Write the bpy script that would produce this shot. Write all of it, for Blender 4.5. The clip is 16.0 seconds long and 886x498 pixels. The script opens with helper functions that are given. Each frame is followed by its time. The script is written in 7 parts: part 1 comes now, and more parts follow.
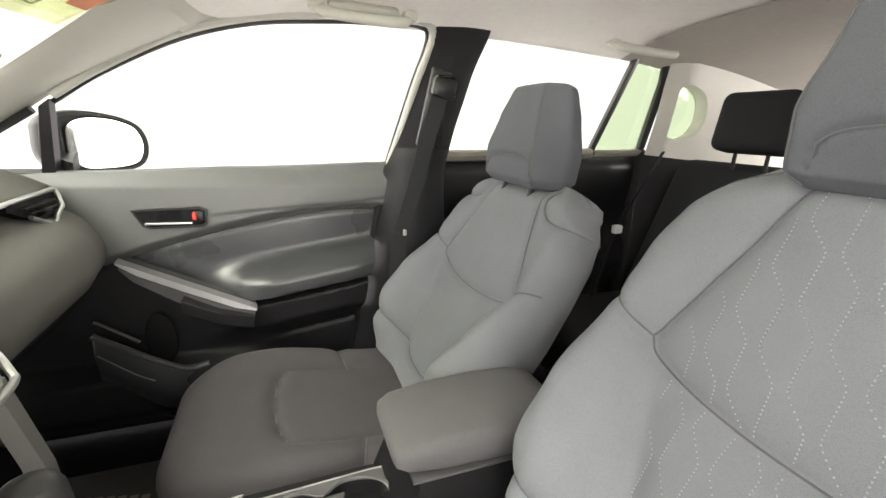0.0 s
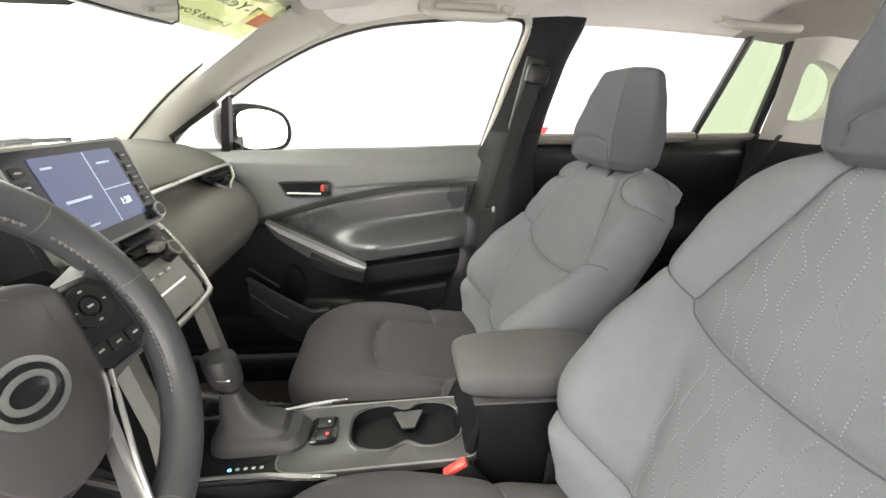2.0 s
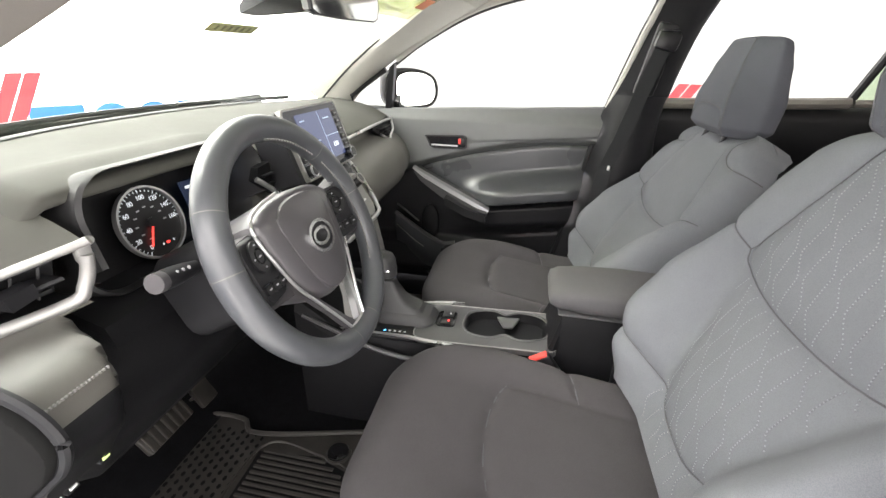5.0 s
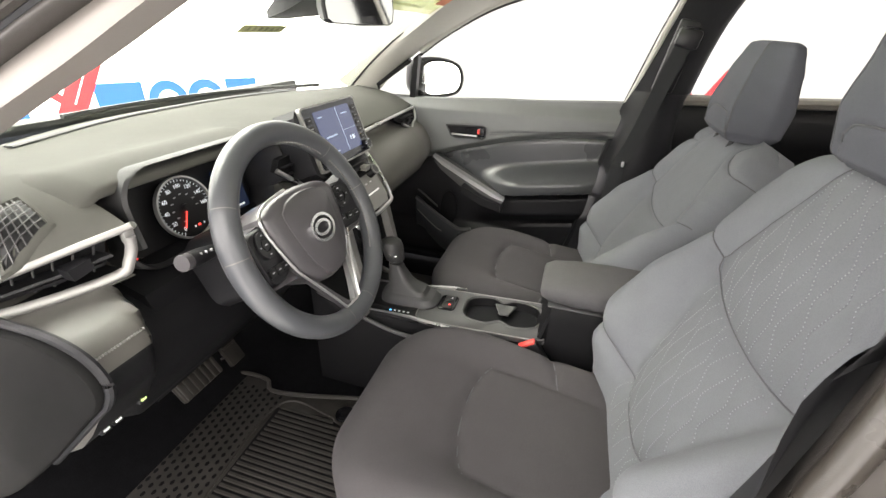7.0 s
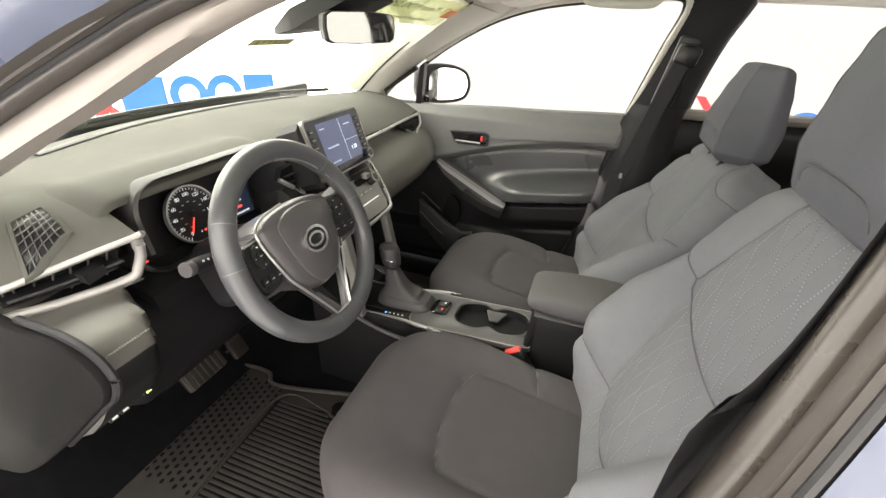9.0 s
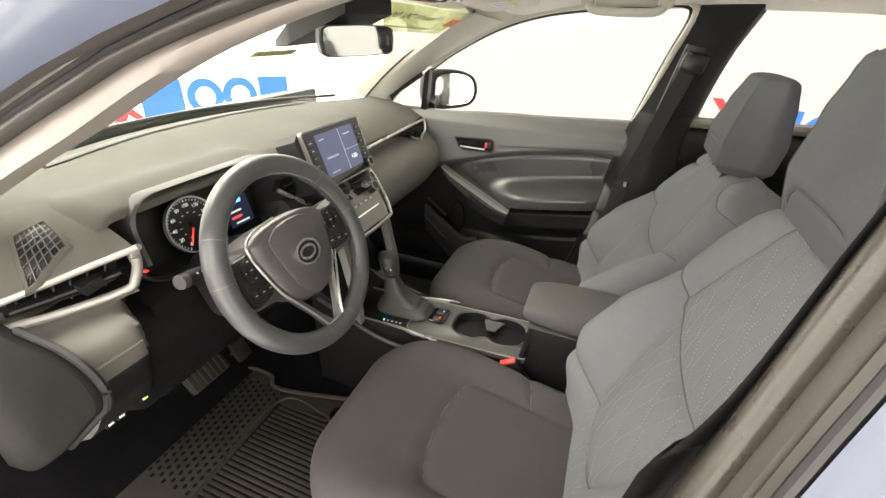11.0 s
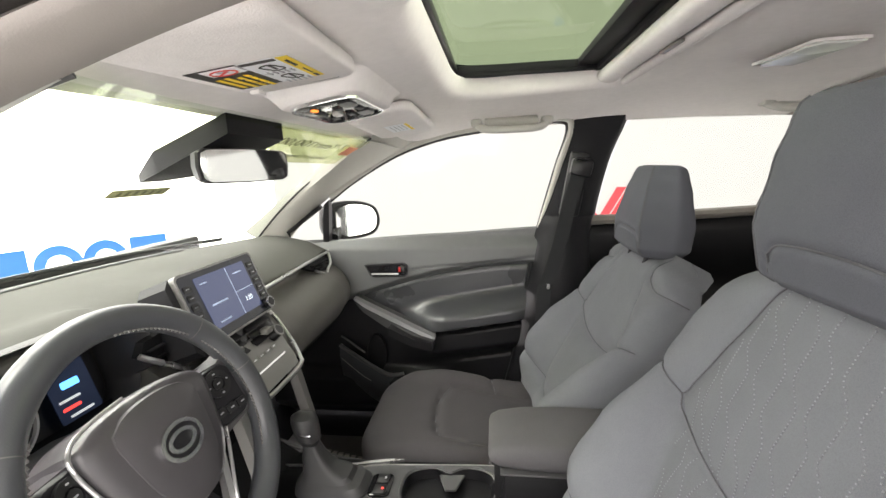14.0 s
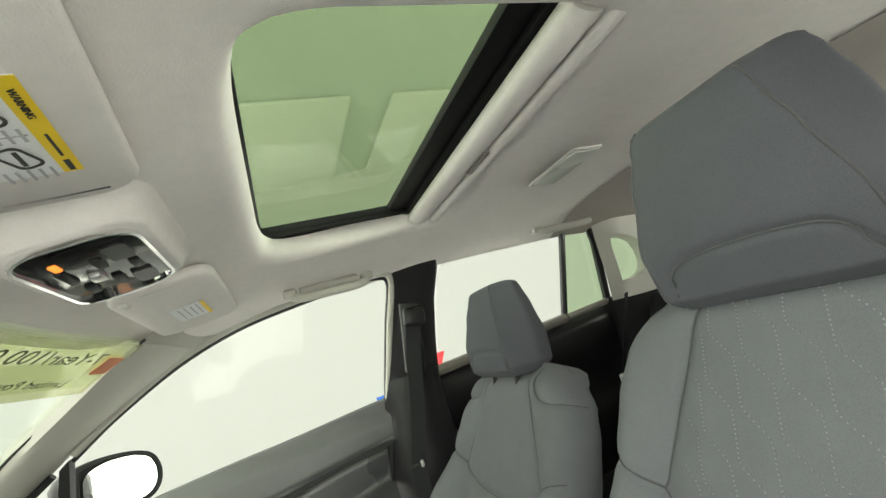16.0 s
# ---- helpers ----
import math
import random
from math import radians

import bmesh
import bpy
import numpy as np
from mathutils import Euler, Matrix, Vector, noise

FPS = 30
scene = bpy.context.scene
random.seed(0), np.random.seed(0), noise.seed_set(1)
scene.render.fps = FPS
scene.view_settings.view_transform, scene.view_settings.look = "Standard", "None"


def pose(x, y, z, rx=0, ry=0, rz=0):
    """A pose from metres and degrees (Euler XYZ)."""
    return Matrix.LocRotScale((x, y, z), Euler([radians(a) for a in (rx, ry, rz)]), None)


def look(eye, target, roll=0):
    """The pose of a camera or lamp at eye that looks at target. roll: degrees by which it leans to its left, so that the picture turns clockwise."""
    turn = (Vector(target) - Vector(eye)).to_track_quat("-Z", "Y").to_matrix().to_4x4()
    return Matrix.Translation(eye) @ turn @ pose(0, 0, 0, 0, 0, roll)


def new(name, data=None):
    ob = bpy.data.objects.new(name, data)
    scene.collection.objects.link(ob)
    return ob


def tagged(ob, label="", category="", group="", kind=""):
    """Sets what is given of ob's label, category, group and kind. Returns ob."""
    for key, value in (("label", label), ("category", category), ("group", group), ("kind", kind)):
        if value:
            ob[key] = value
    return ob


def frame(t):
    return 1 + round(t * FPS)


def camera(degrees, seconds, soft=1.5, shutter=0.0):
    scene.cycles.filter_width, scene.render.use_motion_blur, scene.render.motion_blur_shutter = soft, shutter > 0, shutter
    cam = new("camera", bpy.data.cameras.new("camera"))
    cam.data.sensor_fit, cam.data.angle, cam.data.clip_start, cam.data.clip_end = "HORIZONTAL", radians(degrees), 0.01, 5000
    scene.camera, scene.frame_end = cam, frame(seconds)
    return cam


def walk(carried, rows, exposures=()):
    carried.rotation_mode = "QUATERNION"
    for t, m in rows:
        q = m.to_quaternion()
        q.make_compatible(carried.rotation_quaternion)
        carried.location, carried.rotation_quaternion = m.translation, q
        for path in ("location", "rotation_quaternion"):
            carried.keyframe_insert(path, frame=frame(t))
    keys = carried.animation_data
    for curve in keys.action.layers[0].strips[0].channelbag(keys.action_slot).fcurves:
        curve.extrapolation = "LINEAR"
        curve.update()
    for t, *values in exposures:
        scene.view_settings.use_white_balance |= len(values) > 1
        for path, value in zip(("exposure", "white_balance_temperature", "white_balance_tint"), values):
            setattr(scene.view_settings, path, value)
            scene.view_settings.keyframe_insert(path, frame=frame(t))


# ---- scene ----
cam = camera(93.0, 16.0)
PATH = [
    (0, (0.263, -0.525, 1.232), (0.974, 1.261, 0.679), 3.0),
    (0.5, (0.273, -0.559, 1.239), (0.872, 1.261, 0.666), 2.5),
    (1, (0.279, -0.598, 1.234), (0.722, 1.261, 0.645), 2.0),
    (1.5, (0.292, -0.632, 1.227), (0.622, 1.244, 0.618), 2.0),
    (2, (0.278, -0.667, 1.233), (0.512, 1.216, 0.602), 2.1),
    (2.5, (0.244, -0.702, 1.238), (0.384, 1.176, 0.564), 1.9),
    (3, (0.221, -0.743, 1.232), (0.281, 1.123, 0.514), 1.6),
    (3.5, (0.246, -0.789, 1.245), (0.175, 1.06, 0.485), 1.0),
    (4, (0.271, -0.841, 1.256), (0.106, 0.991, 0.469), 1.1),
    (4.5, (0.288, -0.883, 1.265), (0.022, 0.924, 0.451), 1.2),
    (5, (0.303, -0.915, 1.278), (-0.031, 0.871, 0.441), 1.6),
    (7.5, (0.419, -0.955, 1.355), (-0.089, 0.731, 0.407), 2.2),
    (8, (0.434, -0.957, 1.369), (-0.089, 0.72, 0.413), 2.4),
    (8.5, (0.446, -0.958, 1.381), (-0.089, 0.715, 0.425), 2.6),
    (9, (0.454, -0.962, 1.395), (-0.089, 0.708, 0.438), 3.0),
    (11.5, (0.502, -0.931, 1.43), (-0.116, 0.707, 0.465), 2.4),
    (12, (0.51, -0.927, 1.435), (-0.114, 0.713, 0.475), 2.3),
    (12.5, (0.521, -0.92, 1.439), (-0.099, 0.735, 0.503), 1.9),
    (13, (0.526, -0.914, 1.436), (-0.057, 0.794, 0.574), 1.2),
    (13.5, (0.507, -0.891, 1.406), (0.01, 0.916, 0.708), 0.2),
    (14, (0.41, -0.812, 1.353), (0.167, 1.136, 0.97), -2.2),
    (14.5, (0.319, -0.71, 1.285), (0.526, 1.275, 1.417), -8.3),
    (15, (0.285, -0.64, 1.265), (0.891, 1.189, 1.801), -16.9),
    (15.5, (0.29, -0.615, 1.263), (1.042, 1.13, 1.885), -20.4),
    (16, (0.303, -0.64, 1.257), (1.099, 1.155, 1.634), -18.2),
]
EXPOSURES = [(0.0, 0.94, 6900, 10), (5.0, 0.84, 6600, 12), (8.5, 0.64, 7000, 11), (12.5, 0.54, 7300, 10), (13.5, 0.50, 7100, 10), (14.0, 0.45, 6700, 12), (14.4, 0.28, 6600, 18), (15.0, 0.15, 6500, 22), (15.5, 0.15, 6700, 12), (16.0, 0.15, 6850, -2)]
walk(cam, [(t, look(eye, target, roll)) for t, eye, target, roll in PATH], EXPOSURES)

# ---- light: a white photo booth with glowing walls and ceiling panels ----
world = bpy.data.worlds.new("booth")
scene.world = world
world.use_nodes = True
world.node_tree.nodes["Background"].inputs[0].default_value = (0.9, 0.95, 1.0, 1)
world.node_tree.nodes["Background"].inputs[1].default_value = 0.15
# wall and ceiling glow stands in for room light, strength set per side
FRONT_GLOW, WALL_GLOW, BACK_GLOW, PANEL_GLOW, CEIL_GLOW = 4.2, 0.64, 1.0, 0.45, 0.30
REAR_GLOW, SIDE_GLOW, ADDLAMP_GLOW, ADD_SIDE_LAMP = 4.0, 3.6, 16.0, 8.0


# ---- materials ----
def mat(name, color, rough=0.6, metal=0.0, var=0.12, scale=40.0, bump=0.0, bump_scale=400.0, spec=0.5, coat=0.0, sheen=0.0):
    m = bpy.data.materials.new(name)
    m.use_nodes = True
    nt = m.node_tree
    b = nt.nodes["Principled BSDF"]
    b.inputs["Roughness"].default_value = rough
    b.inputs["Metallic"].default_value = metal
    b.inputs["Specular IOR Level"].default_value = spec
    b.inputs["Coat Weight"].default_value = coat
    b.inputs["Sheen Weight"].default_value = sheen
    tc = nt.nodes.new("ShaderNodeTexCoord")
    n1 = nt.nodes.new("ShaderNodeTexNoise")
    n1.inputs["Scale"].default_value = scale
    n1.inputs["Detail"].default_value = 5
    n2 = nt.nodes.new("ShaderNodeTexNoise")
    n2.inputs["Scale"].default_value = scale * 0.13
    n2.inputs["Detail"].default_value = 3
    add = nt.nodes.new("ShaderNodeMath")
    add.operation = "ADD"
    ramp = nt.nodes.new("ShaderNodeMapRange")
    ramp.inputs[1].default_value, ramp.inputs[2].default_value = 0.6, 1.4
    ramp.inputs[3].default_value, ramp.inputs[4].default_value = 1 - var, 1 + var
    mul = nt.nodes.new("ShaderNodeVectorMath")
    mul.operation = "SCALE"
    mul.inputs[0].default_value = color
    for n in (n1, n2):
        nt.links.new(tc.outputs["Object"], n.inputs["Vector"])
    nt.links.new(n1.outputs[0], add.inputs[0])
    nt.links.new(n2.outputs[0], add.inputs[1])
    nt.links.new(add.outputs[0], ramp.inputs[0])
    nt.links.new(ramp.outputs[0], mul.inputs[3])
    nt.links.new(mul.outputs[0], b.inputs["Base Color"])
    rr = nt.nodes.new("ShaderNodeMapRange")
    rr.inputs[1].default_value, rr.inputs[2].default_value = 0.3, 0.7
    rr.inputs[3].default_value, rr.inputs[4].default_value = max(0.02, rough - 0.06), min(1, rough + 0.06)
    nt.links.new(n2.outputs[0], rr.inputs[0])
    nt.links.new(rr.outputs[0], b.inputs["Roughness"])
    if bump:
        n3 = nt.nodes.new("ShaderNodeTexNoise")
        n3.inputs["Scale"].default_value = bump_scale
        n3.inputs["Detail"].default_value = 3
        bp = nt.nodes.new("ShaderNodeBump")
        bp.inputs["Strength"].default_value = bump
        bp.inputs["Distance"].default_value = 0.0007
        nt.links.new(tc.outputs["Object"], n3.inputs["Vector"])
        nt.links.new(n3.outputs[0], bp.inputs["Height"])
        nt.links.new(bp.outputs[0], b.inputs["Normal"])
    return m


def weave(name, color, scale=1000.0, var=0.13, rough=0.92, bump=0.45, sheen=0.03):
    """Woven cloth: fine thread cells over a broad mottling."""
    m = mat(name, color, rough, var=0.07, scale=18, sheen=sheen, spec=0.2)
    nt = m.node_tree
    b = nt.nodes["Principled BSDF"]
    tc = nt.nodes.new("ShaderNodeTexCoord")
    vo_ = nt.nodes.new("ShaderNodeTexVoronoi")
    vo_.inputs["Scale"].default_value = scale
    nt.links.new(tc.outputs["Object"], vo_.inputs["Vector"])
    mr = nt.nodes.new("ShaderNodeMapRange")
    mr.inputs[1].default_value, mr.inputs[2].default_value = 0.0, 0.8
    mr.inputs[3].default_value, mr.inputs[4].default_value = 1 + var, 1 - var
    nt.links.new(vo_.outputs["Distance"], mr.inputs[0])
    old = b.inputs["Base Color"].links[0].from_socket
    mul = nt.nodes.new("ShaderNodeVectorMath")
    mul.operation = "SCALE"
    nt.links.new(old, mul.inputs[0])
    nt.links.new(mr.outputs[0], mul.inputs[3])
    nt.links.new(mul.outputs[0], b.inputs["Base Color"])
    bp = nt.nodes.new("ShaderNodeBump")
    bp.inputs["Strength"].default_value = bump
    bp.inputs["Distance"].default_value = 0.0006
    nt.links.new(mr.outputs[0], bp.inputs["Height"])
    nt.links.new(bp.outputs[0], b.inputs["Normal"])
    return m


def glow(name, color, strength, paint=1.0):
    m = bpy.data.materials.new(name)
    m.use_nodes = True
    nt = m.node_tree
    b = nt.nodes["Principled BSDF"]
    b.inputs["Base Color"].default_value = (*[c * paint for c in color], 1)
    b.inputs["Roughness"].default_value = 0.8
    b.inputs["Emission Color"].default_value = (*color, 1)
    b.inputs["Emission Strength"].default_value = strength
    return m


def glass(name, tint, gloss=0.05):
    """A thin tinted pane: light goes straight through, with a weak mirror on it."""
    m = bpy.data.materials.new(name)
    m.use_nodes = True
    nt = m.node_tree
    nt.nodes.remove(nt.nodes["Principled BSDF"])
    out = nt.nodes["Material Output"]
    tr = nt.nodes.new("ShaderNodeBsdfTransparent")
    tr.inputs[0].default_value = (*tint, 1)
    gl = nt.nodes.new("ShaderNodeBsdfGlossy")
    gl.inputs["Roughness"].default_value = 0.02
    fa = nt.nodes.new("ShaderNodeLayerWeight")
    fa.inputs[0].default_value = 0.25
    lw = nt.nodes.new("ShaderNodeMapRange")
    lw.inputs[3].default_value, lw.inputs[4].default_value = gloss * 0.4, gloss * 5
    nt.links.new(fa.outputs["Facing"], lw.inputs[0])
    mx = nt.nodes.new("ShaderNodeMixShader")
    nt.links.new(lw.outputs[0], mx.inputs[0])
    nt.links.new(tr.outputs[0], mx.inputs[1])
    nt.links.new(gl.outputs[0], mx.inputs[2])
    nt.links.new(mx.outputs[0], out.inputs[0])
    return m


M_CLOTH = weave("grey_cloth", (0.165, 0.172, 0.187))
M_CLOTHD = weave("grey_cloth_wing", (0.092, 0.090, 0.094), var=0.12)
M_CLOTHH = weave("blue_grey_headrest_cloth", (0.092, 0.095, 0.110))
# cushions get a darker, browner tone than the backrest cloth
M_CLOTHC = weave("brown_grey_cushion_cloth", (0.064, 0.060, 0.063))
M_DULL = mat("dull_black_plastic", (0.007, 0.007, 0.008), 0.55, var=0.15, bump=0.3, bump_scale=900, spec=0.18)
M_ENDP = mat("matt_black_cover", (0.010, 0.010, 0.010), 0.72, var=0.15, bump=0.4, bump_scale=900, spec=0.06)
# shaded copy of the pillar plastic, darkened because the side glow overlights it
M_EDGEDIM = mat("beige_plastic_darkened", (0.22, 0.20, 0.185), 0.5, var=0.04, bump=0.15, bump_scale=900)
M_SEAM = mat("seam_thread", (0.085, 0.085, 0.092), 0.9)
M_STITCH = mat("grey_stitch", (0.16, 0.155, 0.15), 0.8, var=0.05)
M_DOT = mat("pale_stitch", (0.27, 0.275, 0.29), 0.8, var=0.05)
M_BELT = weave("grey_belt_webbing", (0.034, 0.035, 0.037), scale=700, sheen=0.0)
M_BADGE = mat("bright_badge_metal", (0.80, 0.80, 0.81), 0.2, metal=1.0, var=0.02)
M_BLACKCLOTH = weave("black_cloth", (0.018, 0.018, 0.020), sheen=0.0)
M_HEAD = mat("headliner_felt", (0.76, 0.725, 0.705), 0.95, var=0.05, scale=60, bump=1.0, bump_scale=450, spec=0.2)
M_PILLAR = mat("beige_pillar_plastic", (0.46, 0.45, 0.41), 0.55, var=0.03, bump=0.15, bump_scale=900)
M_DASH = mat("dash_soft_plastic", (0.078, 0.078, 0.070), 0.68, var=0.05, bump=0.30, bump_scale=1100, spec=0.10)
M_HOOD = mat("hood_plastic", (0.026, 0.026, 0.027), 0.5, var=0.08, bump=0.3, bump_scale=900, spec=0.4)
M_DASHP = mat("greige_leatherette", (0.165, 0.158, 0.148), 0.45, var=0.05, bump=0.35, bump_scale=800, spec=0.4)
M_DASHD = mat("dark_plastic", (0.014, 0.014, 0.016), 0.45, var=0.08, bump=0.25, bump_scale=1000, spec=0.3)
M_DASHL = mat("dash_leatherette", (0.078, 0.075, 0.068), 0.40, var=0.06, bump=0.35, bump_scale=900, spec=0.45)
M_DOORL = mat("door_lower_plastic", (0.042, 0.044, 0.047), 0.30, var=0.06, bump=0.15, bump_scale=1000, spec=0.6)
M_CONS = mat("console_grey_plastic", (0.066, 0.066, 0.067), 0.33, var=0.06, bump=0.2, bump_scale=1000, spec=0.5)
M_VENT = mat("matt_silver_frame", (0.36, 0.355, 0.345), 0.42, metal=0.5, var=0.05)
M_BOOT = mat("black_leather_boot", (0.042, 0.042, 0.043), 0.45, var=0.1, bump=0.4, bump_scale=500)
M_PAD = mat("satin_grey_plastic", (0.066, 0.062, 0.067), 0.34, var=0.06, bump=0.15, bump_scale=900, spec=0.6)
M_BRONZE = mat("brown_velour_seal", (0.030, 0.026, 0.022), 0.30, var=0.05, scale=300, bump=0.12, bump_scale=900)
M_FLANGE = mat("grey_brown_flange", (0.050, 0.045, 0.041), 0.36, var=0.10, bump=0.2, bump_scale=800)
M_UMBER = mat("dark_brown_trim", (0.040, 0.036, 0.033), 0.5, var=0.08, bump=0.3, bump_scale=800)
M_DOOR = mat("door_soft_plastic", (0.125, 0.129, 0.128), 0.40, var=0.05, bump=0.12, bump_scale=1100)
M_BLACK = mat("black_plastic", (0.008, 0.008, 0.009), 0.36, var=0.1)
M_GLOSS = mat("piano_black", (0.008, 0.008, 0.009), 0.08, var=0.05)
M_SILVER = mat("satin_silver", (0.62, 0.62, 0.62), 0.3, metal=0.85, var=0.04)
M_SILVERD = mat("grey_metal_paint", (0.26, 0.255, 0.245), 0.4, metal=0.3, var=0.04)
M_CHROME = mat("chrome", (0.85, 0.85, 0.86), 0.08, metal=1.0, var=0.02)
M_LEATHER = mat("dark_leather", (0.058, 0.061, 0.067), 0.35, var=0.08, bump=0.3, bump_scale=500, spec=0.6)
M_HEADR = mat("darker_headliner_felt", (0.34, 0.31, 0.29), 0.95, var=0.06, scale=60, bump=0.4, bump_scale=500, spec=0.2)
M_CARPET = mat("black_carpet", (0.007, 0.007, 0.008), 1.0, var=0.4, scale=300, bump=1.0, bump_scale=900, spec=0.05)
M_RUBBER = mat("black_rubber", (0.036, 0.033, 0.030), 0.48, var=0.45, scale=22, bump=0.4, bump_scale=300, spec=0.5)
M_PAINT = mat("blue_grey_paint", (0.085, 0.098, 0.140), 0.32, metal=0.15, var=0.03, coat=0.25, spec=0.35)
M_TRIMGREY = mat("sill_grey_plastic", (0.20, 0.185, 0.165), 0.4, var=0.08, bump=0.3, bump_scale=800)
M_RED = mat("red_plastic", (0.75, 0.06, 0.05), 0.4, var=0.05)
M_REDGLOW = glow("red_light", (1.0, 0.06, 0.05), 1.2)
M_DIALPR = glow("white_dial_light", (0.8, 0.85, 0.9), 0.35)
M_BLUEGLOW = glow("blue_light", (0.1, 0.45, 1.0), 2.0)
M_ORANGE = glow("orange_light", (1.0, 0.3, 0.05), 1.0)
M_YELLOW = mat("yellow_label", (0.85, 0.60, 0.03), 0.6, var=0.04)
M_LABELW = mat("white_label", (0.82, 0.83, 0.85), 0.6, var=0.03)
M_LABELK = mat("black_label", (0.03, 0.028, 0.025), 0.6)
M_LABELG = mat("grey_print", (0.45, 0.45, 0.47), 0.7)
M_BLUE = mat("blue_sign", (0.008, 0.10, 0.44), 0.6, var=0.04, scale=3)
M_SIGNRED = mat("red_sign", (0.70, 0.02, 0.03), 0.6, var=0.05, scale=3)
# room light put into the wall white as glow; no lamps in the walls
M_WALL = glow("right_wall_glow", (1.0, 0.985, 0.965), WALL_GLOW, 0.06)
M_WALLF = glow("front_wall_glow", (1.0, 0.975, 0.975), FRONT_GLOW, 0.2)
M_WALLB = glow("back_wall_glow", (1.0, 0.97, 0.95), BACK_GLOW, 0.2)
M_WALLS = glow("side_wall_glow", (1.0, 0.975, 0.96), SIDE_GLOW, 0.2)
M_WALLR = glow("rear_wall_glow", (1.0, 0.98, 0.96), REAR_GLOW, 0.2)
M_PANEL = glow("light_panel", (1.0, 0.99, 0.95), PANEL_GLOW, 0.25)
# strong panels out of view, added to light the cabin from above
M_ADDLAMP = glow("added_lamp_panel", (1.0, 0.98, 0.96), ADDLAMP_GLOW, 0.25)
M_ADDLAMPS = glow("added_side_lamp", (1.0, 0.98, 0.96), ADD_SIDE_LAMP, 0.25)
M_CEIL = glow("ceiling_glow", (0.95, 1.0, 0.92), CEIL_GLOW, 0.25)
M_FLOORW = mat("booth_floor", (0.86, 0.86, 0.84), 0.6, scale=3)
M_GWS = glass("windscreen_glass", (0.90, 0.95, 0.88))
M_GCLEAR = glass("door_glass", (0.97, 0.98, 0.96))
M_GTINT = glass("green_privacy_glass", (0.72, 0.79, 0.67))
M_GROOF = glass("green_roof_glass", (0.60, 0.67, 0.53), 0.03)
M_MIRROR = mat("mirror_glass", (0.92, 0.93, 0.93), 0.02, metal=1.0, var=0.01)
M_SCREEN = mat("screen_glass", (0.02, 0.022, 0.03), 0.06, var=0.02)


# ---- building helpers ----
ORIGIN = {}


def thing(name, base, label, category, group="", kind=""):
    ob = new(name)
    ob.location = base
    ob.empty_display_size = 0.05
    ORIGIN[ob] = Vector(base)
    return tagged(ob, label, category, group, kind)


def mesh_of(verts, faces, name="mesh", smooth=True, sharp=40):
    me = bpy.data.meshes.new(name)
    me.from_pydata([tuple(v) for v in verts], [], faces)
    me.update()
    bm = bmesh.new()
    bm.from_mesh(me)
    bmesh.ops.recalc_face_normals(bm, faces=bm.faces)
    lim = radians(sharp)
    for f in bm.faces:
        f.smooth = smooth
    for e in bm.edges:
        if len(e.link_faces) == 2 and e.calc_face_angle(0) > lim:
            e.smooth = False
    bm.to_mesh(me)
    bm.free()
    return me




def part(name, me, material, parent=None, label="", category="", kind="", group=""):
    """One mesh in world metres, linked under a thing or a part."""
    ob = new(name, me)
    if not me.materials:
        me.materials.append(material)
    if parent is not None:
        o = ORIGIN[parent]
        me.transform(Matrix.Translation(-o))
        ob.parent = parent
        ORIGIN[ob] = o
    else:
        ORIGIN[ob] = Vector((0, 0, 0))
    return tagged(ob, label, category, group, kind)


def solo(name, me, material, label, category, kind="", group=""):
    """A thing of one mesh, with its origin at its middle."""
    c = sum((v.co for v in me.vertices), Vector()) / len(me.vertices)
    me.transform(Matrix.Translation(-c))
    ob = new(name, me)
    ob.location = c
    me.materials.append(material)
    ORIGIN[ob] = c
    return tagged(ob, label, category, group, kind)


def grid(fn, us, vs, close_u=False, caps=False):
    """A sheet of fn(u, v); caps closes the first and last row."""
    verts, faces = [], []
    nu, nv = len(us), len(vs)
    for v in vs:
        for u in us:
            verts.append(Vector(fn(u, v)))
    span = nu if close_u else nu - 1
    for j in range(nv - 1):
        for i in range(span):
            k = (i + 1) % nu
            faces.append((j * nu + i, j * nu + k, (j + 1) * nu + k, (j + 1) * nu + i))
    if caps:
        faces.append(tuple(range(nu)))
        faces.append(tuple((nv - 1) * nu + i for i in range(nu)))
    return verts, faces


def loft(rings, caps=True, closed=True):
    nu = len(rings[0])
    verts = [Vector(p) for r in rings for p in r]
    faces = []
    span = nu if closed else nu - 1
    for j in range(len(rings) - 1):
        for i in range(span):
            k = (i + 1) % nu
            faces.append((j * nu + i, j * nu + k, (j + 1) * nu + k, (j + 1) * nu + i))
    if caps:
        faces.append(tuple(range(nu)))
        faces.append(tuple((len(rings) - 1) * nu + i for i in range(nu)))
    return verts, faces


def merged(*sets):
    verts, faces = [], []
    for v, f in sets:
        n = len(verts)
        verts += list(v)
        faces += [tuple(i + n for i in q) for q in f]
    return verts, faces


def lin(a, b, n):
    return [a + (b - a) * i / (n - 1) for i in range(n)]


def spline(pts, n):
    """Catmull-Rom through the points, n samples."""
    P = [Vector(p) for p in pts]
    P = [2 * P[0] - P[1]] + P + [2 * P[-1] - P[-2]]
    out = []
    m = len(P) - 3
    for i in range(n):
        t = i / (n - 1) * m
        k = min(int(t), m - 1)
        f = t - k
        a, b, c, d = P[k : k + 4]
        out.append(0.5 * (2 * b + (c - a) * f + (2 * a - 5 * b + 4 * c - d) * f * f + (3 * b - a - 3 * c + d) * f ** 3))
    return out


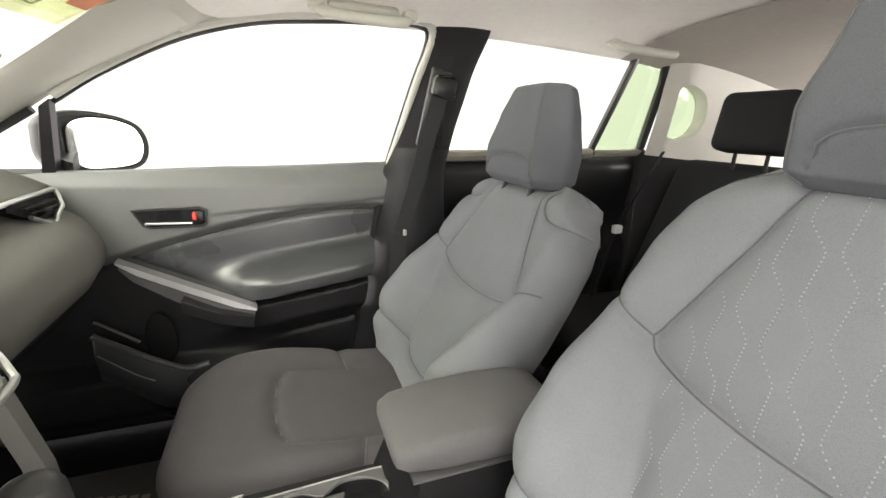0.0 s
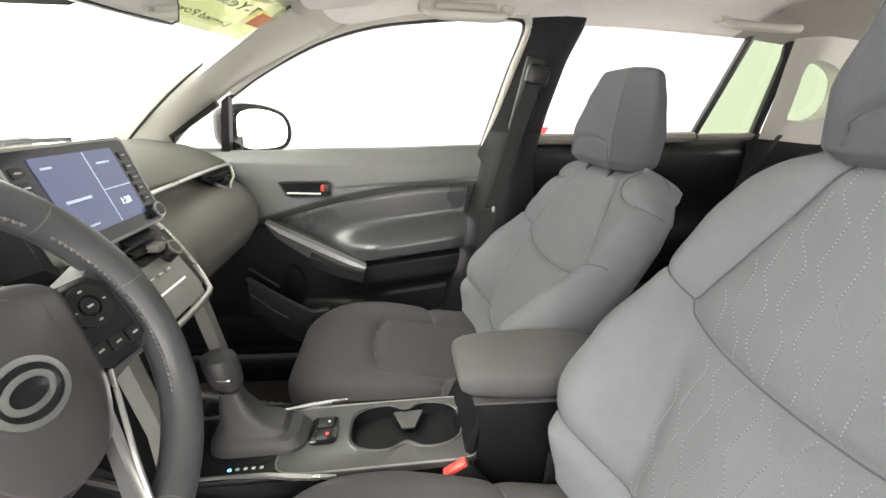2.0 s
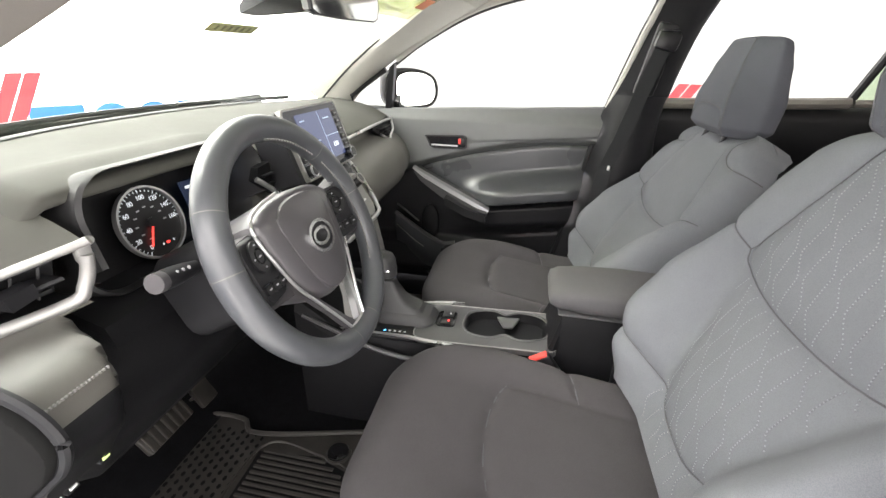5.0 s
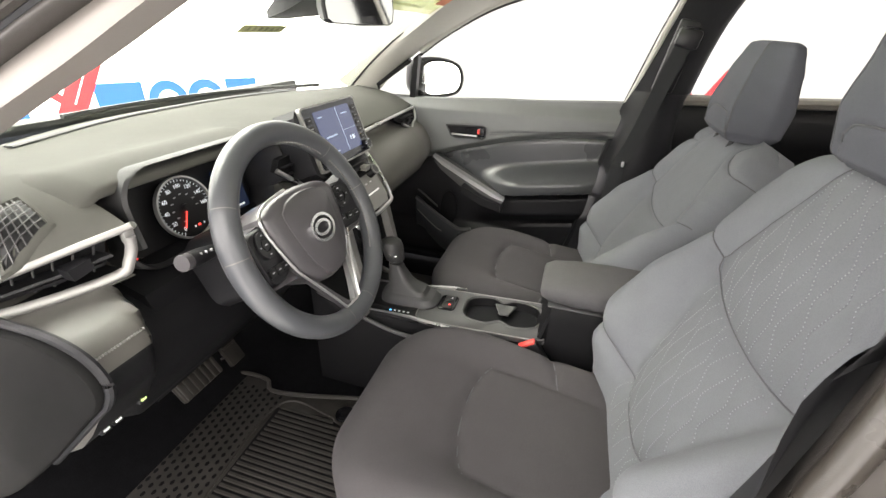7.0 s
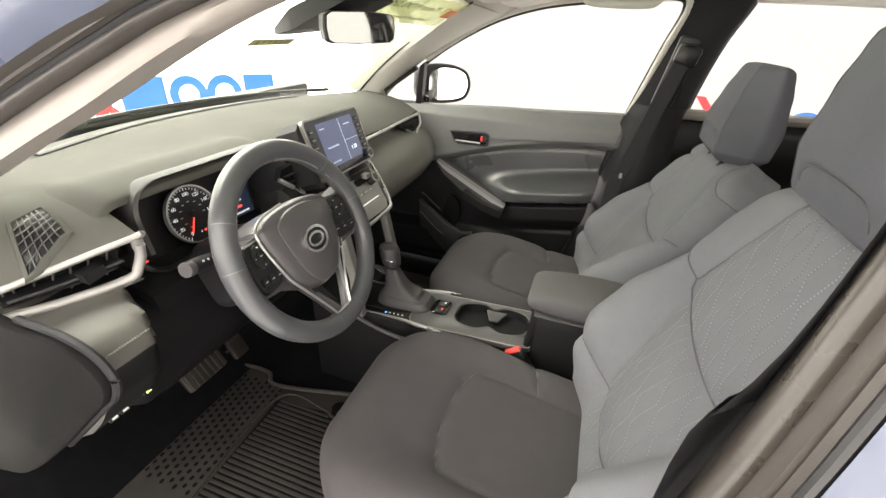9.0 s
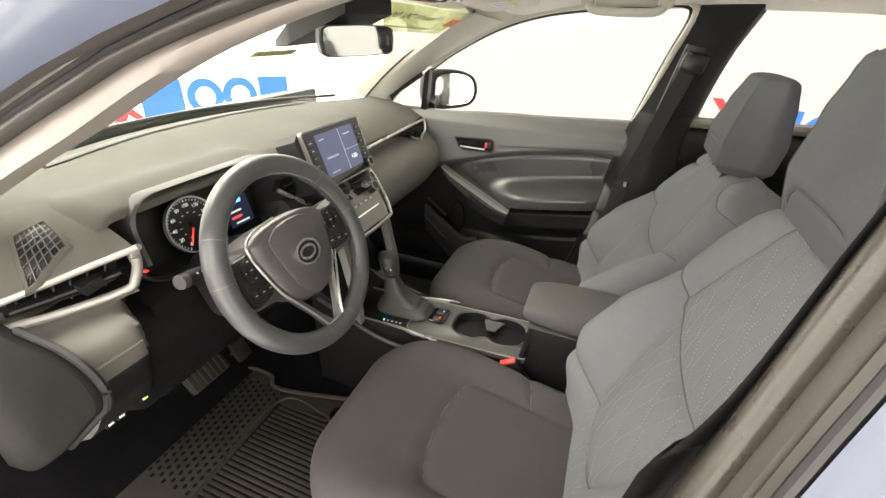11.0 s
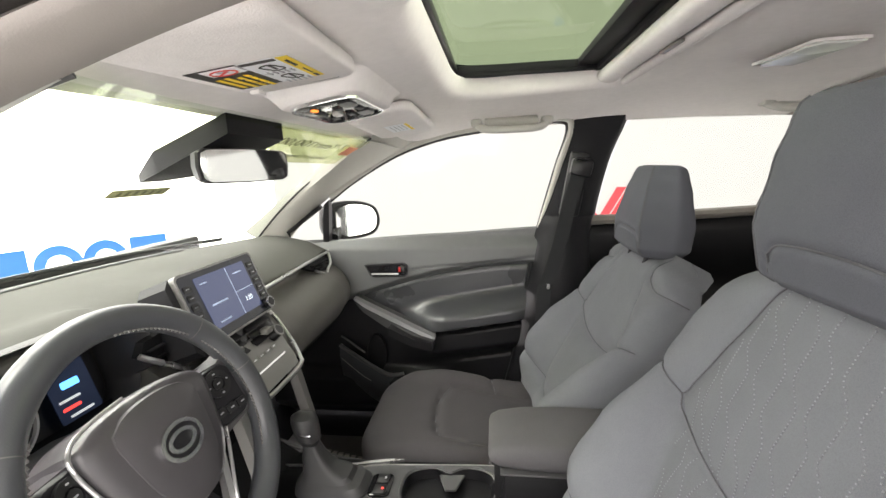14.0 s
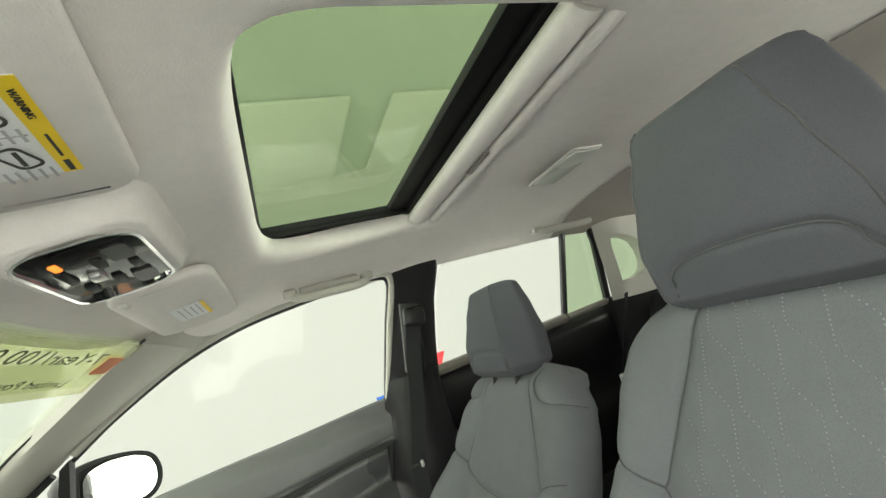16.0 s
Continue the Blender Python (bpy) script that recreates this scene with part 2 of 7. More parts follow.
def tube(pts, r, n=8, flat=1.0, up=(0, 0, 1), closed=False, radii=None):
    """A tube along points; flat squeezes it along up."""
    P = [Vector(p) for p in pts]
    rings = []
    for i, p in enumerate(P):
        if closed:
            d = P[(i + 1) % len(P)] - P[i - 1]
        else:
            d = P[min(i + 1, len(P) - 1)] - P[max(i - 1, 0)]
        d.normalize()
        s = d.cross(Vector(up))
        if s.length < 1e-4:
            s = d.cross(Vector((1, 0, 0.1)))
        s.normalize()
        w = s.cross(d)
        rr = radii[i] if radii else r
        rings.append([p + s * rr * math.cos(a) + w * rr * flat * math.sin(a) for a in lin(0, 2 * math.pi, n + 1)[:-1]])
    if closed:
        rings.append(rings[0])
    return loft(rings, caps=not closed)


def rbox(c, size, r=0.005, turn=None, seg=2):
    """A box with rounded edges; turn is a matrix about its middle."""
    bm = bmesh.new()
    bmesh.ops.create_cube(bm, size=1)
    bmesh.ops.scale(bm, vec=size, verts=bm.verts)
    r = min(r, min(size) * 0.49)
    if r > 0:
        bmesh.ops.bevel(bm, geom=list(bm.edges), offset=r, segments=seg, profile=0.5, affect="EDGES")
    m = Matrix.Translation(c) @ (turn.to_4x4() if turn else Matrix())
    bmesh.ops.transform(bm, matrix=m, verts=bm.verts)
    v = [x.co.copy() for x in bm.verts]
    bm.verts.index_update()
    f = [tuple(x.index for x in q.verts) for q in bm.faces]
    bm.free()
    return v, f


def prism(outline, depth, place, bevel=0.0):
    """A slab: outline in 2D, thickness along the third axis of the matrix place."""
    bm = bmesh.new()
    vs = [bm.verts.new((x, y, 0)) for x, y in outline]
    f = bm.faces.new(vs)
    got = bmesh.ops.extrude_face_region(bm, geom=[f])
    up = [g for g in got["geom"] if isinstance(g, bmesh.types.BMVert)]
    bmesh.ops.translate(bm, verts=up, vec=(0, 0, depth))
    if bevel > 0:
        bmesh.ops.bevel(bm, geom=list(bm.edges), offset=bevel, segments=2, profile=0.5, affect="EDGES")
    bmesh.ops.transform(bm, matrix=place, verts=bm.verts)
    bm.verts.index_update()
    v = [x.co.copy() for x in bm.verts]
    fs = [tuple(x.index for x in q.verts) for q in bm.faces]
    bm.free()
    return v, fs


def frame_prism(outer, inner, depth, place):
    """A flat frame between two outlines of equal count."""
    n = len(outer)
    rings = [[(x, y, 0) for x, y in outer], [(x, y, depth) for x, y in outer], [(x, y, depth) for x, y in inner], [(x, y, 0) for x, y in inner]]
    rings.append(rings[0])
    v, f = loft(rings, caps=False)
    return [place @ Vector(p) for p in v], f


def rrect(w, h, r, n=5):
    pts = []
    for cx, cy, a0 in ((w / 2 - r, h / 2 - r, 0), (-w / 2 + r, h / 2 - r, 90), (-w / 2 + r, -h / 2 + r, 180), (w / 2 - r, -h / 2 + r, 270)):
        for i in range(n):
            a = radians(a0 + 90 * i / (n - 1))
            pts.append((cx + r * math.cos(a), cy + r * math.sin(a)))
    return pts


def ell(w, h, n=24):
    return [(w / 2 * math.cos(a), h / 2 * math.sin(a)) for a in lin(0, 2 * math.pi, n + 1)[:-1]]


def axes_at(o, xa, ya):
    """A pose with its own x and y axes; z is their cross."""
    x = Vector(xa).normalized()
    y = Vector(ya)
    y = (y - y.dot(x) * x).normalized()
    z = x.cross(y)
    return Matrix(((x.x, y.x, z.x, o[0]), (x.y, y.y, z.y, o[1]), (x.z, y.z, z.z, o[2]), (0, 0, 0, 1)))


def sm(x, a, b):
    t = min(1, max(0, (x - a) / (b - a)))
    return t * t * (3 - 2 * t)


def table(x, rows):
    for (x0, y0), (x1, y1) in zip(rows, rows[1:]):
        if x <= x1:
            t = min(1, max(0, (x - x0) / (x1 - x0)))
            t = t * t * (3 - 2 * t) * 0.5 + t * 0.5
            return y0 + (y1 - y0) * t
    return rows[-1][1]


def seg_dist(p, line):
    best = 9
    for (ax, ay), (bx, by) in zip(line, line[1:]):
        dx, dy = bx - ax, by - ay
        t = max(0, min(1, ((p[0] - ax) * dx + (p[1] - ay) * dy) / (dx * dx + dy * dy + 1e-12)))
        best = min(best, math.hypot(p[0] - ax - t * dx, p[1] - ay - t * dy))
    return best


# ---- the booth round the car ----
BX, BR, BH = 0.3, 3.7, 3.2


def wall_pt(a, z, r=BR):
    return (BX + r * math.cos(a), r * math.sin(a), z)


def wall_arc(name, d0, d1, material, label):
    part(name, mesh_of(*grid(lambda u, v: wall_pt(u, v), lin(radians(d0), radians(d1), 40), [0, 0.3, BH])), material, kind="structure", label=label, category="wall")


# wall split into arcs so that each side glows by its own amount
wall_arc("wall_front", 123, 242, M_WALLF, "curved white booth wall with strong glow added")
wall_arc("wall_rear_booth", -40, 30, M_WALLR, "curved white booth wall behind the car, unseen, with glow added")
wall_arc("wall_right", 30, 123, M_WALL, "curved white booth wall with glow added")
wall_arc("wall_left", 242, 284, M_WALLS, "curved white booth wall with strong glow added")
wall_arc("wall_left_rear", 284, 320, M_WALLB, "curved white booth wall with weak glow added")
part("ground", mesh_of(*grid(lambda u, v: wall_pt(u, 0, v), lin(0, 2 * math.pi, 49)[:-1], [0.01, BR + 0.05], close_u=True)), M_FLOORW, kind="structure", label="pale grey booth floor under the car", category="floor")
part("ceiling", mesh_of(*grid(lambda u, v: wall_pt(u, BH, v), lin(0, 2 * math.pi, 49)[:-1], [0.01, BR + 0.05], close_u=True)), M_CEIL, kind="structure", label="pale booth ceiling above the car, with glow added", category="ceiling")
# first two show through the sunroof; the other five are unseen added lamps
for px, py, sx, sy, pm_ in ((0.75, 2.9, 0.9, 1.5, M_PANEL), (1.85, 2.9, 0.6, 1.5, M_PANEL), (-1.9, 0.9, 1.4, 1.5, M_ADDLAMP), (-1.9, -0.9, 1.4, 1.5, M_ADDLAMP), (-0.5, -2.5, 1.2, 1.2, M_ADDLAMPS), (1.1, -2.5, 1.2, 1.2, M_ADDLAMPS), (2.9, 0.0, 1.0, 1.8, M_ADDLAMP)):
    lamp = thing("ceiling_light", (px, py, BH - 0.03), "bright white rectangular ceiling light panel, one of two seen and five added", "ceiling light", "booth ceiling lights")
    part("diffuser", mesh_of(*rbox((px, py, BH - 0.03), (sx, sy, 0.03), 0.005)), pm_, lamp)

# ---- car shell ----
def side_y(z, x=0.5):
    """Half-width of the side glass at a height."""
    return 0.738 - 0.285 * (z - 1.1) - 0.03 * sm(-x, 0.0, 0.6)


def side_out(pts, s, inset=0.0):
    return [Vector((x, s * (side_y(z, x) - inset), z)) for x, z in pts]


# window outlines, (x, z)
FRONT_WIN = [(-0.205, 1.086), (-0.19, 1.245), (-0.09, 1.312), (0.065, 1.392), (0.215, 1.440), (0.365, 1.463), (0.52, 1.478), (0.622, 1.482), (0.650, 1.462), (0.612, 1.284), (0.566, 1.122), (0.20, 1.104)]
FIX_WIN = [(-0.372, 1.084), (-0.372, 1.125), (-0.225, 1.222), (-0.235, 1.222), (-0.255, 1.085)]
REAR_WIN = [(0.765, 1.150), (0.789, 1.299), (0.824, 1.451), (0.852, 1.483), (1.017, 1.488), (1.345, 1.478), (1.285, 1.173)]
QUART_WIN = [(1.305, 1.176), (1.368, 1.472), (1.462, 1.470), (1.49, 1.44), (1.513, 1.185)]




def pane(name, outline, s, material, label, thick=0.004, inset=-0.006):
    a = side_out(outline, s, inset)
    b = [p + Vector((0, s * thick, 0)) for p in a]
    ob = solo(name, mesh_of(*loft([a, b])), material, label, "window", kind="structure")
    ob.visible_shadow = False
    return ob


pane("window_1", FRONT_WIN, 1, M_GCLEAR, "closed clear front door window")
pane("window_2", [FIX_WIN[0], FIX_WIN[1], FIX_WIN[2], FIX_WIN[4]], 1, M_GCLEAR, "small fixed triangular front window")
pane("window_3", REAR_WIN, 1, M_GCLEAR, "closed rear door window")
pane("window_4", QUART_WIN, 1, M_GTINT, "green tinted quarter window")




# roof edge and pillars on the passenger side


def roof_z(x, y):
    zc = table(x, [(-0.05, 1.462), (0.15, 1.503), (0.35, 1.535), (0.7, 1.548), (1.1, 1.548), (1.35, 1.54), (1.6, 1.52), (2.3, 1.45)])
    return zc - 0.060 * (abs(y) / 0.62) ** 3.4


# A pillar trim (passenger): between the windscreen edge and the door glass
WS_EDGE = [(-0.52, 0.70, 1.115), (-0.38, 0.645, 1.20), (-0.22, 0.575, 1.295), (-0.08, 0.505, 1.375), (0.03, 0.455, 1.442)]
A_IN = [(-0.40, 0.735, 1.085), (-0.31, 0.72, 1.172), (-0.19, 0.695, 1.262), (-0.06, 0.672, 1.338), (0.10, 0.645, 1.418)]


def pillar_a(s):
    e1 = spline([(x, s * y, z) for x, y, z in WS_EDGE], 16)
    e2 = spline([(x, s * y, z) for x, y, z in A_IN], 16)
    rings = []
    for p, q in zip(e1, e2):
        mid = (p + q) / 2 + Vector((0.028, -s * 0.022, -0.005))
        out = (p + q) / 2 + Vector((-0.05, s * 0.05, 0.04))
        arc = [p * (1 - t) ** 2 + 2 * mid * t * (1 - t) + q * t * t for t in lin(0, 1, 8)]
        rings.append(arc + [q + Vector((-0.01, s * 0.03, 0.01)), out, p + Vector((-0.03, 0, 0.02))])
    return loft(rings)


solo("pillar_trim_a_right", mesh_of(*pillar_a(1)), M_PILLAR, "pale beige plastic windscreen pillar trim", "pillar", kind="structure")
solo("pillar_head_right", mesh_of(*loft([[Vector(p) + Vector(o) for p in spline([(0.004, 0.462, 1.428), (0.035, 0.53, 1.424), (0.065, 0.60, 1.412), (0.095, 0.66, 1.400)], 14)] for o in ((0, 0, 0), (0.06, 0, 0.034), (0.16, -0.01, 0.062), (0.16, -0.01, 0.09), (-0.02, 0, 0.03))], caps=False, closed=False)), M_PILLAR, "pale pillar head below the headliner", "pillar", kind="structure")
solo("pillar_trim_a_left", mesh_of(*pillar_a(-1)), M_PILLAR, "pale beige plastic windscreen pillar trim at the open door", "pillar", kind="structure")

# windscreen
WS_TOP = [(0.045, -0.46, 1.445), (-0.02, -0.25, 1.458), (-0.035, 0, 1.462), (-0.02, 0.25, 1.458), (0.045, 0.46, 1.445)]
WS_BOT = [(-0.52, -0.71, 1.09), (-0.72, -0.40, 1.085), (-0.79, 0, 1.085), (-0.72, 0.40, 1.085), (-0.52, 0.71, 1.09)]


def ws_pt(u, v):
    a = spline(WS_BOT, 33)[u]
    b = spline(WS_TOP, 33)[u]
    return a.lerp(b, v) + Vector((-0.03, 0, 0.05)) * (4 * v * (1 - v)) * 0.5


WSG = [[ws_pt(u, v) for u in range(33)] for v in lin(0, 1, 9)]
ws = solo("windscreen", mesh_of(*loft(WSG, caps=False, closed=False)), M_GWS, "large raked windscreen", "window", kind="structure")
ws.visible_shadow = False
solo("windscreen_frit", mesh_of(*tube([p + Vector((-0.006, 0, -0.004)) for p in WSG[0]], 0.012, 6)), M_BLACK, "black windscreen base seal", "trim", kind="structure")
solo("windscreen_seal", mesh_of(*merged(tube([r[0] for r in WSG], 0.0035, 6), tube([r[-1] for r in WSG], 0.0035, 6))), M_BLACK, "black windscreen side seal", "trim", kind="structure")

# headliner with the roof opening
N = 96


def hole_pt(i, grow=0.0):
    x0, x1, yh, r = 0.315 - grow, 0.722 + grow, 0.352 + grow, 0.075 + grow * 0.5
    cx, hx = (x0 + x1) / 2, (x1 - x0) / 2
    a = 2 * math.pi * i / N
    # superellipse
    c, s_ = math.cos(a), math.sin(a)
    k = (abs(c) ** 7 + abs(s_) ** 7) ** (-1 / 7)
    return cx + hx * c * k, yh * s_ * k


def outer_pt(i):
    a = 2 * math.pi * i / N
    c, s_ = math.cos(a), math.sin(a)
    k = (abs(c) ** 10 + abs(s_) ** 10) ** (-1 / 10)
    x = c * k
    x = 0.5 + (x * 0.55 if x < 0 else x * 1.75)
    y = s_ * k * (0.645 if x > 0.2 else 0.645 - 0.18 * sm(-x, -0.2, 0.06))
    if x < 0:
        x -= 0.06 * (1 - (y / 0.46) ** 2) if abs(y) < 0.46 else 0
    return x, y


rings = []
for t in (0, 0.02, 0.05, 0.1, 0.2, 0.35, 0.5, 0.65, 0.8, 0.9, 1.0):
    ring = []
    for i in range(N):
        hx, hy = hole_pt(i)
        ox, oy = outer_pt(i)
        x, y = hx + (ox - hx) * t, hy + (oy - hy) * t
        ring.append((x, y, roof_z(x, y) + 0.03 * max(0, 1 - t / 0.06) ** 2))
    rings.append(ring)
wall = [[(hole_pt(i)[0], hole_pt(i)[1], roof_z(*hole_pt(i)) + h) for i in range(N)] for h in (0.048,)]
# headliner behind x = 1.30 in a darker, browner tone
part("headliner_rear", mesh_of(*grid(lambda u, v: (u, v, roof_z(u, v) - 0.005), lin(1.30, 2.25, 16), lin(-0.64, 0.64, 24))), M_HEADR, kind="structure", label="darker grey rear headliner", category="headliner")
part("headliner", mesh_of(*loft(wall + rings, caps=False), sharp=60), M_HEAD, kind="structure", label="pale grey felt headliner round the roof opening", category="headliner")
# outer roof skin
part("roof", mesh_of(*loft([[(hole_pt(i, 0.02)[0], hole_pt(i, 0.02)[1], 1.612) for i in range(N)], [(outer_pt(i)[0] * 1.0, outer_pt(i)[1] * 1.04, roof_z(*outer_pt(i)) + 0.045) for i in range(N)]], caps=False)), M_PAINT, kind="structure", label="blue-grey painted car roof", category="roof")

# ---- sunroof ----
sun = thing("sunroof", (0.51, 0, 1.6), "green tinted glass sunroof with its shade slid back", "sunroof")
g = part("glass", mesh_of(*rbox((0.50, 0, 1.606), (0.50, 0.80, 0.006), 0.002)), M_GROOF, sun, "green tinted glass")
g.visible_shadow = False
part("rail", mesh_of(*merged(rbox((0.51, 0.345, 1.592), (0.42, 0.05, 0.018), 0.003), rbox((0.51, 0.328, 1.580), (0.42, 0.012, 0.012), 0.003))), M_DULL, sun, "black side rail")
part("rail", mesh_of(*rbox((0.51, -0.375, 1.592), (0.42, 0.03, 0.018), 0.003)), M_BLACK, sun)
part("rear_frame", mesh_of(*merged(rbox((0.645, 0, 1.594), (0.05, 0.74, 0.016), 0.003), rbox((0.675, 0, 1.585), (0.018, 0.74, 0.02), 0.004))), M_DULL, sun, "black rear glass frame")
part("front_frame", mesh_of(*rbox((0.312, 0, 1.595), (0.02, 0.74, 0.016), 0.003)), M_BLACK, sun)
part("shade", mesh_of(*grid(lambda u, v: (0.702 + 0.030 * math.cos(u), v, 1.563 + 0.019 * math.sin(u)), lin(0, 2 * math.pi, 21)[:-1], lin(-0.348, 0.348, 24), close_u=True, caps=True)), M_HEAD, sun, "pale grey felt shade edge")
part("shade_lip", mesh_of(*grid(lambda u, v: (0.742 + 0.012 * math.cos(u), v, 1.549 + 0.010 * math.sin(u)), lin(0, 2 * math.pi, 13)[:-1], lin(-0.352, 0.352, 24), close_u=True, caps=True)), M_HEAD, sun)
part("shade_pull", mesh_of(*rbox((0.722, 0.02, 1.5445), (0.012, 0.085, 0.006), 0.002)), M_TRIMGREY, sun, "grey shade pull slot")

# ---- floor and lower shell ----
part("floor", mesh_of(*loft([[(-0.75, -0.78, 0.62), (-0.75, 0.78, 0.62)], [(-0.55, -0.78, 0.42), (-0.55, 0.78, 0.42)], [(-0.42, -0.78, 0.345), (-0.42, 0.78, 0.345)], [(2.2, -0.78, 0.345), (2.2, 0.78, 0.345)], [(2.2, -0.78, 0.30), (2.2, 0.78, 0.30)], [(-0.42, -0.78, 0.30), (-0.42, 0.78, 0.30)], [(-0.75, -0.78, 0.55), (-0.75, 0.78, 0.55)]], caps=False, closed=False)), M_CARPET, kind="structure", label="black carpeted car floor", category="floor")
part("firewall", mesh_of(*rbox((-0.85, 0, 0.78), (0.06, 1.6, 0.66), 0.01)), M_BLACK, kind="structure", label="black firewall under the dashboard", category="wall")
part("wall_rear", mesh_of(*rbox((2.28, 0, 0.76), (0.06, 1.5, 0.70), 0.02)), M_BLACKCLOTH, kind="structure", label="dark tailgate trim", category="wall")
part("sill_left", mesh_of(*merged(rbox((0.05, -0.80, 0.36), (1.5, 0.10, 0.10), 0.03), rbox((0.05, -0.765, 0.405), (1.45, 0.06, 0.02), 0.008))), M_DASHD, kind="structure", label="dark plastic door sill", category="sill")

# ---- passenger door ----
door = thing("passenger_door", (0.15, 0.74, 0.35), "closed dark grey passenger door with padded trim", "car door")


BREAK = np.polyfit((-0.5, -0.3, -0.17, 0.0, 0.19, 0.51, 0.6), (0.74, 0.80, 0.843, 0.905, 0.949, 0.978, 0.985), 3)


def break_z(x):
    return float(np.polyval(BREAK, x))


def door_y(x, z):
    y = 0.735
    y -= 0.030 * sm(z, break_z(x) - 0.004, break_z(x) + 0.03) * (1 - 0.8 * sm(z, 1.05, 1.105))
    zr = z - 0.16 * (x - 0.2)
    arm = sm(x, 0.0, 0.24) * (1 - sm(x, 0.46, 0.60) * 0.35)
    y -= 0.090 * arm * sm(zr, 0.732, 0.752) * (1 - sm(zr, 0.785, 0.862))
    y -= 0.045 * arm * sm(zr, 0.60, 0.66) * (1 - sm(zr, 0.715, 0.732))
    y -= 0.055 * sm(-x, -0.30, 0.05) * sm(z, 0.36, 0.44) * (1 - sm(z, 0.53, 0.58))
    zl = 0.636 + 0.16 * (x - 0.48)
    y += 0.006 * math.exp(-((z - zl) / 0.006) ** 2) * sm(x, 0.15, 0.3)
    y += 0.006 * math.exp(-((z - break_z(x)) / 0.006) ** 2)
    y += 0.003 * math.exp(-((z - 0.977 - 0.09 * (x - 0.1)) / 0.006) ** 2) * sm(x, 0.09, 0.10)
    return y


def door_top(x):
    return table(x, [(-0.45, 1.082), (-0.2, 1.086), (0.2, 1.104), (0.60, 1.124), (0.8, 1.135)])


VB = 0.62


def door_pt2(u, v):
    """u from hinge to latch edge, v upwards; the trim break lies at v = VB."""
    z = 0.36 + 0.75 * v
    for _ in range(4):
        x1 = table(z, [(0.36, 0.405), (0.6, 0.475), (0.75, 0.505), (0.9, 0.527), (1.0, 0.552), (1.12, 0.572)])
        x = -0.50 + (x1 + 0.50) * u
        zb = break_z(x)
        z = 0.36 + (zb - 0.36) * v / VB if v <= VB else zb + (door_top(x) - zb) * (v - VB) / (1 - VB)
    return (x, door_y(x, z), z)


us = lin(0, 1, 110)
low_me = mesh_of(*grid(door_pt2, us, lin(0, VB, 90)), sharp=60)
low_me.materials.append(M_DOORL)
low_me.materials.append(M_DASHD)
for f in low_me.polygons:
    c = f.center
    if c.z - 0.16 * (c.x - 0.2) < 0.742 or c.z < 0.862 - 0.443 * (c.x + 0.115):
        f.material_index = 1
part("lower_panel", low_me, M_DOORL, door, "dark lower door panel")
up_v, up_f = grid(door_pt2, us, lin(VB, 1, 60))
part("stitching", mesh_of(*merged(*[rbox((x, door_y(x, 0.977 + 0.09 * (x - 0.1)) - 0.003, 0.977 + 0.09 * (x - 0.1) + dz), (0.005, 0.003, 0.0015), 0) for x in lin(0.10, 0.53, 60) for dz in (-0.005, 0.005)])), M_SEAM, door, "dark double stitch row")
part("trim_panel", mesh_of(*merged((up_v, up_f), grid(lambda u, t: (door_pt2(u, 1)[0], door_pt2(u, 1)[1] + t, door_pt2(u, 1)[2] + (0.004 if 0 < t < 0.04 else 0)), us, [0, 0.006, 0.05])), sharp=60), M_DOOR, door)
part("seal", mesh_of(*tube(spline([(0.572, 0.735, 1.125), (0.548, 0.73, 1.0), (0.525, 0.735, 0.87), (0.50, 0.735, 0.7), (0.45, 0.735, 0.5)], 24), 0.013, 8)), M_BLACK, door, "black rubber door seal")
part("window_frame", mesh_of(*tube(spline(side_out([(0.572, 1.115), (0.60, 1.22), (0.632, 1.35), (0.662, 1.46), (0.63, 1.494), (0.52, 1.49), (0.365, 1.475), (0.215, 1.452), (0.065, 1.404), (-0.09, 1.322), (-0.185, 1.26)], 1, 0.004), 60), 0.011, 8)), M_PILLAR, door, "pale window frame edge")
part("window_frame", mesh_of(*tube(spline(side_out([(0.565, 1.115), (0.59, 1.22), (0.622, 1.35), (0.650, 1.455), (0.622, 1.482), (0.52, 1.478), (0.365, 1.463), (0.215, 1.440), (0.065, 1.392), (-0.09, 1.312), (-0.19, 1.245)], 1, -0.004), 60), 0.006, 8)), M_BLACK, door, "black rubber window channel")
part("window_post", mesh_of(*loft([side_out([(-0.247, 1.085), (-0.222, 1.086)], 1, 0.01) + side_out([(-0.222, 1.086), (-0.247, 1.085)], 1, -0.02), side_out([(-0.214, 1.233), (-0.192, 1.25)], 1, 0.01) + side_out([(-0.192, 1.25), (-0.214, 1.233)], 1, -0.02)])), M_BLACK, door, "black mirror post")
part("window_frame", mesh_of(*tube(side_out([(-0.25, 1.085), (-0.372, 1.084), (-0.378, 1.128), (-0.23, 1.226)], 1, 0.0), 0.009, 8)), M_BLACK, door, "black corner window frame")

# inner release
hz = axes_at((0.0, 0.708, 0.978), (1, 0, 0.02), (0, 0, 1))
outer = [(-0.083, 0.022), (0.068, 0.026), (0.083, 0.018), (0.083, -0.02), (0.072, -0.028), (-0.045, -0.028), (-0.062, -0.02)]
inner = [(-0.076, 0.017), (0.066, 0.020), (0.077, 0.014), (0.077, -0.016), (0.069, -0.022), (-0.043, -0.022), (-0.058, -0.016)]
rel = part("release_bezel", mesh_of(*frame_prism(outer, inner, 0.012, hz @ Matrix.Translation((0, 0, -0.002)))), M_BLACK, door, "black handle bezel")
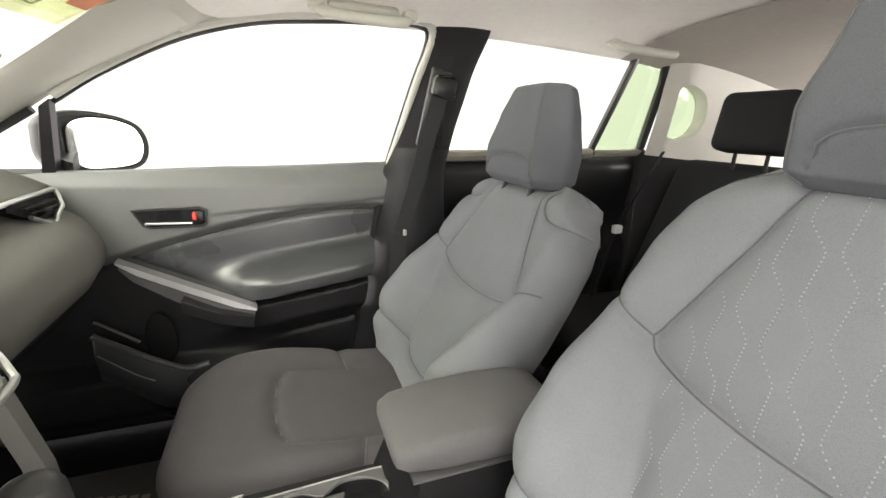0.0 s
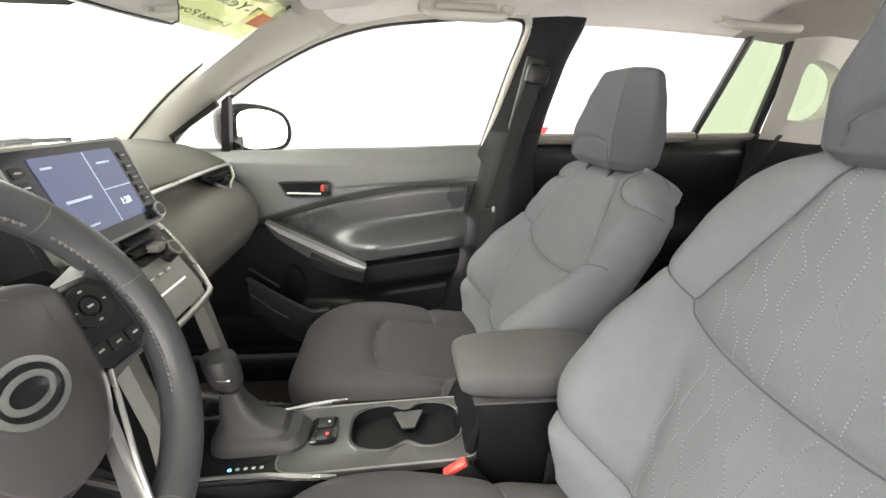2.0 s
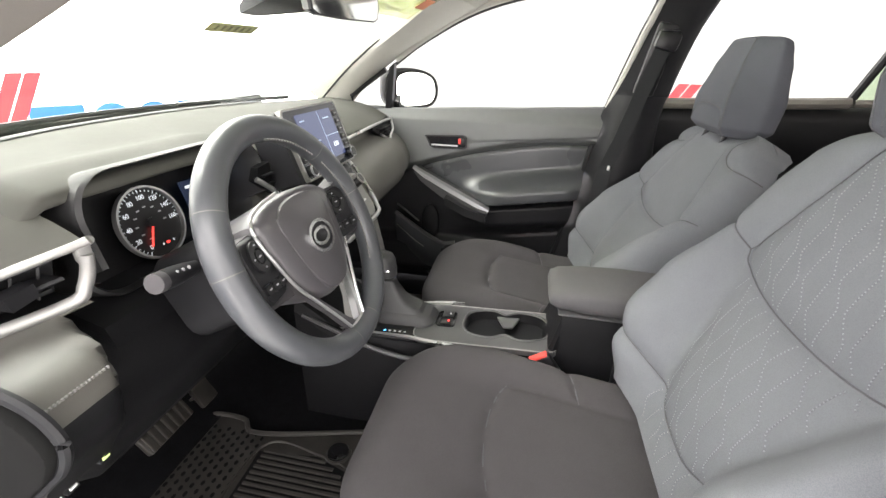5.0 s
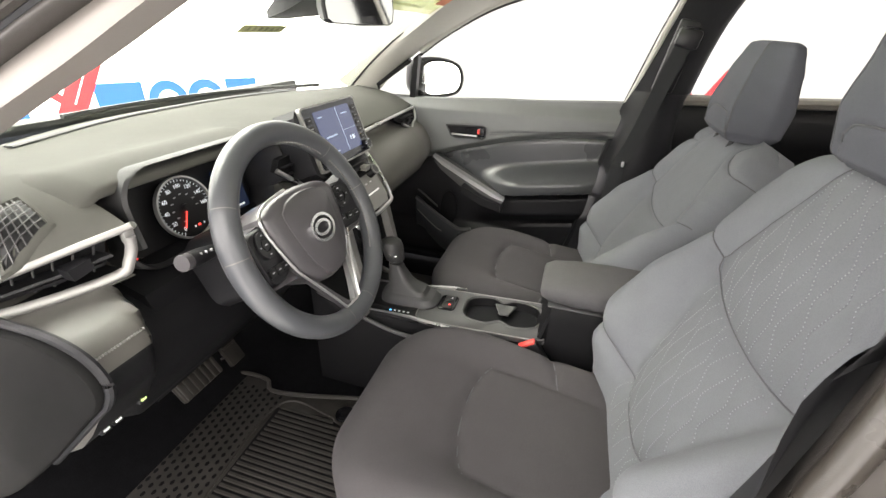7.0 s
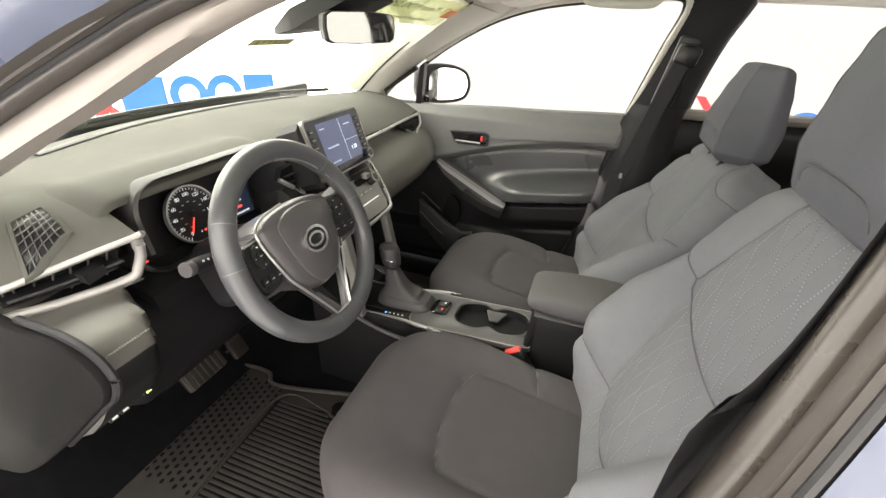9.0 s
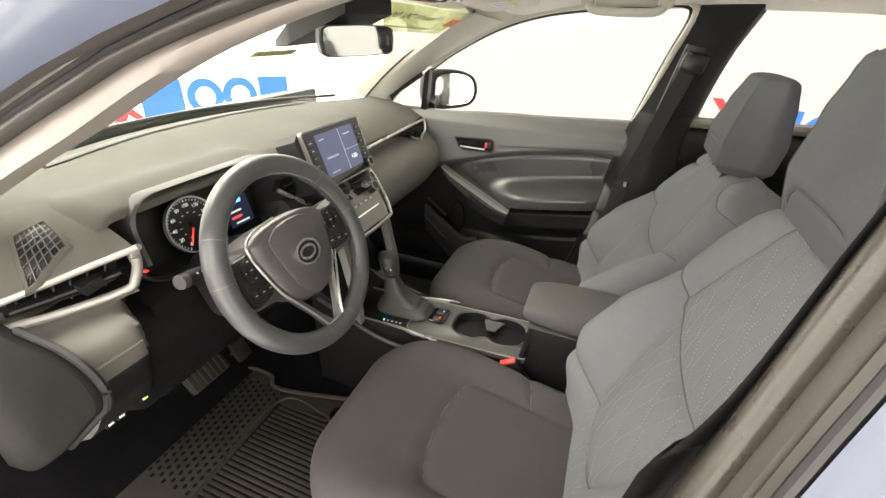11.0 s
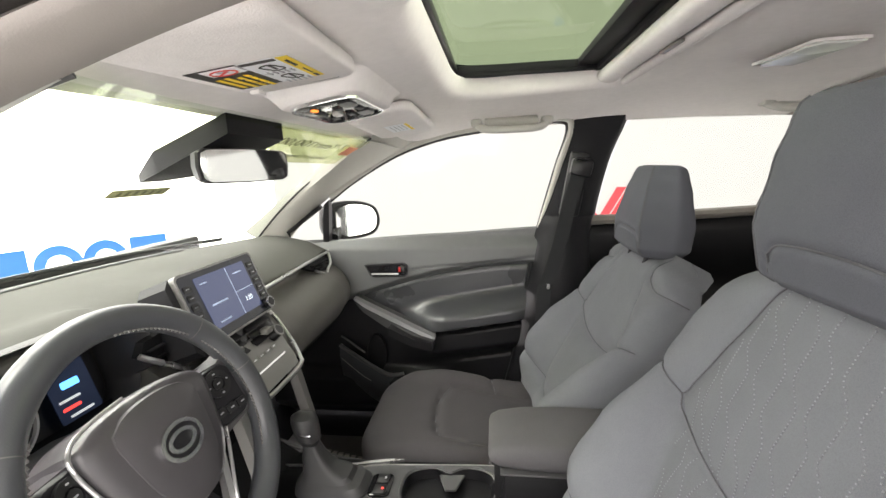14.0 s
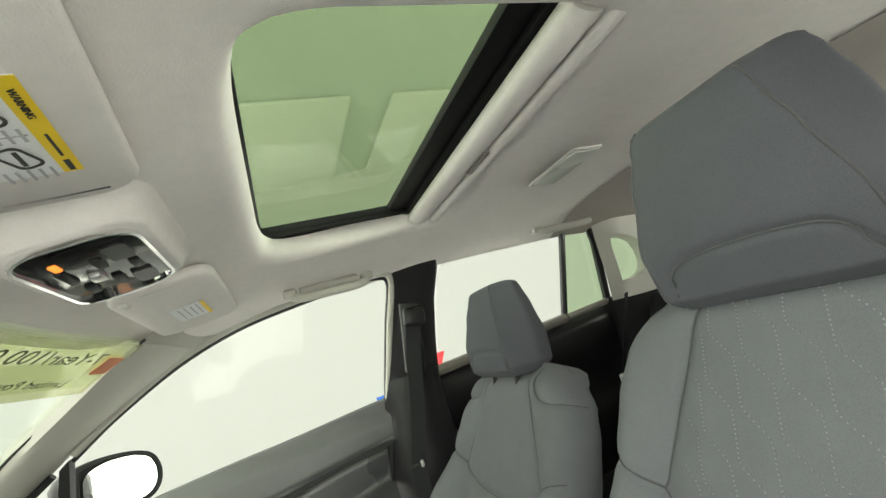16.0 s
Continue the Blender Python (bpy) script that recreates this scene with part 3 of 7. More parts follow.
part("cup", mesh_of(*prism(inner, 0.004, hz @ Matrix.Translation((0, 0, 0.0045)))), M_GLOSS, rel, "black handle recess")
part("lever", mesh_of(*rbox((-0.004, 0.697, 0.963), (0.105, 0.008, 0.006), 0.002)), M_SILVER, rel, "grey metal lever")
part("lock_knob", mesh_of(*rbox((0.066, 0.692, 0.982), (0.022, 0.014, 0.026), 0.004)), M_BLACK, rel)
part("lock_mark", mesh_of(*rbox((0.056, 0.689, 0.983), (0.010, 0.016, 0.020), 0.003)), M_RED, rel, "red lock mark")

# pull strap: a slanted bar with silver inlay
pa, pb = Vector((-0.115, 0.668, 0.868)), Vector((0.185, 0.628, 0.735))
d = (pb - pa).normalized()
pull = part("pull_handle", mesh_of(*loft([[pa + d * s + Vector((0, dy, dz)) for dy, dz in ((0.06, 0.006), (-0.006, 0.004), (-0.008, -w), (0.06, -w - 0.01))] for s, w in ((0.0, 0.01), (0.03, 0.03), (0.15, 0.052), (0.25, 0.05), (0.31, 0.035), (0.328, 0.012))]), sharp=30), M_CONS, door, "dark slanted pull handle")
part("silver_inlay", mesh_of(*loft([[pa + d * s + Vector((0, dy, dz + 0.006)) for dy, dz in ((0.02, 0.004), (-0.010, 0.002), (-0.012, -w), (0.02, -w))] for s, w in ((-0.006, 0.003), (0.04, 0.014), (0.15, 0.016), (0.28, 0.015), (0.335, 0.004))]), sharp=30), M_SILVER, pull, "satin silver inlay")
part("switch_panel", mesh_of(*loft([[(x, 0.60, z), (x, 0.70, z), (x, 0.70, z - 0.03), (x, 0.60, z - 0.03)] for x, z in ((0.02, 0.785), (0.10, 0.745), (0.18, 0.725))])), M_BLACK, door, "black switch pod")
# map pocket lips and speaker
lip = spline([(-0.205, 0.692, 0.676), (-0.191, 0.69, 0.667), (-0.091, 0.665, 0.615), (-0.016, 0.645, 0.583), (0.017, 0.635, 0.580), (0.06, 0.640, 0.585)], 26)
part("pocket_lip", mesh_of(*tube(lip, 0.008, 8)), M_CONS, door, "rounded pocket lip")
part("pocket_panel", mesh_of(*loft([lip, [p + Vector((0.002, -0.012, -0.05)) for p in lip], [p + Vector((0.004, 0.0, -0.13)) for p in lip], [p + Vector((0.01, 0.05, -0.22)) for p in lip]], caps=False, closed=False)), M_DOORL, door, "dark bulging map pocket")
part("pocket_line", mesh_of(*tube(spline([(-0.195, 0.676, 0.626), (-0.114, 0.650, 0.575), (-0.07, 0.640, 0.553)], 12), 0.0018, 6)), M_SILVERD, door)
part("pocket_line", mesh_of(*tube(spline([(-0.205, 0.715, 0.702), (-0.188, 0.712, 0.695), (-0.107, 0.70, 0.641)], 12), 0.004, 6)), M_CONS, door)
part("speaker", mesh_of(*prism(ell(0.078, 0.16), 0.016, axes_at((-0.06, 0.722, 0.635), (1, 0, 0), (0, 0, 1)), 0.005)), M_DULL, door, "black oval speaker grille")

# outside mirror
mir = thing("door_mirror", (-0.17, 0.90, 1.08), "black door mirror with a large glass", "car mirror")
mo = axes_at((-0.200, 0.93, 1.142), (0.60, 0.80, 0.0), (0, 0, 1)) @ Matrix.Diagonal((1.22, 0.92, 1.0, 1.0))
mo_raw = [(-0.10, 0.045), (-0.085, 0.068), (-0.04, 0.082), (0.03, 0.076), (0.085, 0.05), (0.105, 0.0), (0.095, -0.05), (0.06, -0.073), (-0.02, -0.078), (-0.07, -0.07), (-0.10, -0.03)]
mo_out = [(p.x, p.y) for p in spline([(x, y, 0) for x, y in mo_raw] + [(*mo_raw[0], 0)], 45)][:-1]
part("housing", mesh_of(*loft([[mo @ Vector((x * k, y * k, h)) for x, y in mo_out] for h, k in ((-0.085, 0.55), (-0.07, 0.85), (-0.03, 1.10), (0.0, 1.14), (0.012, 1.12), (0.014, 1.0), (0.006, 0.97), (0.004, 0.5))])), M_DULL, mir)
part("mirror_glass", mesh_of(*prism([(x * 0.82 + 0.016, y * 0.90) for x, y in mo_out], 0.003, mo @ Matrix.Translation((0, 0, 0.009)))), M_MIRROR, mir, "bright mirror glass")
part("foot", mesh_of(*loft([[(-0.25, 0.76, 1.06), (-0.20, 0.76, 1.06), (-0.20, 0.76, 1.105), (-0.25, 0.76, 1.125)], [(-0.27, 0.82, 1.07), (-0.22, 0.82, 1.07), (-0.22, 0.82, 1.11), (-0.27, 0.82, 1.12)], [(-0.28, 0.89, 1.09), (-0.23, 0.89, 1.09), (-0.23, 0.89, 1.13), (-0.28, 0.89, 1.13)]])), M_DULL, mir)

# ---- B pillar, belt, rear side ----
B_F = [(0.42, 0.40), (0.48, 0.70), (0.515, 0.90), (0.555, 1.10), (0.595, 1.20), (0.64, 1.35), (0.668, 1.485)]
B_R = [(0.80, 0.40), (0.80, 0.70), (0.775, 0.90), (0.765, 1.10), (0.775, 1.20), (0.80, 1.35), (0.848, 1.492)]


def b_in(x, z, k):
    y = table(z, [(0.4, 0.70), (0.7, 0.70), (0.9, 0.70), (1.1, 0.705), (1.2, 0.69), (1.35, 0.65), (1.49, 0.615)])
    y += 0.04 * (1 - sm(k, 0, 0.2)) * (1 - sm(z, 1.05, 1.15)) + 0.05 * sm(k, 0.85, 1)
    return y - 0.055 * math.sin(math.pi * k) * (1 - 0.55 * sm(z, 1.3, 1.48))


f_, r_ = spline([(x, 0, z) for x, z in B_F], 30), spline([(x, 0, z) for x, z in B_R], 30)


def b_pt(k, j):
    p = f_[j].lerp(r_[j], k)
    return (p.x, b_in(p.x, p.z, k), p.z)


for s, nm, lab in ((1, "right", "dark lower and upper pillar trim with the belt"), (-1, "left", "pillar trim beside the open driver door")):
    ks = lin(0, 1, 14)
    low = grid(lambda k, j: (b_pt(k, j)[0], s * b_pt(k, j)[1], b_pt(k, j)[2]), ks, list(range(0, 19)))
    up = grid(lambda k, j: (b_pt(k, j)[0], s * b_pt(k, j)[1] + 0.004 * s, b_pt(k, j)[2]), ks, list(range(17, 30)))
    solo("pillar_lower_" + nm, mesh_of(*low), M_DASHD, lab, "pillar", kind="structure")
    solo("pillar_upper_" + nm, mesh_of(*up), M_BLACKCLOTH, lab, "pillar", kind="structure")

belt = thing("seat_belt", (0.60, 0.62, 0.9), "dark grey front seat belt on the pillar", "seat belt")
bl = spline([(0.685, 0.60, 1.325), (0.655, 0.615, 1.20), (0.62, 0.62, 1.05), (0.588, 0.615, 0.95), (0.575, 0.60, 0.90), (0.56, 0.60, 0.60)], 30)
part("webbing", mesh_of(*loft([[p + Vector((-0.024, 0, 0)), p + Vector((0.024, 0.004, 0)), p + Vector((0.024, 0.006, 0)), p + Vector((-0.024, 0.002, 0))] for p in bl])), M_BELT, belt)
guide = part("guide", mesh_of(*rbox((0.69, 0.60, 1.335), (0.07, 0.025, 0.055), 0.012, Euler((0, 0.2, 0)).to_matrix())), M_BLACK, belt, "black belt guide")
part("slot", mesh_of(*rbox((0.69, 0.588, 1.362), (0.05, 0.008, 0.006), 0.002)), M_GLOSS, guide)
part("adjuster", mesh_of(*rbox((0.675, 0.628, 1.28), (0.065, 0.02, 0.21), 0.008, Euler((0.12, 0.16, 0)).to_matrix())), M_BLACK, belt, "black height slider")
part("stop_button", mesh_of(*rbox((0.590, 0.598, 0.940), (0.010, 0.010, 0.018), 0.003)), M_SILVER, belt, "metal belt hook")


def belt_side(s):
    # rear door and wheel-arch trim
    def p(u, v):
        x = 0.72 + 0.87 * u
        zt = 1.148 + (1.186 - 1.148) * u
        z = 0.38 + (zt - 0.38) * v
        return (x, s * (0.735 - 0.03 * sm(v, 0.7, 0.85) * (1 - sm(v, 0.94, 1)) - 0.05 * sm(v, 0.35, 0.5) * (1 - sm(v, 0.55, 0.65))), z)
    return grid(p, lin(0, 1, 24), lin(0, 1, 40))


solo("rear_door_trim_right", mesh_of(*belt_side(1)), M_BLACK, "black rear door trim", "car door", kind="structure")
solo("rear_door_trim_left", mesh_of(*belt_side(-1)), M_BLACK, "black rear door trim", "car door", kind="structure")
solo("rear_belt_trim", mesh_of(*merged(tube(side_out([(0.70, 1.148), (1.0, 1.158), (1.29, 1.172)], 1, 0.012), 0.018, 8), tube(side_out([(1.30, 1.172), (1.53, 1.182)], 1, 0.012), 0.012, 8))), M_TRIMGREY, "grey belt line trim", "trim", kind="structure")
solo("rear_window_bar", mesh_of(*tube(side_out([(1.295, 1.172), (1.356, 1.478)], 1, 0.0), 0.013, 8)), M_BLACK, "black rear window bar", "trim", kind="structure")
solo("rear_window_seal", mesh_of(*tube(side_out([(1.515, 1.18), (1.50, 1.42), (1.485, 1.475)], 1, 0.004), 0.016, 8)), M_BLACK, "black quarter window seal", "trim", kind="structure")
# C and D pillar trim, luggage window
LUG = [(1.548, 1.24), (1.535, 1.32), (1.532, 1.405), (1.60, 1.404), (1.66, 1.372), (1.692, 1.31), (1.678, 1.255), (1.615, 1.235)]
for s, nm in ((1, "right"), (-1, "left")):
    lug_o = [(p.x, p.z) for p in spline([(x, 0, z) for x, z in LUG + LUG[:1]], 33)][:-1]
    corners = [(1.505, 1.175), (1.498, 1.30), (1.475, 1.50), (1.63, 1.51), (2.28, 1.49), (2.28, 1.30), (2.28, 1.14), (1.65, 1.165)]
    outer_l = [tuple(corners[i // 4][k] + (corners[(i // 4 + 1) % 8][k] - corners[i // 4][k]) * (i % 4) / 4 for k in (0, 1)) for i in range(32)]
    rr_ = [[Vector((x, s * (side_y(z, x) - 0.03 - 0.04 * sm(x, 1.48, 1.54)), z)) for x, z in o] for o in (outer_l, lug_o)]
    rr_.append([p + Vector((0, s * 0.05, 0)) for p in rr_[1]])
    solo("rear_pillar_" + nm, mesh_of(*loft(rr_, caps=False), sharp=30), M_PILLAR, "pale rear pillar trim with a small window", "pillar", kind="structure")
    gl = solo("window_%d" % (5 if s > 0 else 6), mesh_of(*loft([[p + Vector((0, s * 0.045, 0)) for p in rr_[1]], [p + Vector((0, s * 0.05, 0)) for p in rr_[1]]])), M_GTINT, "small green tinted rear side window", "window", kind="structure")
    gl.visible_shadow = False
    solo("load_side_" + nm, mesh_of(*rbox((1.895, s * 0.70, 0.775), (0.79, 0.06, 0.83), 0.02)), M_BLACKCLOTH, "dark load space side trim", "trim", kind="structure")

# roof edge trim above the doors
solo("roof_edge_right", mesh_of(*loft([[(x, side_y(z) - 0.002, z + 0.006), (x, side_y(z) + 0.03, z + 0.01), (x, 0.66, roof_z(x, 0.64) + 0.05), (x, 0.645, roof_z(x, 0.645) - 0.002)] for x, z in [(0.02, 1.38), (0.10, 1.415), (0.22, 1.45), (0.365, 1.474), (0.52, 1.489), (0.65, 1.494), (0.85, 1.496), (1.02, 1.496), (1.35, 1.486), (1.52, 1.478)]])), M_HEAD, "pale headliner edge above the windows", "trim", kind="structure")

# ---- dashboard ----
dash = thing("dashboard", (-0.4, 0, 0.7), "grey soft-touch dashboard with silver trim", "dashboard")


def dash_profile(y):
    """(x, z) from the windscreen edge over the top to the lower rear edge."""
    far = -0.75 + 0.30 * (abs(y) / 0.72) ** 2.2
    k = sm(y, 0.10, 0.20)          # passenger side
    lft = sm(-y, 0.535, 0.60)       # outer driver side
    top = [(far, 1.108), (far * 0.8 - 0.07, 1.118), (-0.42, 1.118)]
    pas = [(-0.30, 1.100), (-0.222, 1.066), (-0.212, 1.058), (-0.218, 1.050), (-0.240, 1.040), (-0.238, 1.020), (-0.205, 1.008), (-0.165, 0.985), (-0.135, 0.945), (-0.125, 0.90), (-0.14, 0.855), (-0.19, 0.80), (-0.30, 0.74), (-0.60, 0.70)]
    drv = [(-0.33, 1.128), (-0.262, 1.118), (-0.250, 1.108), (-0.262, 1.095), (-0.36, 1.085), (-0.37, 1.02), (-0.345, 0.945), (-0.27, 0.925), (-0.22, 0.90), (-0.20, 0.86), (-0.20, 0.82), (-0.205, 0.78), (-0.28, 0.70), (-0.60, 0.62)]
    out = [(-0.335, 1.100), (-0.285, 1.070), (-0.275, 1.060), (-0.280, 1.052), (-0.300, 1.045), (-0.300, 0.995), (-0.262, 0.982), (-0.20, 0.986), (-0.140, 0.974), (-0.108, 0.950), (-0.102, 0.918), (-0.125, 0.875), (-0.25, 0.75), (-0.60, 0.60)]
    mid = [(-0.31, 1.112), (-0.245, 1.092), (-0.235, 1.080), (-0.24, 1.070), (-0.255, 1.05), (-0.255, 1.02), (-0.245, 1.0), (-0.225, 0.985), (-0.205, 0.945), (-0.195, 0.90), (-0.195, 0.855), (-0.205, 0.80), (-0.30, 0.74), (-0.60, 0.66)]
    km = sm(y, -0.170, -0.140)      # middle, beside the instrument hood
    drv = [(b[0] * (1 - km) + m_[0] * km, b[1] * (1 - km) + m_[1] * km) for b, m_ in zip(drv, mid)]
    pts = []
    for i, (a, b, c) in enumerate(zip(pas, drv, out)):
        p = (a[0] * k + b[0] * (1 - k), a[1] * k + b[1] * (1 - k))
        if i >= 6:
            y0 = (0.548, 0.560, 0.578, 0.595, 0.605, 0.605, 0.605, 0.605)[i - 6]
            lft = sm(-y, y0, y0 + 0.035)
        pts.append((p[0] * (1 - lft) + c[0] * lft, p[1] * (1 - lft) + c[1] * lft))
    return top + pts


def dash_ring(y):
    pr = [Vector((x, y, z)) for x, z in dash_profile(y)]
    sh = 0.06 * sm(abs(y), 0.50, 0.70)
    outp = spline(pr, 52)
    for p in outp:
        if y < 0:
            p.x -= 0.035 * sm(-y, 0.60, 0.72) * sm(p.z, 0.98, 1.04)
        else:
            p.x -= 0.02 * sm(y, 0.55, 0.70)
    return outp


ys = lin(-0.715, -0.50, 22) + lin(-0.49, 0.22, 40) + lin(0.235, 0.70, 30)
pad_me = mesh_of(*loft([dash_ring(y) for y in ys], caps=True, closed=False), sharp=50)
pad_me.materials.append(M_DASH)
pad_me.materials.append(M_DULL)
pad_me.materials.append(M_DASHL)
pad_me.materials.append(M_DASHP)
for f in pad_me.polygons:
    c = f.center
    low = 0.945 if c.y < -0.56 else (0.93 if c.y < 0.12 else 0.84)
    if c.z < low:
        f.material_index = 1
    elif c.y > 0.12 and c.z < 1.046:
        f.material_index = 3
    elif -0.53 < c.y < -0.17 and 1.062 < c.z < 1.104 and c.x < -0.258:
        # recess below the brow lip coloured dull black
        f.material_index = 1
    elif c.y < -0.56 and c.z < 1.008 and c.x > -0.30:
        f.material_index = 2
part("pad", pad_me, M_DASH, dash)

# instrument hood and cluster
cl = part("instrument_panel", mesh_of(*prism(rrect(0.33, 0.145, 0.05, 7), 0.01, axes_at((-0.335, -0.335, 1.015), (0, 1, 0), (-0.28, 0, 0.96)))), M_BLACK, dash, "black instrument cluster")
hood_o = axes_at((-0.30, -0.335, 1.022), (0, 1, 0), (-0.2, 0, 0.98))
rings = []
for z, k in ((-0.03, 1.0), (0.02, 1.02), (0.075, 1.05), (0.085, 1.08), (0.08, 1.11), (0.02, 1.10)):
    rings.append([hood_o @ Vector((x * k, y * k + (0.01 if y > 0 else 0), z - (0.05 if y < -0.03 else 0) * (z > 0))) for x, y in rrect(0.345, 0.155, 0.055, 9)])
part("cluster_hood", mesh_of(*loft(rings, caps=False)), M_HOOD, dash, "dark instrument hood")
dial_o = axes_at((-0.296, -0.369, 1.013), (0, 1, 0), (-0.28, 0, 0.96))
part("dial_ring", mesh_of(*frame_prism(ell(0.122, 0.122, 48), ell(0.115, 0.115, 48), 0.010, dial_o)), M_SILVER, cl, "silver dial ring")
part("dial_face", mesh_of(*prism(ell(0.116, 0.116, 40), 0.003, dial_o)), M_BLACK, cl, "black speedometer face")


def text(body, size, place, material, parent, name="numeral", align="CENTER"):
    cu = bpy.data.curves.new("txt", "FONT")
    cu.body, cu.size, cu.align_x, cu.align_y, cu.extrude = body, size, align, "CENTER", 0.0003
    tmp = bpy.data.objects.new("txt", cu)
    me = bpy.data.meshes.new_from_object(tmp)
    bpy.data.objects.remove(tmp)
    me.transform(place)
    return part(name, me, material, parent)


for i in range(9):
    a = radians(240 - i * 30.5)
    text(str(i * 20), 0.0105, dial_o @ Matrix.Translation((0.0425 * math.cos(a), 0.0425 * math.sin(a), 0.0045)), M_DIALPR, cl)
ticks = []
for i in range(33):
    a = radians(240 - i * 30.5 / 4)
    L = 0.006 if i % 4 == 0 else 0.003
    ticks.append(rbox((0, 0, 0), (L, 0.0008, 0.001), 0))
    m = dial_o @ Matrix.Rotation(a, 4, "Z") @ Matrix.Translation((0.053, 0, 0.004))
    ticks[-1] = ([m @ v for v in ticks[-1][0]], ticks[-1][1])
part("tick_marks", mesh_of(*merged(*ticks)), M_DIALPR, cl)
nd = rbox((0.019, 0, 0), (0.044, 0.0018, 0.002), 0)
m = dial_o @ Matrix.Rotation(radians(240), 4, "Z") @ Matrix.Translation((0, 0, 0.007))
part("needle", mesh_of([m @ v for v in nd[0]], nd[1]), M_REDGLOW, cl, "red needle")
for i in range(9):
    a = radians(240 - i * 30.5)
    part("inner_mark", mesh_of(*prism(rrect(0.006, 0.0022, 0.0005), 0.0006, dial_o @ Matrix.Translation((0.027 * math.cos(a), 0.027 * math.sin(a), 0.0035)))), M_LABELG, cl)
for x, w, mm in ((-0.004, 0.003, M_DIALPR), (0.006, 0.006, M_REDGLOW), (0.018, 0.003, M_DIALPR)):
    part("fuel_mark", mesh_of(*prism(rrect(w, 0.004, 0.0008), 0.0006, dial_o @ Matrix.Translation((x + 0.006, -0.040 + 0.0004 * abs(x), 0.0035)))), mm, cl)
part("needle_hub", mesh_of(*prism(ell(0.016, 0.016), 0.008, dial_o @ Matrix.Translation((0, 0, 0.003)))), M_BLACK, cl)
mid_o = axes_at((-0.302, -0.240, 1.008), (0, 1, 0), (-0.28, 0, 0.96))
M_MID = glow("cluster_screen", (0.008, 0.014, 0.035), 0.5)
part("display", mesh_of(*prism(rrect(0.070, 0.095, 0.004), 0.002, mid_o)), M_MID, cl, "small dark blue cluster display")
for (x, y, w, h, mm) in ((-0.015, 0.035, 0.02, 0.005, M_DIALPR), (0.0, 0.012, 0.03, 0.012, M_BLUEGLOW), (-0.01, -0.012, 0.035, 0.004, M_DIALPR), (-0.012, -0.026, 0.03, 0.005, M_REDGLOW), (0.0, -0.04, 0.04, 0.004, M_DIALPR)):
    part("display_bar", mesh_of(*prism(rrect(w, h, min(w, h) * 0.2), 0.001, mid_o @ Matrix.Translation((x, y, 0.002)))), mm, cl)
for (y, z, mm) in ((-0.448, 0.978, M_REDGLOW), (-0.470, 0.955, M_DIALPR), (-0.476, 0.950, M_REDGLOW), (-0.345, 0.965, M_REDGLOW), (-0.31, 0.962, M_ORANGE)):
    part("warning_lamp", mesh_of(*rbox((-0.318, y, z), (0.003, 0.010, 0.007), 0.001)), mm, cl)

# silver line and passenger vent
part("silver_line", mesh_of(*tube(spline([(-0.203, 0.145, 1.050), (-0.204, 0.30, 1.054), (-0.206, 0.46, 1.057), (-0.209, 0.60, 1.058), (-0.212, 0.672, 1.057)], 24), 0.0052, 8)), M_SILVER, dash, "satin silver dash line")
CH = [(-0.207, 0.480, 1.040), (-0.192, 0.587, 0.994), (-0.196, 0.655, 1.020), (-0.210, 0.670, 1.054)]
pv = part("passenger_vent", mesh_of(*loft([[Vector(p) + Vector((dx, 0, 0)) for p in CH + [(-0.208, 0.56, 1.056), (-0.206, 0.48, 1.055)]] for dx in (-0.03, -0.006)])), M_DULL, dash, "black air vent")
part("vent_frame", mesh_of(*tube([Vector(CH[0]).lerp(Vector(CH[1]), t) for t in (0.45, 0.7, 0.96)] + [Vector((-0.190, 0.594, 0.993)), Vector((-0.191, 0.606, 0.997))] + [Vector(CH[1]).lerp(Vector(CH[2]), t) for t in (0.45, 0.75, 0.98)] + [Vector((-0.199, 0.660, 1.027)), Vector((-0.204, 0.666, 1.042)), Vector(CH[3])], 0.0048, 8)), M_SILVER, pv, "silver chevron frame")
for i in range(3):
    part("slat", mesh_of(*rbox((-0.204, 0.592 - 0.012 * i, 1.016 + 0.012 * i), (0.018, 0.10 + 0.012 * i, 0.003), 0.001)), M_DASHD, pv)
part("tab", mesh_of(*rbox((-0.196, 0.575, 1.026), (0.016, 0.030, 0.012), 0.003)), M_DASHD, pv)

# screen
SO = axes_at((-0.172, 0.004, 1.094), (0, 1, 0), (-0.34, 0, 0.94))
scr = part("screen_housing", mesh_of(*loft([[SO @ Vector((x * k, y * k, z)) for x, y in rrect(0.250, 0.150, 0.012)] for z, k in ((-0.05, 0.75), (-0.02, 0.98), (0.0, 1.0), (0.008, 0.995), (0.011, 0.97))])), M_DASHD, dash, "dark infotainment screen housing")
part("bezel", mesh_of(*frame_prism(rrect(0.252, 0.152, 0.012), rrect(0.243, 0.143, 0.010), 0.013, SO)), M_SILVERD, scr, "grey metal bezel")
M_SCR = bpy.data.materials.new("lit_screen")
M_SCR.use_nodes = True
_b = M_SCR.node_tree.nodes["Principled BSDF"]
_b.inputs["Base Color"].default_value = (0.02, 0.02, 0.03, 1)
_b.inputs["Roughness"].default_value = 0.10
_b.inputs["Specular IOR Level"].default_value = 0.9
_b.inputs["Emission Color"].default_value = (0.036, 0.050, 0.115, 1)
_b.inputs["Emission Strength"].default_value = 1.0
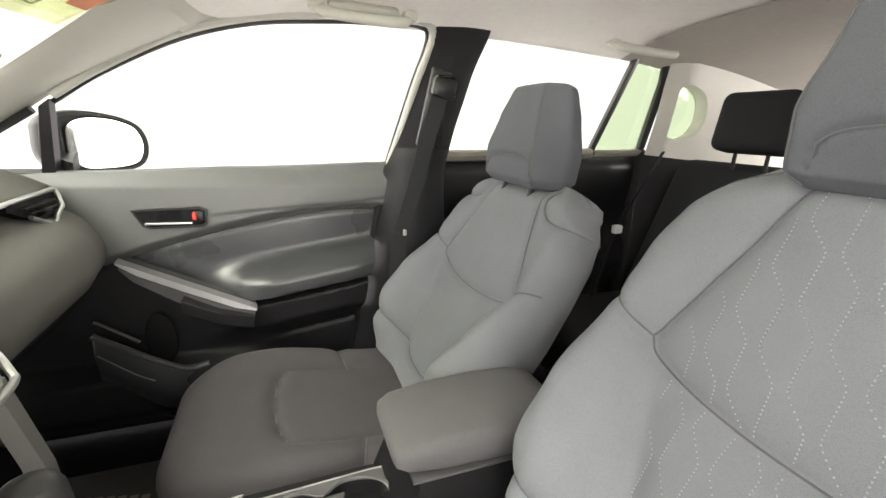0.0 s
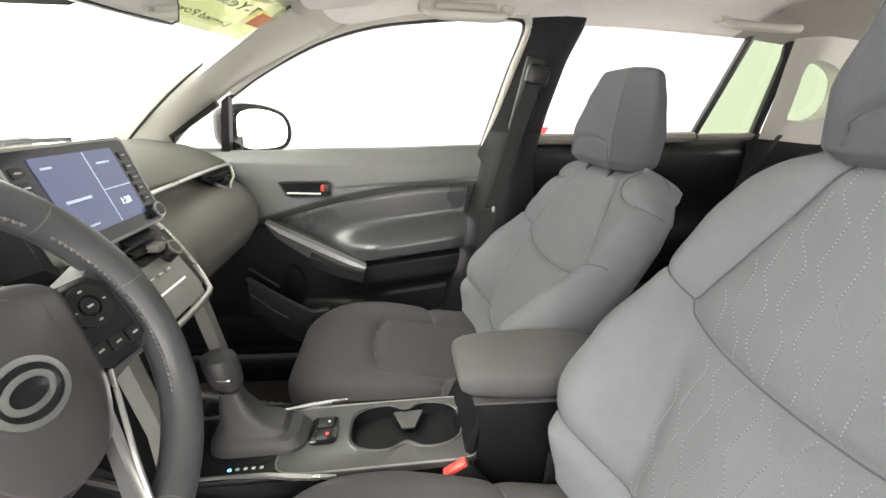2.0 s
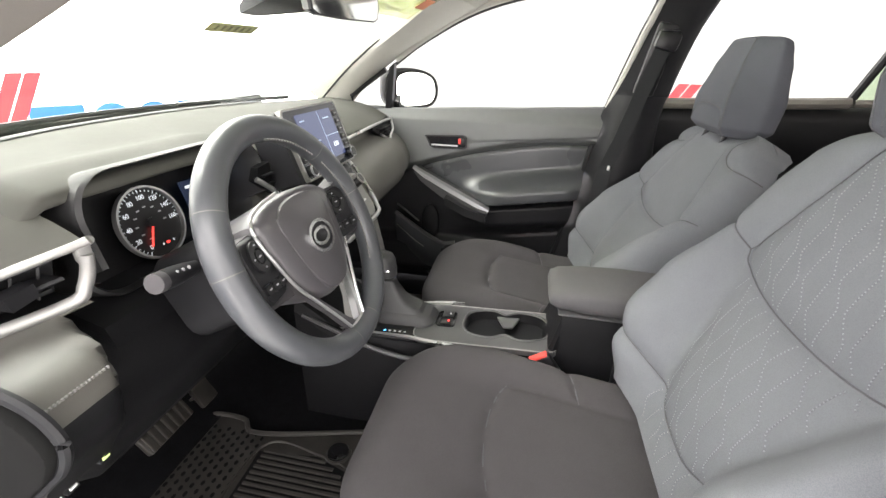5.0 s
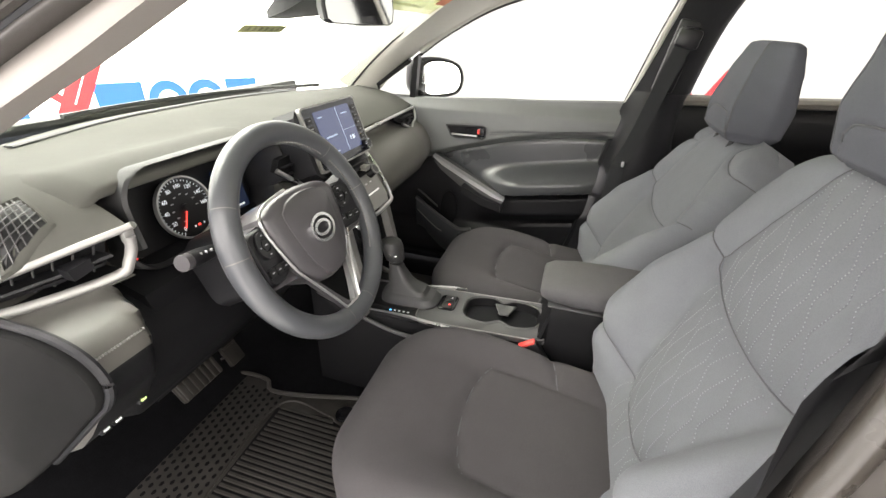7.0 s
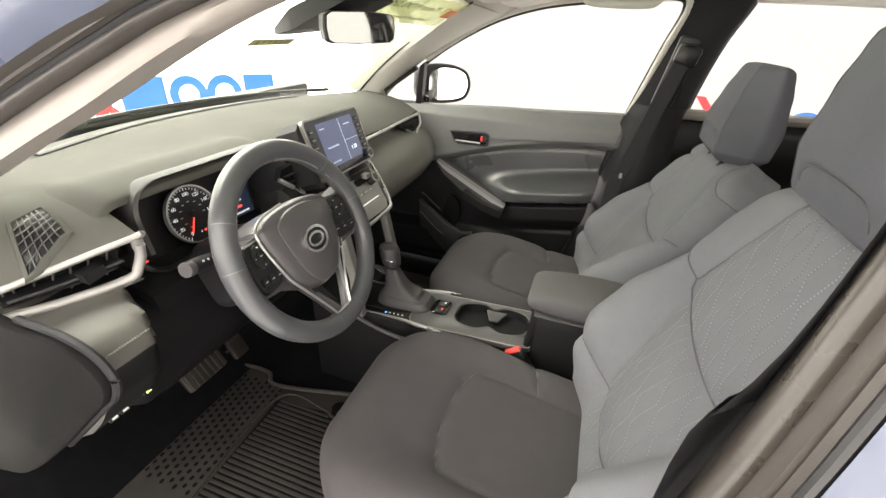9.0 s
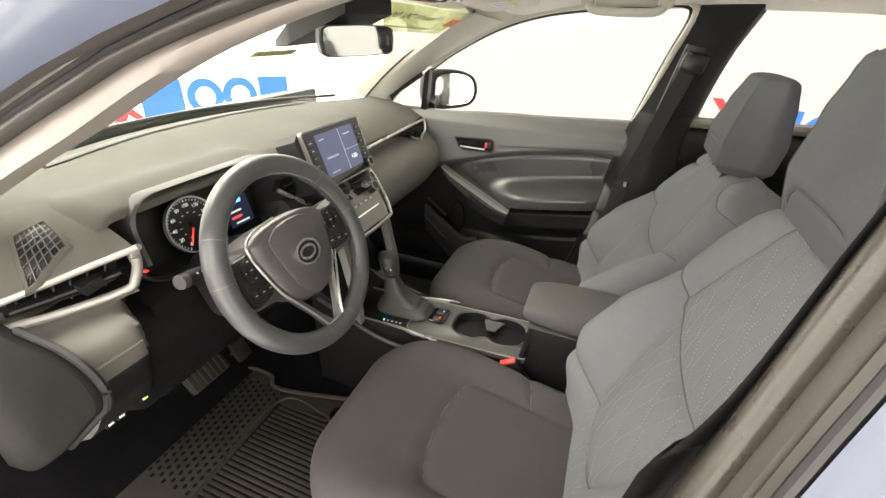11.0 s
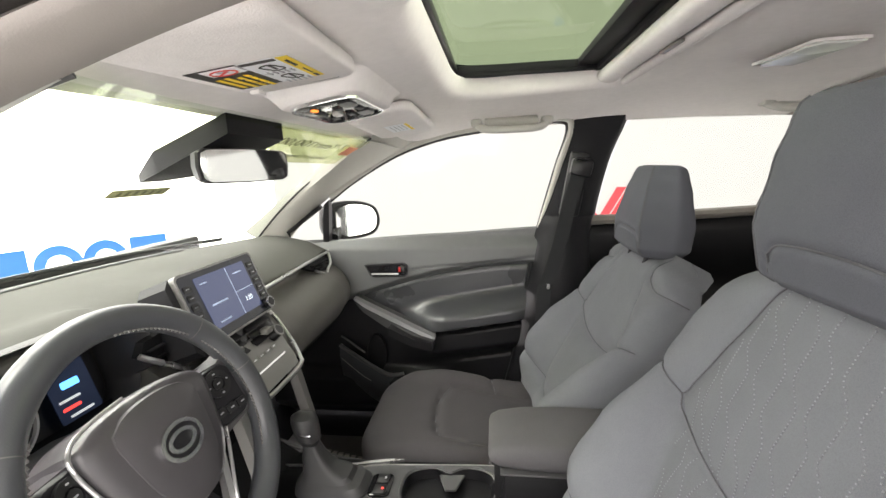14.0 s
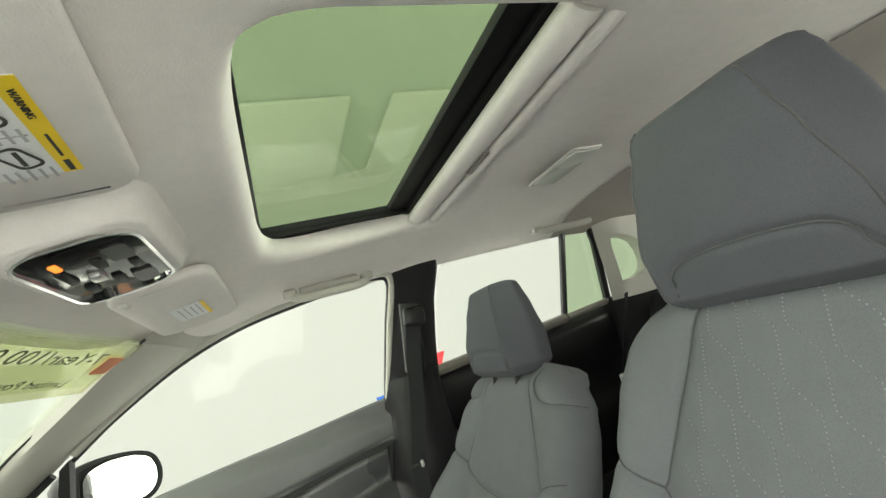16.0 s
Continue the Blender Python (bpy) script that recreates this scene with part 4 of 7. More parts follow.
part("glass_front", mesh_of(*prism(rrect(0.243, 0.143, 0.009), 0.0015, SO @ Matrix.Translation((0, 0, 0.0105)))), M_SCREEN, scr, "glossy black screen glass")
part("display", mesh_of(*prism(rrect(0.166, 0.112, 0.003), 0.001, SO @ Matrix.Translation((0.002, 0.004, 0.0122)))), M_SCR, scr, "lit blue-grey display")
M_SCRLINE = glow("screen_lines", (0.35, 0.42, 0.55), 0.5)
for x, y, w, h in ((0.018, 0.004, 0.0015, 0.11), (0.052, 0.0, 0.066, 0.0015), (-0.038, -0.004, 0.05, 0.004), (-0.045, -0.042, 0.035, 0.003), (0.05, 0.04, 0.03, 0.003), (-0.06, 0.045, 0.02, 0.003)):
    part("display_bar", mesh_of(*prism(rrect(w, h, 0.0006), 0.0006, SO @ Matrix.Translation((x, y, 0.0132)))), M_SCRLINE, scr)
text("1:20", 0.015, SO @ Matrix.Translation((0.052, -0.024, 0.0134)), glow("clock_light", (0.8, 0.9, 1.0), 0.8), scr, "clock_digits")
for i in range(5):
    for sx in (-1, 1):
        part("key", mesh_of(*prism(rrect(0.019, 0.013, 0.002), 0.002, SO @ Matrix.Translation((sx * 0.105, 0.045 - 0.019 * i, 0.012)))), M_BLACK, scr)
        part("key_mark", mesh_of(*prism(rrect(0.010, 0.0022, 0.0005), 0.0006, SO @ Matrix.Translation((sx * 0.105, 0.045 - 0.019 * i, 0.0142)))), M_LABELG, scr)
for sx in (-1, 1):
    kn = part("knob", mesh_of(*loft([[SO @ Vector((sx * 0.105 + x, -0.056 + y, z)) for x, y in ell(d_, d_, 20)] for z, d_ in ((0.012, 0.024), (0.024, 0.023), (0.026, 0.020))])), M_BLACK, scr, "black knob with silver rim")
    part("knob_rim", mesh_of(*frame_prism(ell(0.0255, 0.0255, 20), ell(0.021, 0.021, 20), 0.004, SO @ Matrix.Translation((sx * 0.105, -0.056, 0.021)))), M_SILVER, kn)

# climate panel: silver surround, slanted face, vents behind
CO = axes_at((-0.118, -0.008, 0.948), (0, 1, 0), (-0.62, 0, 0.78))
clim = part("climate_panel", mesh_of(*loft([[CO @ Vector((x * k, y * k, z)) for x, y in [(-0.145, 0.06), (0.125, 0.075), (0.14, 0.05), (0.115, -0.055), (0.10, -0.07), (-0.10, -0.07), (-0.12, -0.055), (-0.15, 0.04)]] for z, k in ((-0.12, 0.9), (0.0, 1.0), (0.006, 0.985))]), sharp=25), M_SILVERD, dash, "grey metal climate control panel")
part("face", mesh_of(*prism([(-0.115, 0.05), (0.10, 0.06), (0.105, 0.045), (0.088, -0.05), (-0.09, -0.05), (-0.12, 0.04)], 0.003, CO @ Matrix.Translation((0, 0, 0.006)))), M_SILVERD, clim)
part("silver_line", mesh_of(*prism(rrect(0.17, 0.004, 0.0015), 0.004, CO @ Matrix.Translation((0.0, -0.028, 0.008)))), M_CHROME, clim)
for i in range(6):
    part("button", mesh_of(*prism(rrect(0.022, 0.010, 0.002), 0.002, CO @ Matrix.Translation((-0.06 + 0.026 * i, 0.0, 0.009)))), M_SILVERD, clim)
    part("button_mark", mesh_of(*prism(rrect(0.010, 0.003, 0.0005), 0.0008, CO @ Matrix.Translation((-0.06 + 0.026 * i, 0.0, 0.0112)))), M_LABELW, clim)
for sx in (-0.095, 0.095):
    kn = part("knob", mesh_of(*loft([[CO @ Vector((sx + x, 0.022 + y, z)) for x, y in ell(d_, d_, 20)] for z, d_ in ((0.008, 0.034), (0.012, 0.032), (0.032, 0.028), (0.034, 0.024))])), M_BLACK, clim, "black climate knob")
    part("knob_rim", mesh_of(*frame_prism(ell(0.029, 0.029, 20), ell(0.024, 0.024, 20), 0.004, CO @ Matrix.Translation((sx, 0.022, 0.031)))), M_SILVERD, kn)
part("bezel", mesh_of(*tube(spline([CO @ Vector(p) for p in ((0.128, 0.150, -0.004), (0.146, 0.10, 0.006), (0.150, 0.05, 0.010), (0.136, -0.02, 0.010), (0.118, -0.062, 0.010), (0.098, -0.076, 0.010), (0.0, -0.079, 0.010), (-0.10, -0.076, 0.010))], 40), 0.0052, 8)), M_SILVER, clim, "satin silver surround")
cv = part("centre_vent", mesh_of(*prism([(-0.12, 0.05), (0.12, 0.05), (0.11, -0.02), (-0.11, -0.02)], 0.02, axes_at((-0.165, 0.005, 1.0), (0, 1, 0), (-0.45, 0, 0.89)))), M_BLACK, dash, "black centre air vents")
for i, yv in enumerate((-0.055, 0.06)):
    for j in range(3):
        part("slat", mesh_of(*rbox((-0.145 + 0.008 * j, yv, 1.012 - 0.016 * j), (0.02, 0.09, 0.003), 0.001, Euler((0, 0.5, 0)).to_matrix())), M_DASHD, cv)
    part("tab", mesh_of(*rbox((-0.122, yv, 0.994), (0.02, 0.026, 0.014), 0.003)), M_SILVERD, cv)
# vent left of the screen
lv = part("centre_vent", mesh_of(*prism([(-0.192, 1.042), (-0.178, 1.066), (-0.132, 1.070), (-0.098, 0.99), (-0.112, 0.985)], 0.016, axes_at((-0.228, 0, 0), (0, 1, 0), (0, 0, 1)))), M_DULL, dash, "black air vent beside the screen")
part("vent_frame", mesh_of(*tube([(-0.208, -0.196, 1.048), (-0.203, -0.188, 1.040), (-0.198, -0.15, 1.012), (-0.193, -0.112, 0.984), (-0.192, -0.100, 0.980)], 0.0055, 8)), M_SILVER, lv, "silver vent frame")
for i in range(3):
    part("slat", mesh_of(*rbox((-0.210, -0.150 + 0.008 * i, 1.048 - 0.020 * i), (0.014, 0.052 - 0.008 * i, 0.003), 0.001)), M_DASHD, lv)
part("side_bezel", mesh_of(*loft([[SO @ Vector((x, y, z)) for x, y in ((-0.142, 0.06), (-0.127, 0.075), (-0.127, -0.085), (-0.142, -0.07))] for z in (-0.06, 0.004)])), M_DASHD, scr)

def dash_z(x, y):
    """Height of the dashboard top at a place."""
    r = dash_ring(y)
    for p, q in zip(r, r[1:]):
        if p.x <= x <= q.x:
            return p.z + (q.z - p.z) * (x - p.x) / (q.x - p.x + 1e-9)
    return r[0].z


# driver side vent: a slanted opening in a satin frame, one wide vane with a tab
T = [Vector(p) for p in ((-0.206, -0.547, 1.063), (-0.234, -0.605, 1.052), (-0.260, -0.657, 1.041), (-0.288, -0.715, 1.030))]
Bt = [Vector(p) for p in ((-0.211, -0.562, 0.997), (-0.238, -0.617, 0.988), (-0.262, -0.665, 0.986), (-0.286, -0.715, 0.988))]
back = Vector((-0.045, 0, 0))
dvent = part("driver_vent", mesh_of(*loft([T, [p + back for p in T], [p + back for p in Bt], Bt], caps=False, closed=False)), M_DULL, dash, "black driver air vent")
TS, BS = spline(T, 24), spline(Bt, 24)


def brow(p, t):
    """The pad above the vent, from the dash top (t = 0) to the frame (t = 1)."""
    x = -0.40 + (p.x + 0.002 + 0.40) * t
    z0 = dash_z(-0.40, p.y) + 0.002
    return Vector((x, p.y, z0 + (p.z + 0.005 - z0) * t ** 2.2))


part("vent_brow", mesh_of(*loft([[brow(p, t) for p in TS] for t in lin(0, 1, 12)], caps=False, closed=False), sharp=70), M_DASH, dash, "soft pad above the vent")
part("vent_apron", mesh_of(*loft([[q + Vector((-0.004, 0, -0.004)) for q in BS], [q + Vector((0.012, 0, -0.006)) for q in BS]], caps=False, closed=False)), M_DASHL, dash)
part("vent_frame", mesh_of(*tube(spline([T[0] + Vector((0.004, 0.006, 0.002))] + T, 20), 0.0058, 10)), M_VENT, dvent, "satin silver vent frame")
part("vent_frame", mesh_of(*tube(spline([T[0] + Vector((0.001, -0.001, -0.014)), T[0] + Vector((-0.001, -0.003, -0.034)), Bt[0] + Vector((0.001, 0.004, 0.012)), Bt[0] + Vector((-0.003, -0.008, -0.002))] + Bt[1:], 40), 0.0082, 10)), M_VENT, dvent, "satin silver vent frame")
part("frame_cap", mesh_of(*rbox(T[0] + Vector((-0.004, 0.000, -0.014)), (0.012, 0.018, 0.022), 0.004)), M_VENT, dvent)
vane = [a.lerp(b, 0.50) for a, b in zip(spline(T, 12), spline(Bt, 12))][1:-1]
part("slat", mesh_of(*loft([[p + Vector((dx, 0, dz)) for p in vane] for dx, dz in ((-0.036, -0.001), (-0.006, 0.0), (-0.003, -0.003), (-0.006, -0.006), (-0.036, -0.006), (-0.036, -0.001))], caps=False, closed=False)), M_DASHD, dvent)
for k in (0.24, 0.78):
    low = [a.lerp(b, k) for a, b in zip(spline(T, 12), spline(Bt, 12))][1:-1]
    part("slat", mesh_of(*loft([[p + Vector((dx, 0, dz)) for p in low] for dx, dz in ((-0.042, 0.001), (-0.022, 0.002), (-0.022, -0.002), (-0.042, -0.002), (-0.042, 0.001))], caps=False, closed=False)), M_DASHD, dvent)
for i in range(7):
    a, b = spline(T, 16)[2 + 2 * i - (i > 5)], spline(Bt, 16)[2 + 2 * i - (i > 5)]
    part("fin", mesh_of(*tube([a + Vector((-0.028, 0, -0.004)), b + Vector((-0.028, 0, 0.006))], 0.0016, 6)), M_CONS, dvent)
tp = T[1].lerp(Bt[1], 0.5)
part("tab", mesh_of(*loft([[tp + Vector((dx, y, z)) for y, z in ((-0.017, 0.007), (0.015, 0.011), (0.017, -0.006), (-0.013, -0.011))] for dx in (-0.012, 0.004, 0.008)])), M_DASHD, dvent, "black vent tab")


quad = [(-0.262, -0.672), (-0.268, -0.606), (-0.322, -0.598), (-0.320, -0.640)]
mid_q = (sum(p[0] for p in quad) / 4, sum(p[1] for p in quad) / 4)


def top_z(x, y):
    p = min(TS, key=lambda q: abs(q.y - y))
    return max(dash_z(x, y), brow(p, min(1, max(0, (x + 0.40) / (p.x + 0.402)))).z)


def quad_ring(k, h):
    out = []
    for (x0, y0), (x1, y1) in zip(quad, quad[1:] + quad[:1]):
        for t in lin(0, 1, 7)[:-1]:
            x, y = mid_q[0] + (x0 + (x1 - x0) * t - mid_q[0]) * k, mid_q[1] + (y0 + (y1 - y0) * t - mid_q[1]) * k
            out.append(Vector((x, y, top_z(x, y) + h)))
    return out


dem = part("demister_vent", mesh_of(*loft([quad_ring(1.0, 0.0015), quad_ring(0.5, 0.0015), quad_ring(0.02, 0.0015)], caps=False)), M_BLACK, dash, "black side demister vent")
part("demister_frame", mesh_of(*loft([quad_ring(1.30, -0.002), quad_ring(1.24, 0.004), quad_ring(1.04, 0.005), quad_ring(0.98, 0.0)], caps=False)), M_DASH, dem, "raised grey vent surround")
for i in range(1, 6):
    t = i / 6
    for e0, e1 in ((0, 2), (1, 3)):
        a0, a1 = quad[e0], quad[(e0 + 1) % 4]
        b1, b0 = quad[e1], quad[(e1 + 1) % 4]
        p, q = (a0[0] + (a1[0] - a0[0]) * t, a0[1] + (a1[1] - a0[1]) * t), (b0[0] + (b1[0] - b0[0]) * t, b0[1] + (b1[1] - b0[1]) * t)
        part("lattice", mesh_of(*tube([(x, y, top_z(x, y) + 0.004) for x, y in ((p[0] + (q[0] - p[0]) * u, p[1] + (q[1] - p[1]) * u) for u in lin(0, 1, 5))], 0.0011, 5)), M_CONS, dem)
part("defroster_slot", mesh_of(*tube(spline([(-0.58, -0.45, 1.121), (-0.655, -0.2, 1.121), (-0.67, 0.05, 1.121), (-0.65, 0.25, 1.121), (-0.60, 0.42, 1.121)], 30), 0.010, 6, flat=0.2)), M_DASHD, dash, "dark defroster slot")

# lower dash with seam, switches, column shroud
st = []
for yy in lin(-0.708, -0.632, 20):
    q = max((p for p in dash_ring(yy) if p.x > -0.2 and p.z < 0.962), key=lambda p: p.z)
    st.append(rbox(q + Vector((0.002, 0, 0.002)), (0.003, 0.0028, 0.003), 0.0008))
part("stitching", mesh_of(*merged(*st)), M_STITCH, dash, "pale stitch row", kind="stuff")
for i, yy in enumerate((-0.69, -0.672, -0.63)):
    part("switch", mesh_of(*rbox((-0.184, yy, 0.806), (0.014, 0.016, 0.014), 0.002)), M_BLACK, dash)
    part("switch_mark", mesh_of(*rbox((-0.1765, yy, 0.806), (0.002, 0.009, 0.004), 0.0005)), M_LABELW if i < 2 else glow("green_mark", (0.7, 0.9, 0.3), 0.6), dash)
part("knee_panel", mesh_of(*loft([[(-0.30, y, 0.955), (-0.23, y, 0.93), (-0.205, y, 0.86), (-0.21, y, 0.78), (-0.30, y, 0.66), (-0.40, y, 0.66)] for y in (-0.54, -0.40, -0.2, -0.13)])), M_DULL, dash, "black knee panel")
end_o = [(-0.60, 1.03), (-0.40, 1.03), (-0.24, 1.004), (-0.153, 1.003), (-0.100, 0.986), (-0.080, 0.952), (-0.095, 0.915), (-0.13, 0.879), (-0.287, 0.72), (-0.475, 0.556), (-0.60, 0.50)]
part("end_panel", mesh_of(*prism([(p.x, p.y) for p in spline([(x, z, 0) for x, z in end_o], 40)], 0.016, axes_at((0, -0.716, 0), (1, 0, 0), (0, 0, 1)), 0.004)), M_ENDP, dash, "dull black dashboard end cover")
part("end_welt", mesh_of(*tube(spline([(x + 0.004, -0.716, z + 0.002) for x, z in end_o[2:9]], 40), 0.006, 8)), M_DASHD, dash)

# ---- steering wheel ----
WC = Vector((0.0, -0.384, 1.024))
WO = axes_at(WC, (0, 1, 0), (-0.423, 0, 0.906))     # x to the right, y up the rim, z to the driver
wheel = thing("steering_wheel", WC, "dark leather steering wheel with grey spokes", "steering wheel")


def wpt(x, y, z=0.0):
    return WO @ Vector((x, y, z))


RR = 0.170
def rim_ring(a):
    c = Vector((math.cos(a), math.sin(a), 0))
    rr_ = 0.0192
    return [WO @ (c * (RR + rr_ * math.cos(b)) + Vector((0, 0, 1.05 * rr_ * math.sin(b)))) for b in lin(0, 2 * math.pi, 19)[:-1]]


part("rim", mesh_of(*loft([rim_ring(a) for a in lin(0, 2 * math.pi, 97)], caps=False)), M_LEATHER, wheel)
for a in (148, 42, 8, 258, 172, 282):
    part("seam", mesh_of(*loft([[WO @ (Vector((math.cos(radians(a) + e), math.sin(radians(a) + e), 0)) * (RR + 0.0196 * math.cos(b)) + Vector((0, 0, 0.0205 * math.sin(b)))) for b in lin(0, 2 * math.pi, 19)[:-1]] for e in (-0.004, 0.004)], caps=False)), M_STITCH, wheel)
sts = []
for a0, a1 in ((46, 86), (-38, 36), (144, 176)):
    for a in lin(radians(a0), radians(a1), int((a1 - a0) / 2.2)):
        b = radians(160)
        c = Vector((math.cos(a), math.sin(a), 0))
        p = WO @ (c * (RR + 0.0188 * math.cos(b)) + Vector((0, 0, 0.0205 * math.sin(b))))
        sts.append(rbox(p, (0.005, 0.005, 0.0022), 0.0008, WO.to_3x3() @ Matrix.Rotation(a + 0.5, 3, "Z")))
part("stitching", mesh_of(*merged(*sts)), M_STITCH, wheel, "grey stitches inside the rim", kind="stuff")
# hub pad
hub = []
hub_o = [(-0.094, 0.058), (-0.06, 0.072), (0.0, 0.077), (0.06, 0.072), (0.094, 0.058), (0.098, 0.035), (0.080, -0.035), (0.052, -0.075), (0.022, -0.088), (-0.022, -0.088), (-0.052, -0.075), (-0.080, -0.035), (-0.098, 0.035)]
hub_s = [(p.x, p.y) for p in spline([(x, y, 0) for x, y in hub_o] + [(*hub_o[0], 0)], 53)][:-1]
part("horn_pad", mesh_of(*loft([[wpt(x * k, y * k, z) for x, y in hub_s] for z, k in ((-0.09, 0.9), (-0.020, 1.0), (-0.003, 0.985), (0.005, 0.93), (0.010, 0.80), (0.012, 0.55), (0.013, 0.2))])), M_PAD, wheel, "satin dark grey horn pad")
part("pad_panel", mesh_of(*loft([[wpt(x * k * 0.66, y * k * 0.92 - 0.002, z) for x, y in hub_s] for z, k in ((0.004, 1.0), (0.0125, 0.96), (0.0160, 0.8), (0.0178, 0.4), (0.0180, 0.1))])), M_PAD, wheel, "raised horn panel")
eb = WO @ Matrix.Translation((0.0, -0.002, 0.0176))
emb = part("badge", mesh_of(*prism(ell(0.058, 0.044, 32), 0.001, eb)), M_DASHD, wheel, "plain chrome badge")
part("badge_ring", mesh_of(*frame_prism(ell(0.064, 0.050, 40), ell(0.053, 0.040, 40), 0.005, eb)), M_BADGE, emb)
part("badge_oval", mesh_of(*frame_prism(ell(0.044, 0.028, 32), ell(0.032, 0.018, 32), 0.004, eb)), M_BADGE, emb)
# silver V of the lower spokes, grey side spokes with controls
for sx in (-1, 1):
    line = ((0.02, 0.080, 0.001), (0.065, 0.075, 0.001), (0.094, 0.063, 0.001), (0.101, 0.035, 0.002), (0.084, -0.035, 0.002), (0.062, -0.076, 0.002), (0.040, -0.115, 0.003), (0.022, -0.152, 0.005))
    part("silver_outline", mesh_of(*tube(spline([wpt(sx * x, y, z) for x, y, z in (line if sx < 0 else line[4:])], 30), 0.0024, 8)), M_SILVER, wheel, "satin silver spoke outline")
    # left inlay is silver too; its shade is put in as the pad colour
    part("spoke_inlay", mesh_of(*loft([[wpt(sx * x, y, z) for x, y, z in r_] for r_ in (((0.050, -0.074, -0.014), (0.068, -0.064, -0.014), (0.068, -0.064, -0.006), (0.050, -0.074, -0.004)), ((0.024, -0.122, -0.010), (0.042, -0.112, -0.010), (0.042, -0.112, 0.0), (0.024, -0.122, 0.002)), ((0.006, -0.152, -0.008), (0.022, -0.154, -0.008), (0.022, -0.154, 0.004), (0.006, -0.150, 0.005)))])), M_SILVER if sx > 0 else M_PAD, wheel, "satin spoke inlay, its shaded left side coloured dark")
    sp = part("side_spoke", mesh_of(*loft([[wpt(sx * x, y0, z) for y0, z in ((h1, -0.05), (h0, -0.05), (h0, zz), (h1, zz + 0.002))] for x, h1, h0, zz in ((0.07, 0.05, -0.055, -0.016), (0.10, 0.050, -0.05, -0.012), (0.135, 0.048, -0.045, -0.007))] + [[wpt(sx * 0.165, y0, z) for y0, z in ((0.066, -0.014), (-0.034, -0.014), (-0.034, 0.006), (0.066, 0.006))]])), M_PAD, wheel, "grey spoke with controls")
    PZ = -0.013
    pod = WO @ Matrix.Translation((sx * 0.115, 0.004, PZ)) @ Matrix.Rotation(sx * -0.22, 4, "Y")
    part("switch_pod", mesh_of(*loft([[pod @ Vector((x * k, y * k, z)) for x, y in rrect(0.062, 0.088, 0.016)] for z, k in ((-0.01, 1.0), (0.008, 1.0), (0.012, 0.93))])), M_DASHD, sp)
    part("round_button", mesh_of(*frame_prism(ell(0.042, 0.042), ell(0.022, 0.022), 0.004, pod @ Matrix.Translation((0, 0.018, 0.012)))), M_BLACK, sp)
    part("round_button", mesh_of(*prism(ell(0.017, 0.017), 0.004, pod @ Matrix.Translation((0, 0.018, 0.012)))), M_BLACK, sp)
    for bx, by in ((-0.019, -0.022), (0.0, -0.024), (0.019, -0.026)):
        part("rocker", mesh_of(*prism(rrect(0.017, 0.013, 0.003), 0.004, pod @ Matrix.Translation((bx, by, 0.012)))), M_BLACK, sp)
    for bx, by, bw in ((0, 0.018, 0.006), (-0.0155, 0.018, 0.003), (0.0155, 0.018, 0.003), (0, 0.0335, 0.004), (0, 0.0025, 0.004), (-0.019, -0.022, 0.006), (0.0, -0.024, 0.006), (0.019, -0.026, 0.006)):
        part("button_mark", mesh_of(*prism(rrect(bw, 0.002, 0.0006), 0.0006, pod @ Matrix.Translation((bx, by, 0.0162)))), M_LABELG, sp)
part("silver_outline", mesh_of(*tube([wpt(-0.022, -0.153, 0.003), wpt(0.022, -0.153, 0.003)], 0.0045, 8)), M_SILVER, wheel)
part("lower_spoke", mesh_of(*loft([[wpt(x, y, z) for x, y, z in ((-w, y_, -0.02), (w, y_, -0.02), (w, y_, z_), (-w, y_, z_))] for w, y_, z_ in ((0.030, -0.155, -0.004), (0.034, -0.163, 0.006), (0.036, -0.170, 0.008))])), M_DASHD, wheel)
part("column_shroud", mesh_of(*loft([[wpt(x * k, y * k - 0.01, z) for x, y in rrect(0.13, 0.12, 0.03)] for z, k in ((-0.22, 1.2), (-0.10, 1.1), (-0.06, 1.0), (-0.045, 0.8))])), M_DASHD, wheel, "dark column shroud")
for sx, yy, nm in ((-1, -0.035, "indicator_stalk"), (1, 0.035, "wiper_stalk")):
    a, b = (wpt(-0.045, 0.03, -0.15) if sx < 0 else wpt(0.07, 0.035, -0.10)), (wpt(-0.142, 0.042, -0.125) if sx < 0 else wpt(0.222, 0.036, -0.074))
    P_ = [a.lerp(b, t) for t in lin(0, 1, 9)]
    sk = part(nm, mesh_of(*tube(P_, 0.011, 12, radii=[0.008, 0.008, 0.009, 0.0105, 0.012, 0.013, 0.0138, 0.014, 0.0136])), M_DASHD, wheel, "dark column stalk")
    part("stalk_cap", mesh_of(*tube([b, b + (b - a).normalized() * 0.014], 0.0134, 12)), M_PAD, sk, "grey stalk end")
    for t in (0.55, 0.68, 0.8):
        part("stalk_mark", mesh_of(*rbox(a.lerp(b, t) + WO.to_3x3() @ Vector((0, 0.003, 0.0132)), (0.003, 0.004, 0.005), 0.001)), M_LABELG, sk)

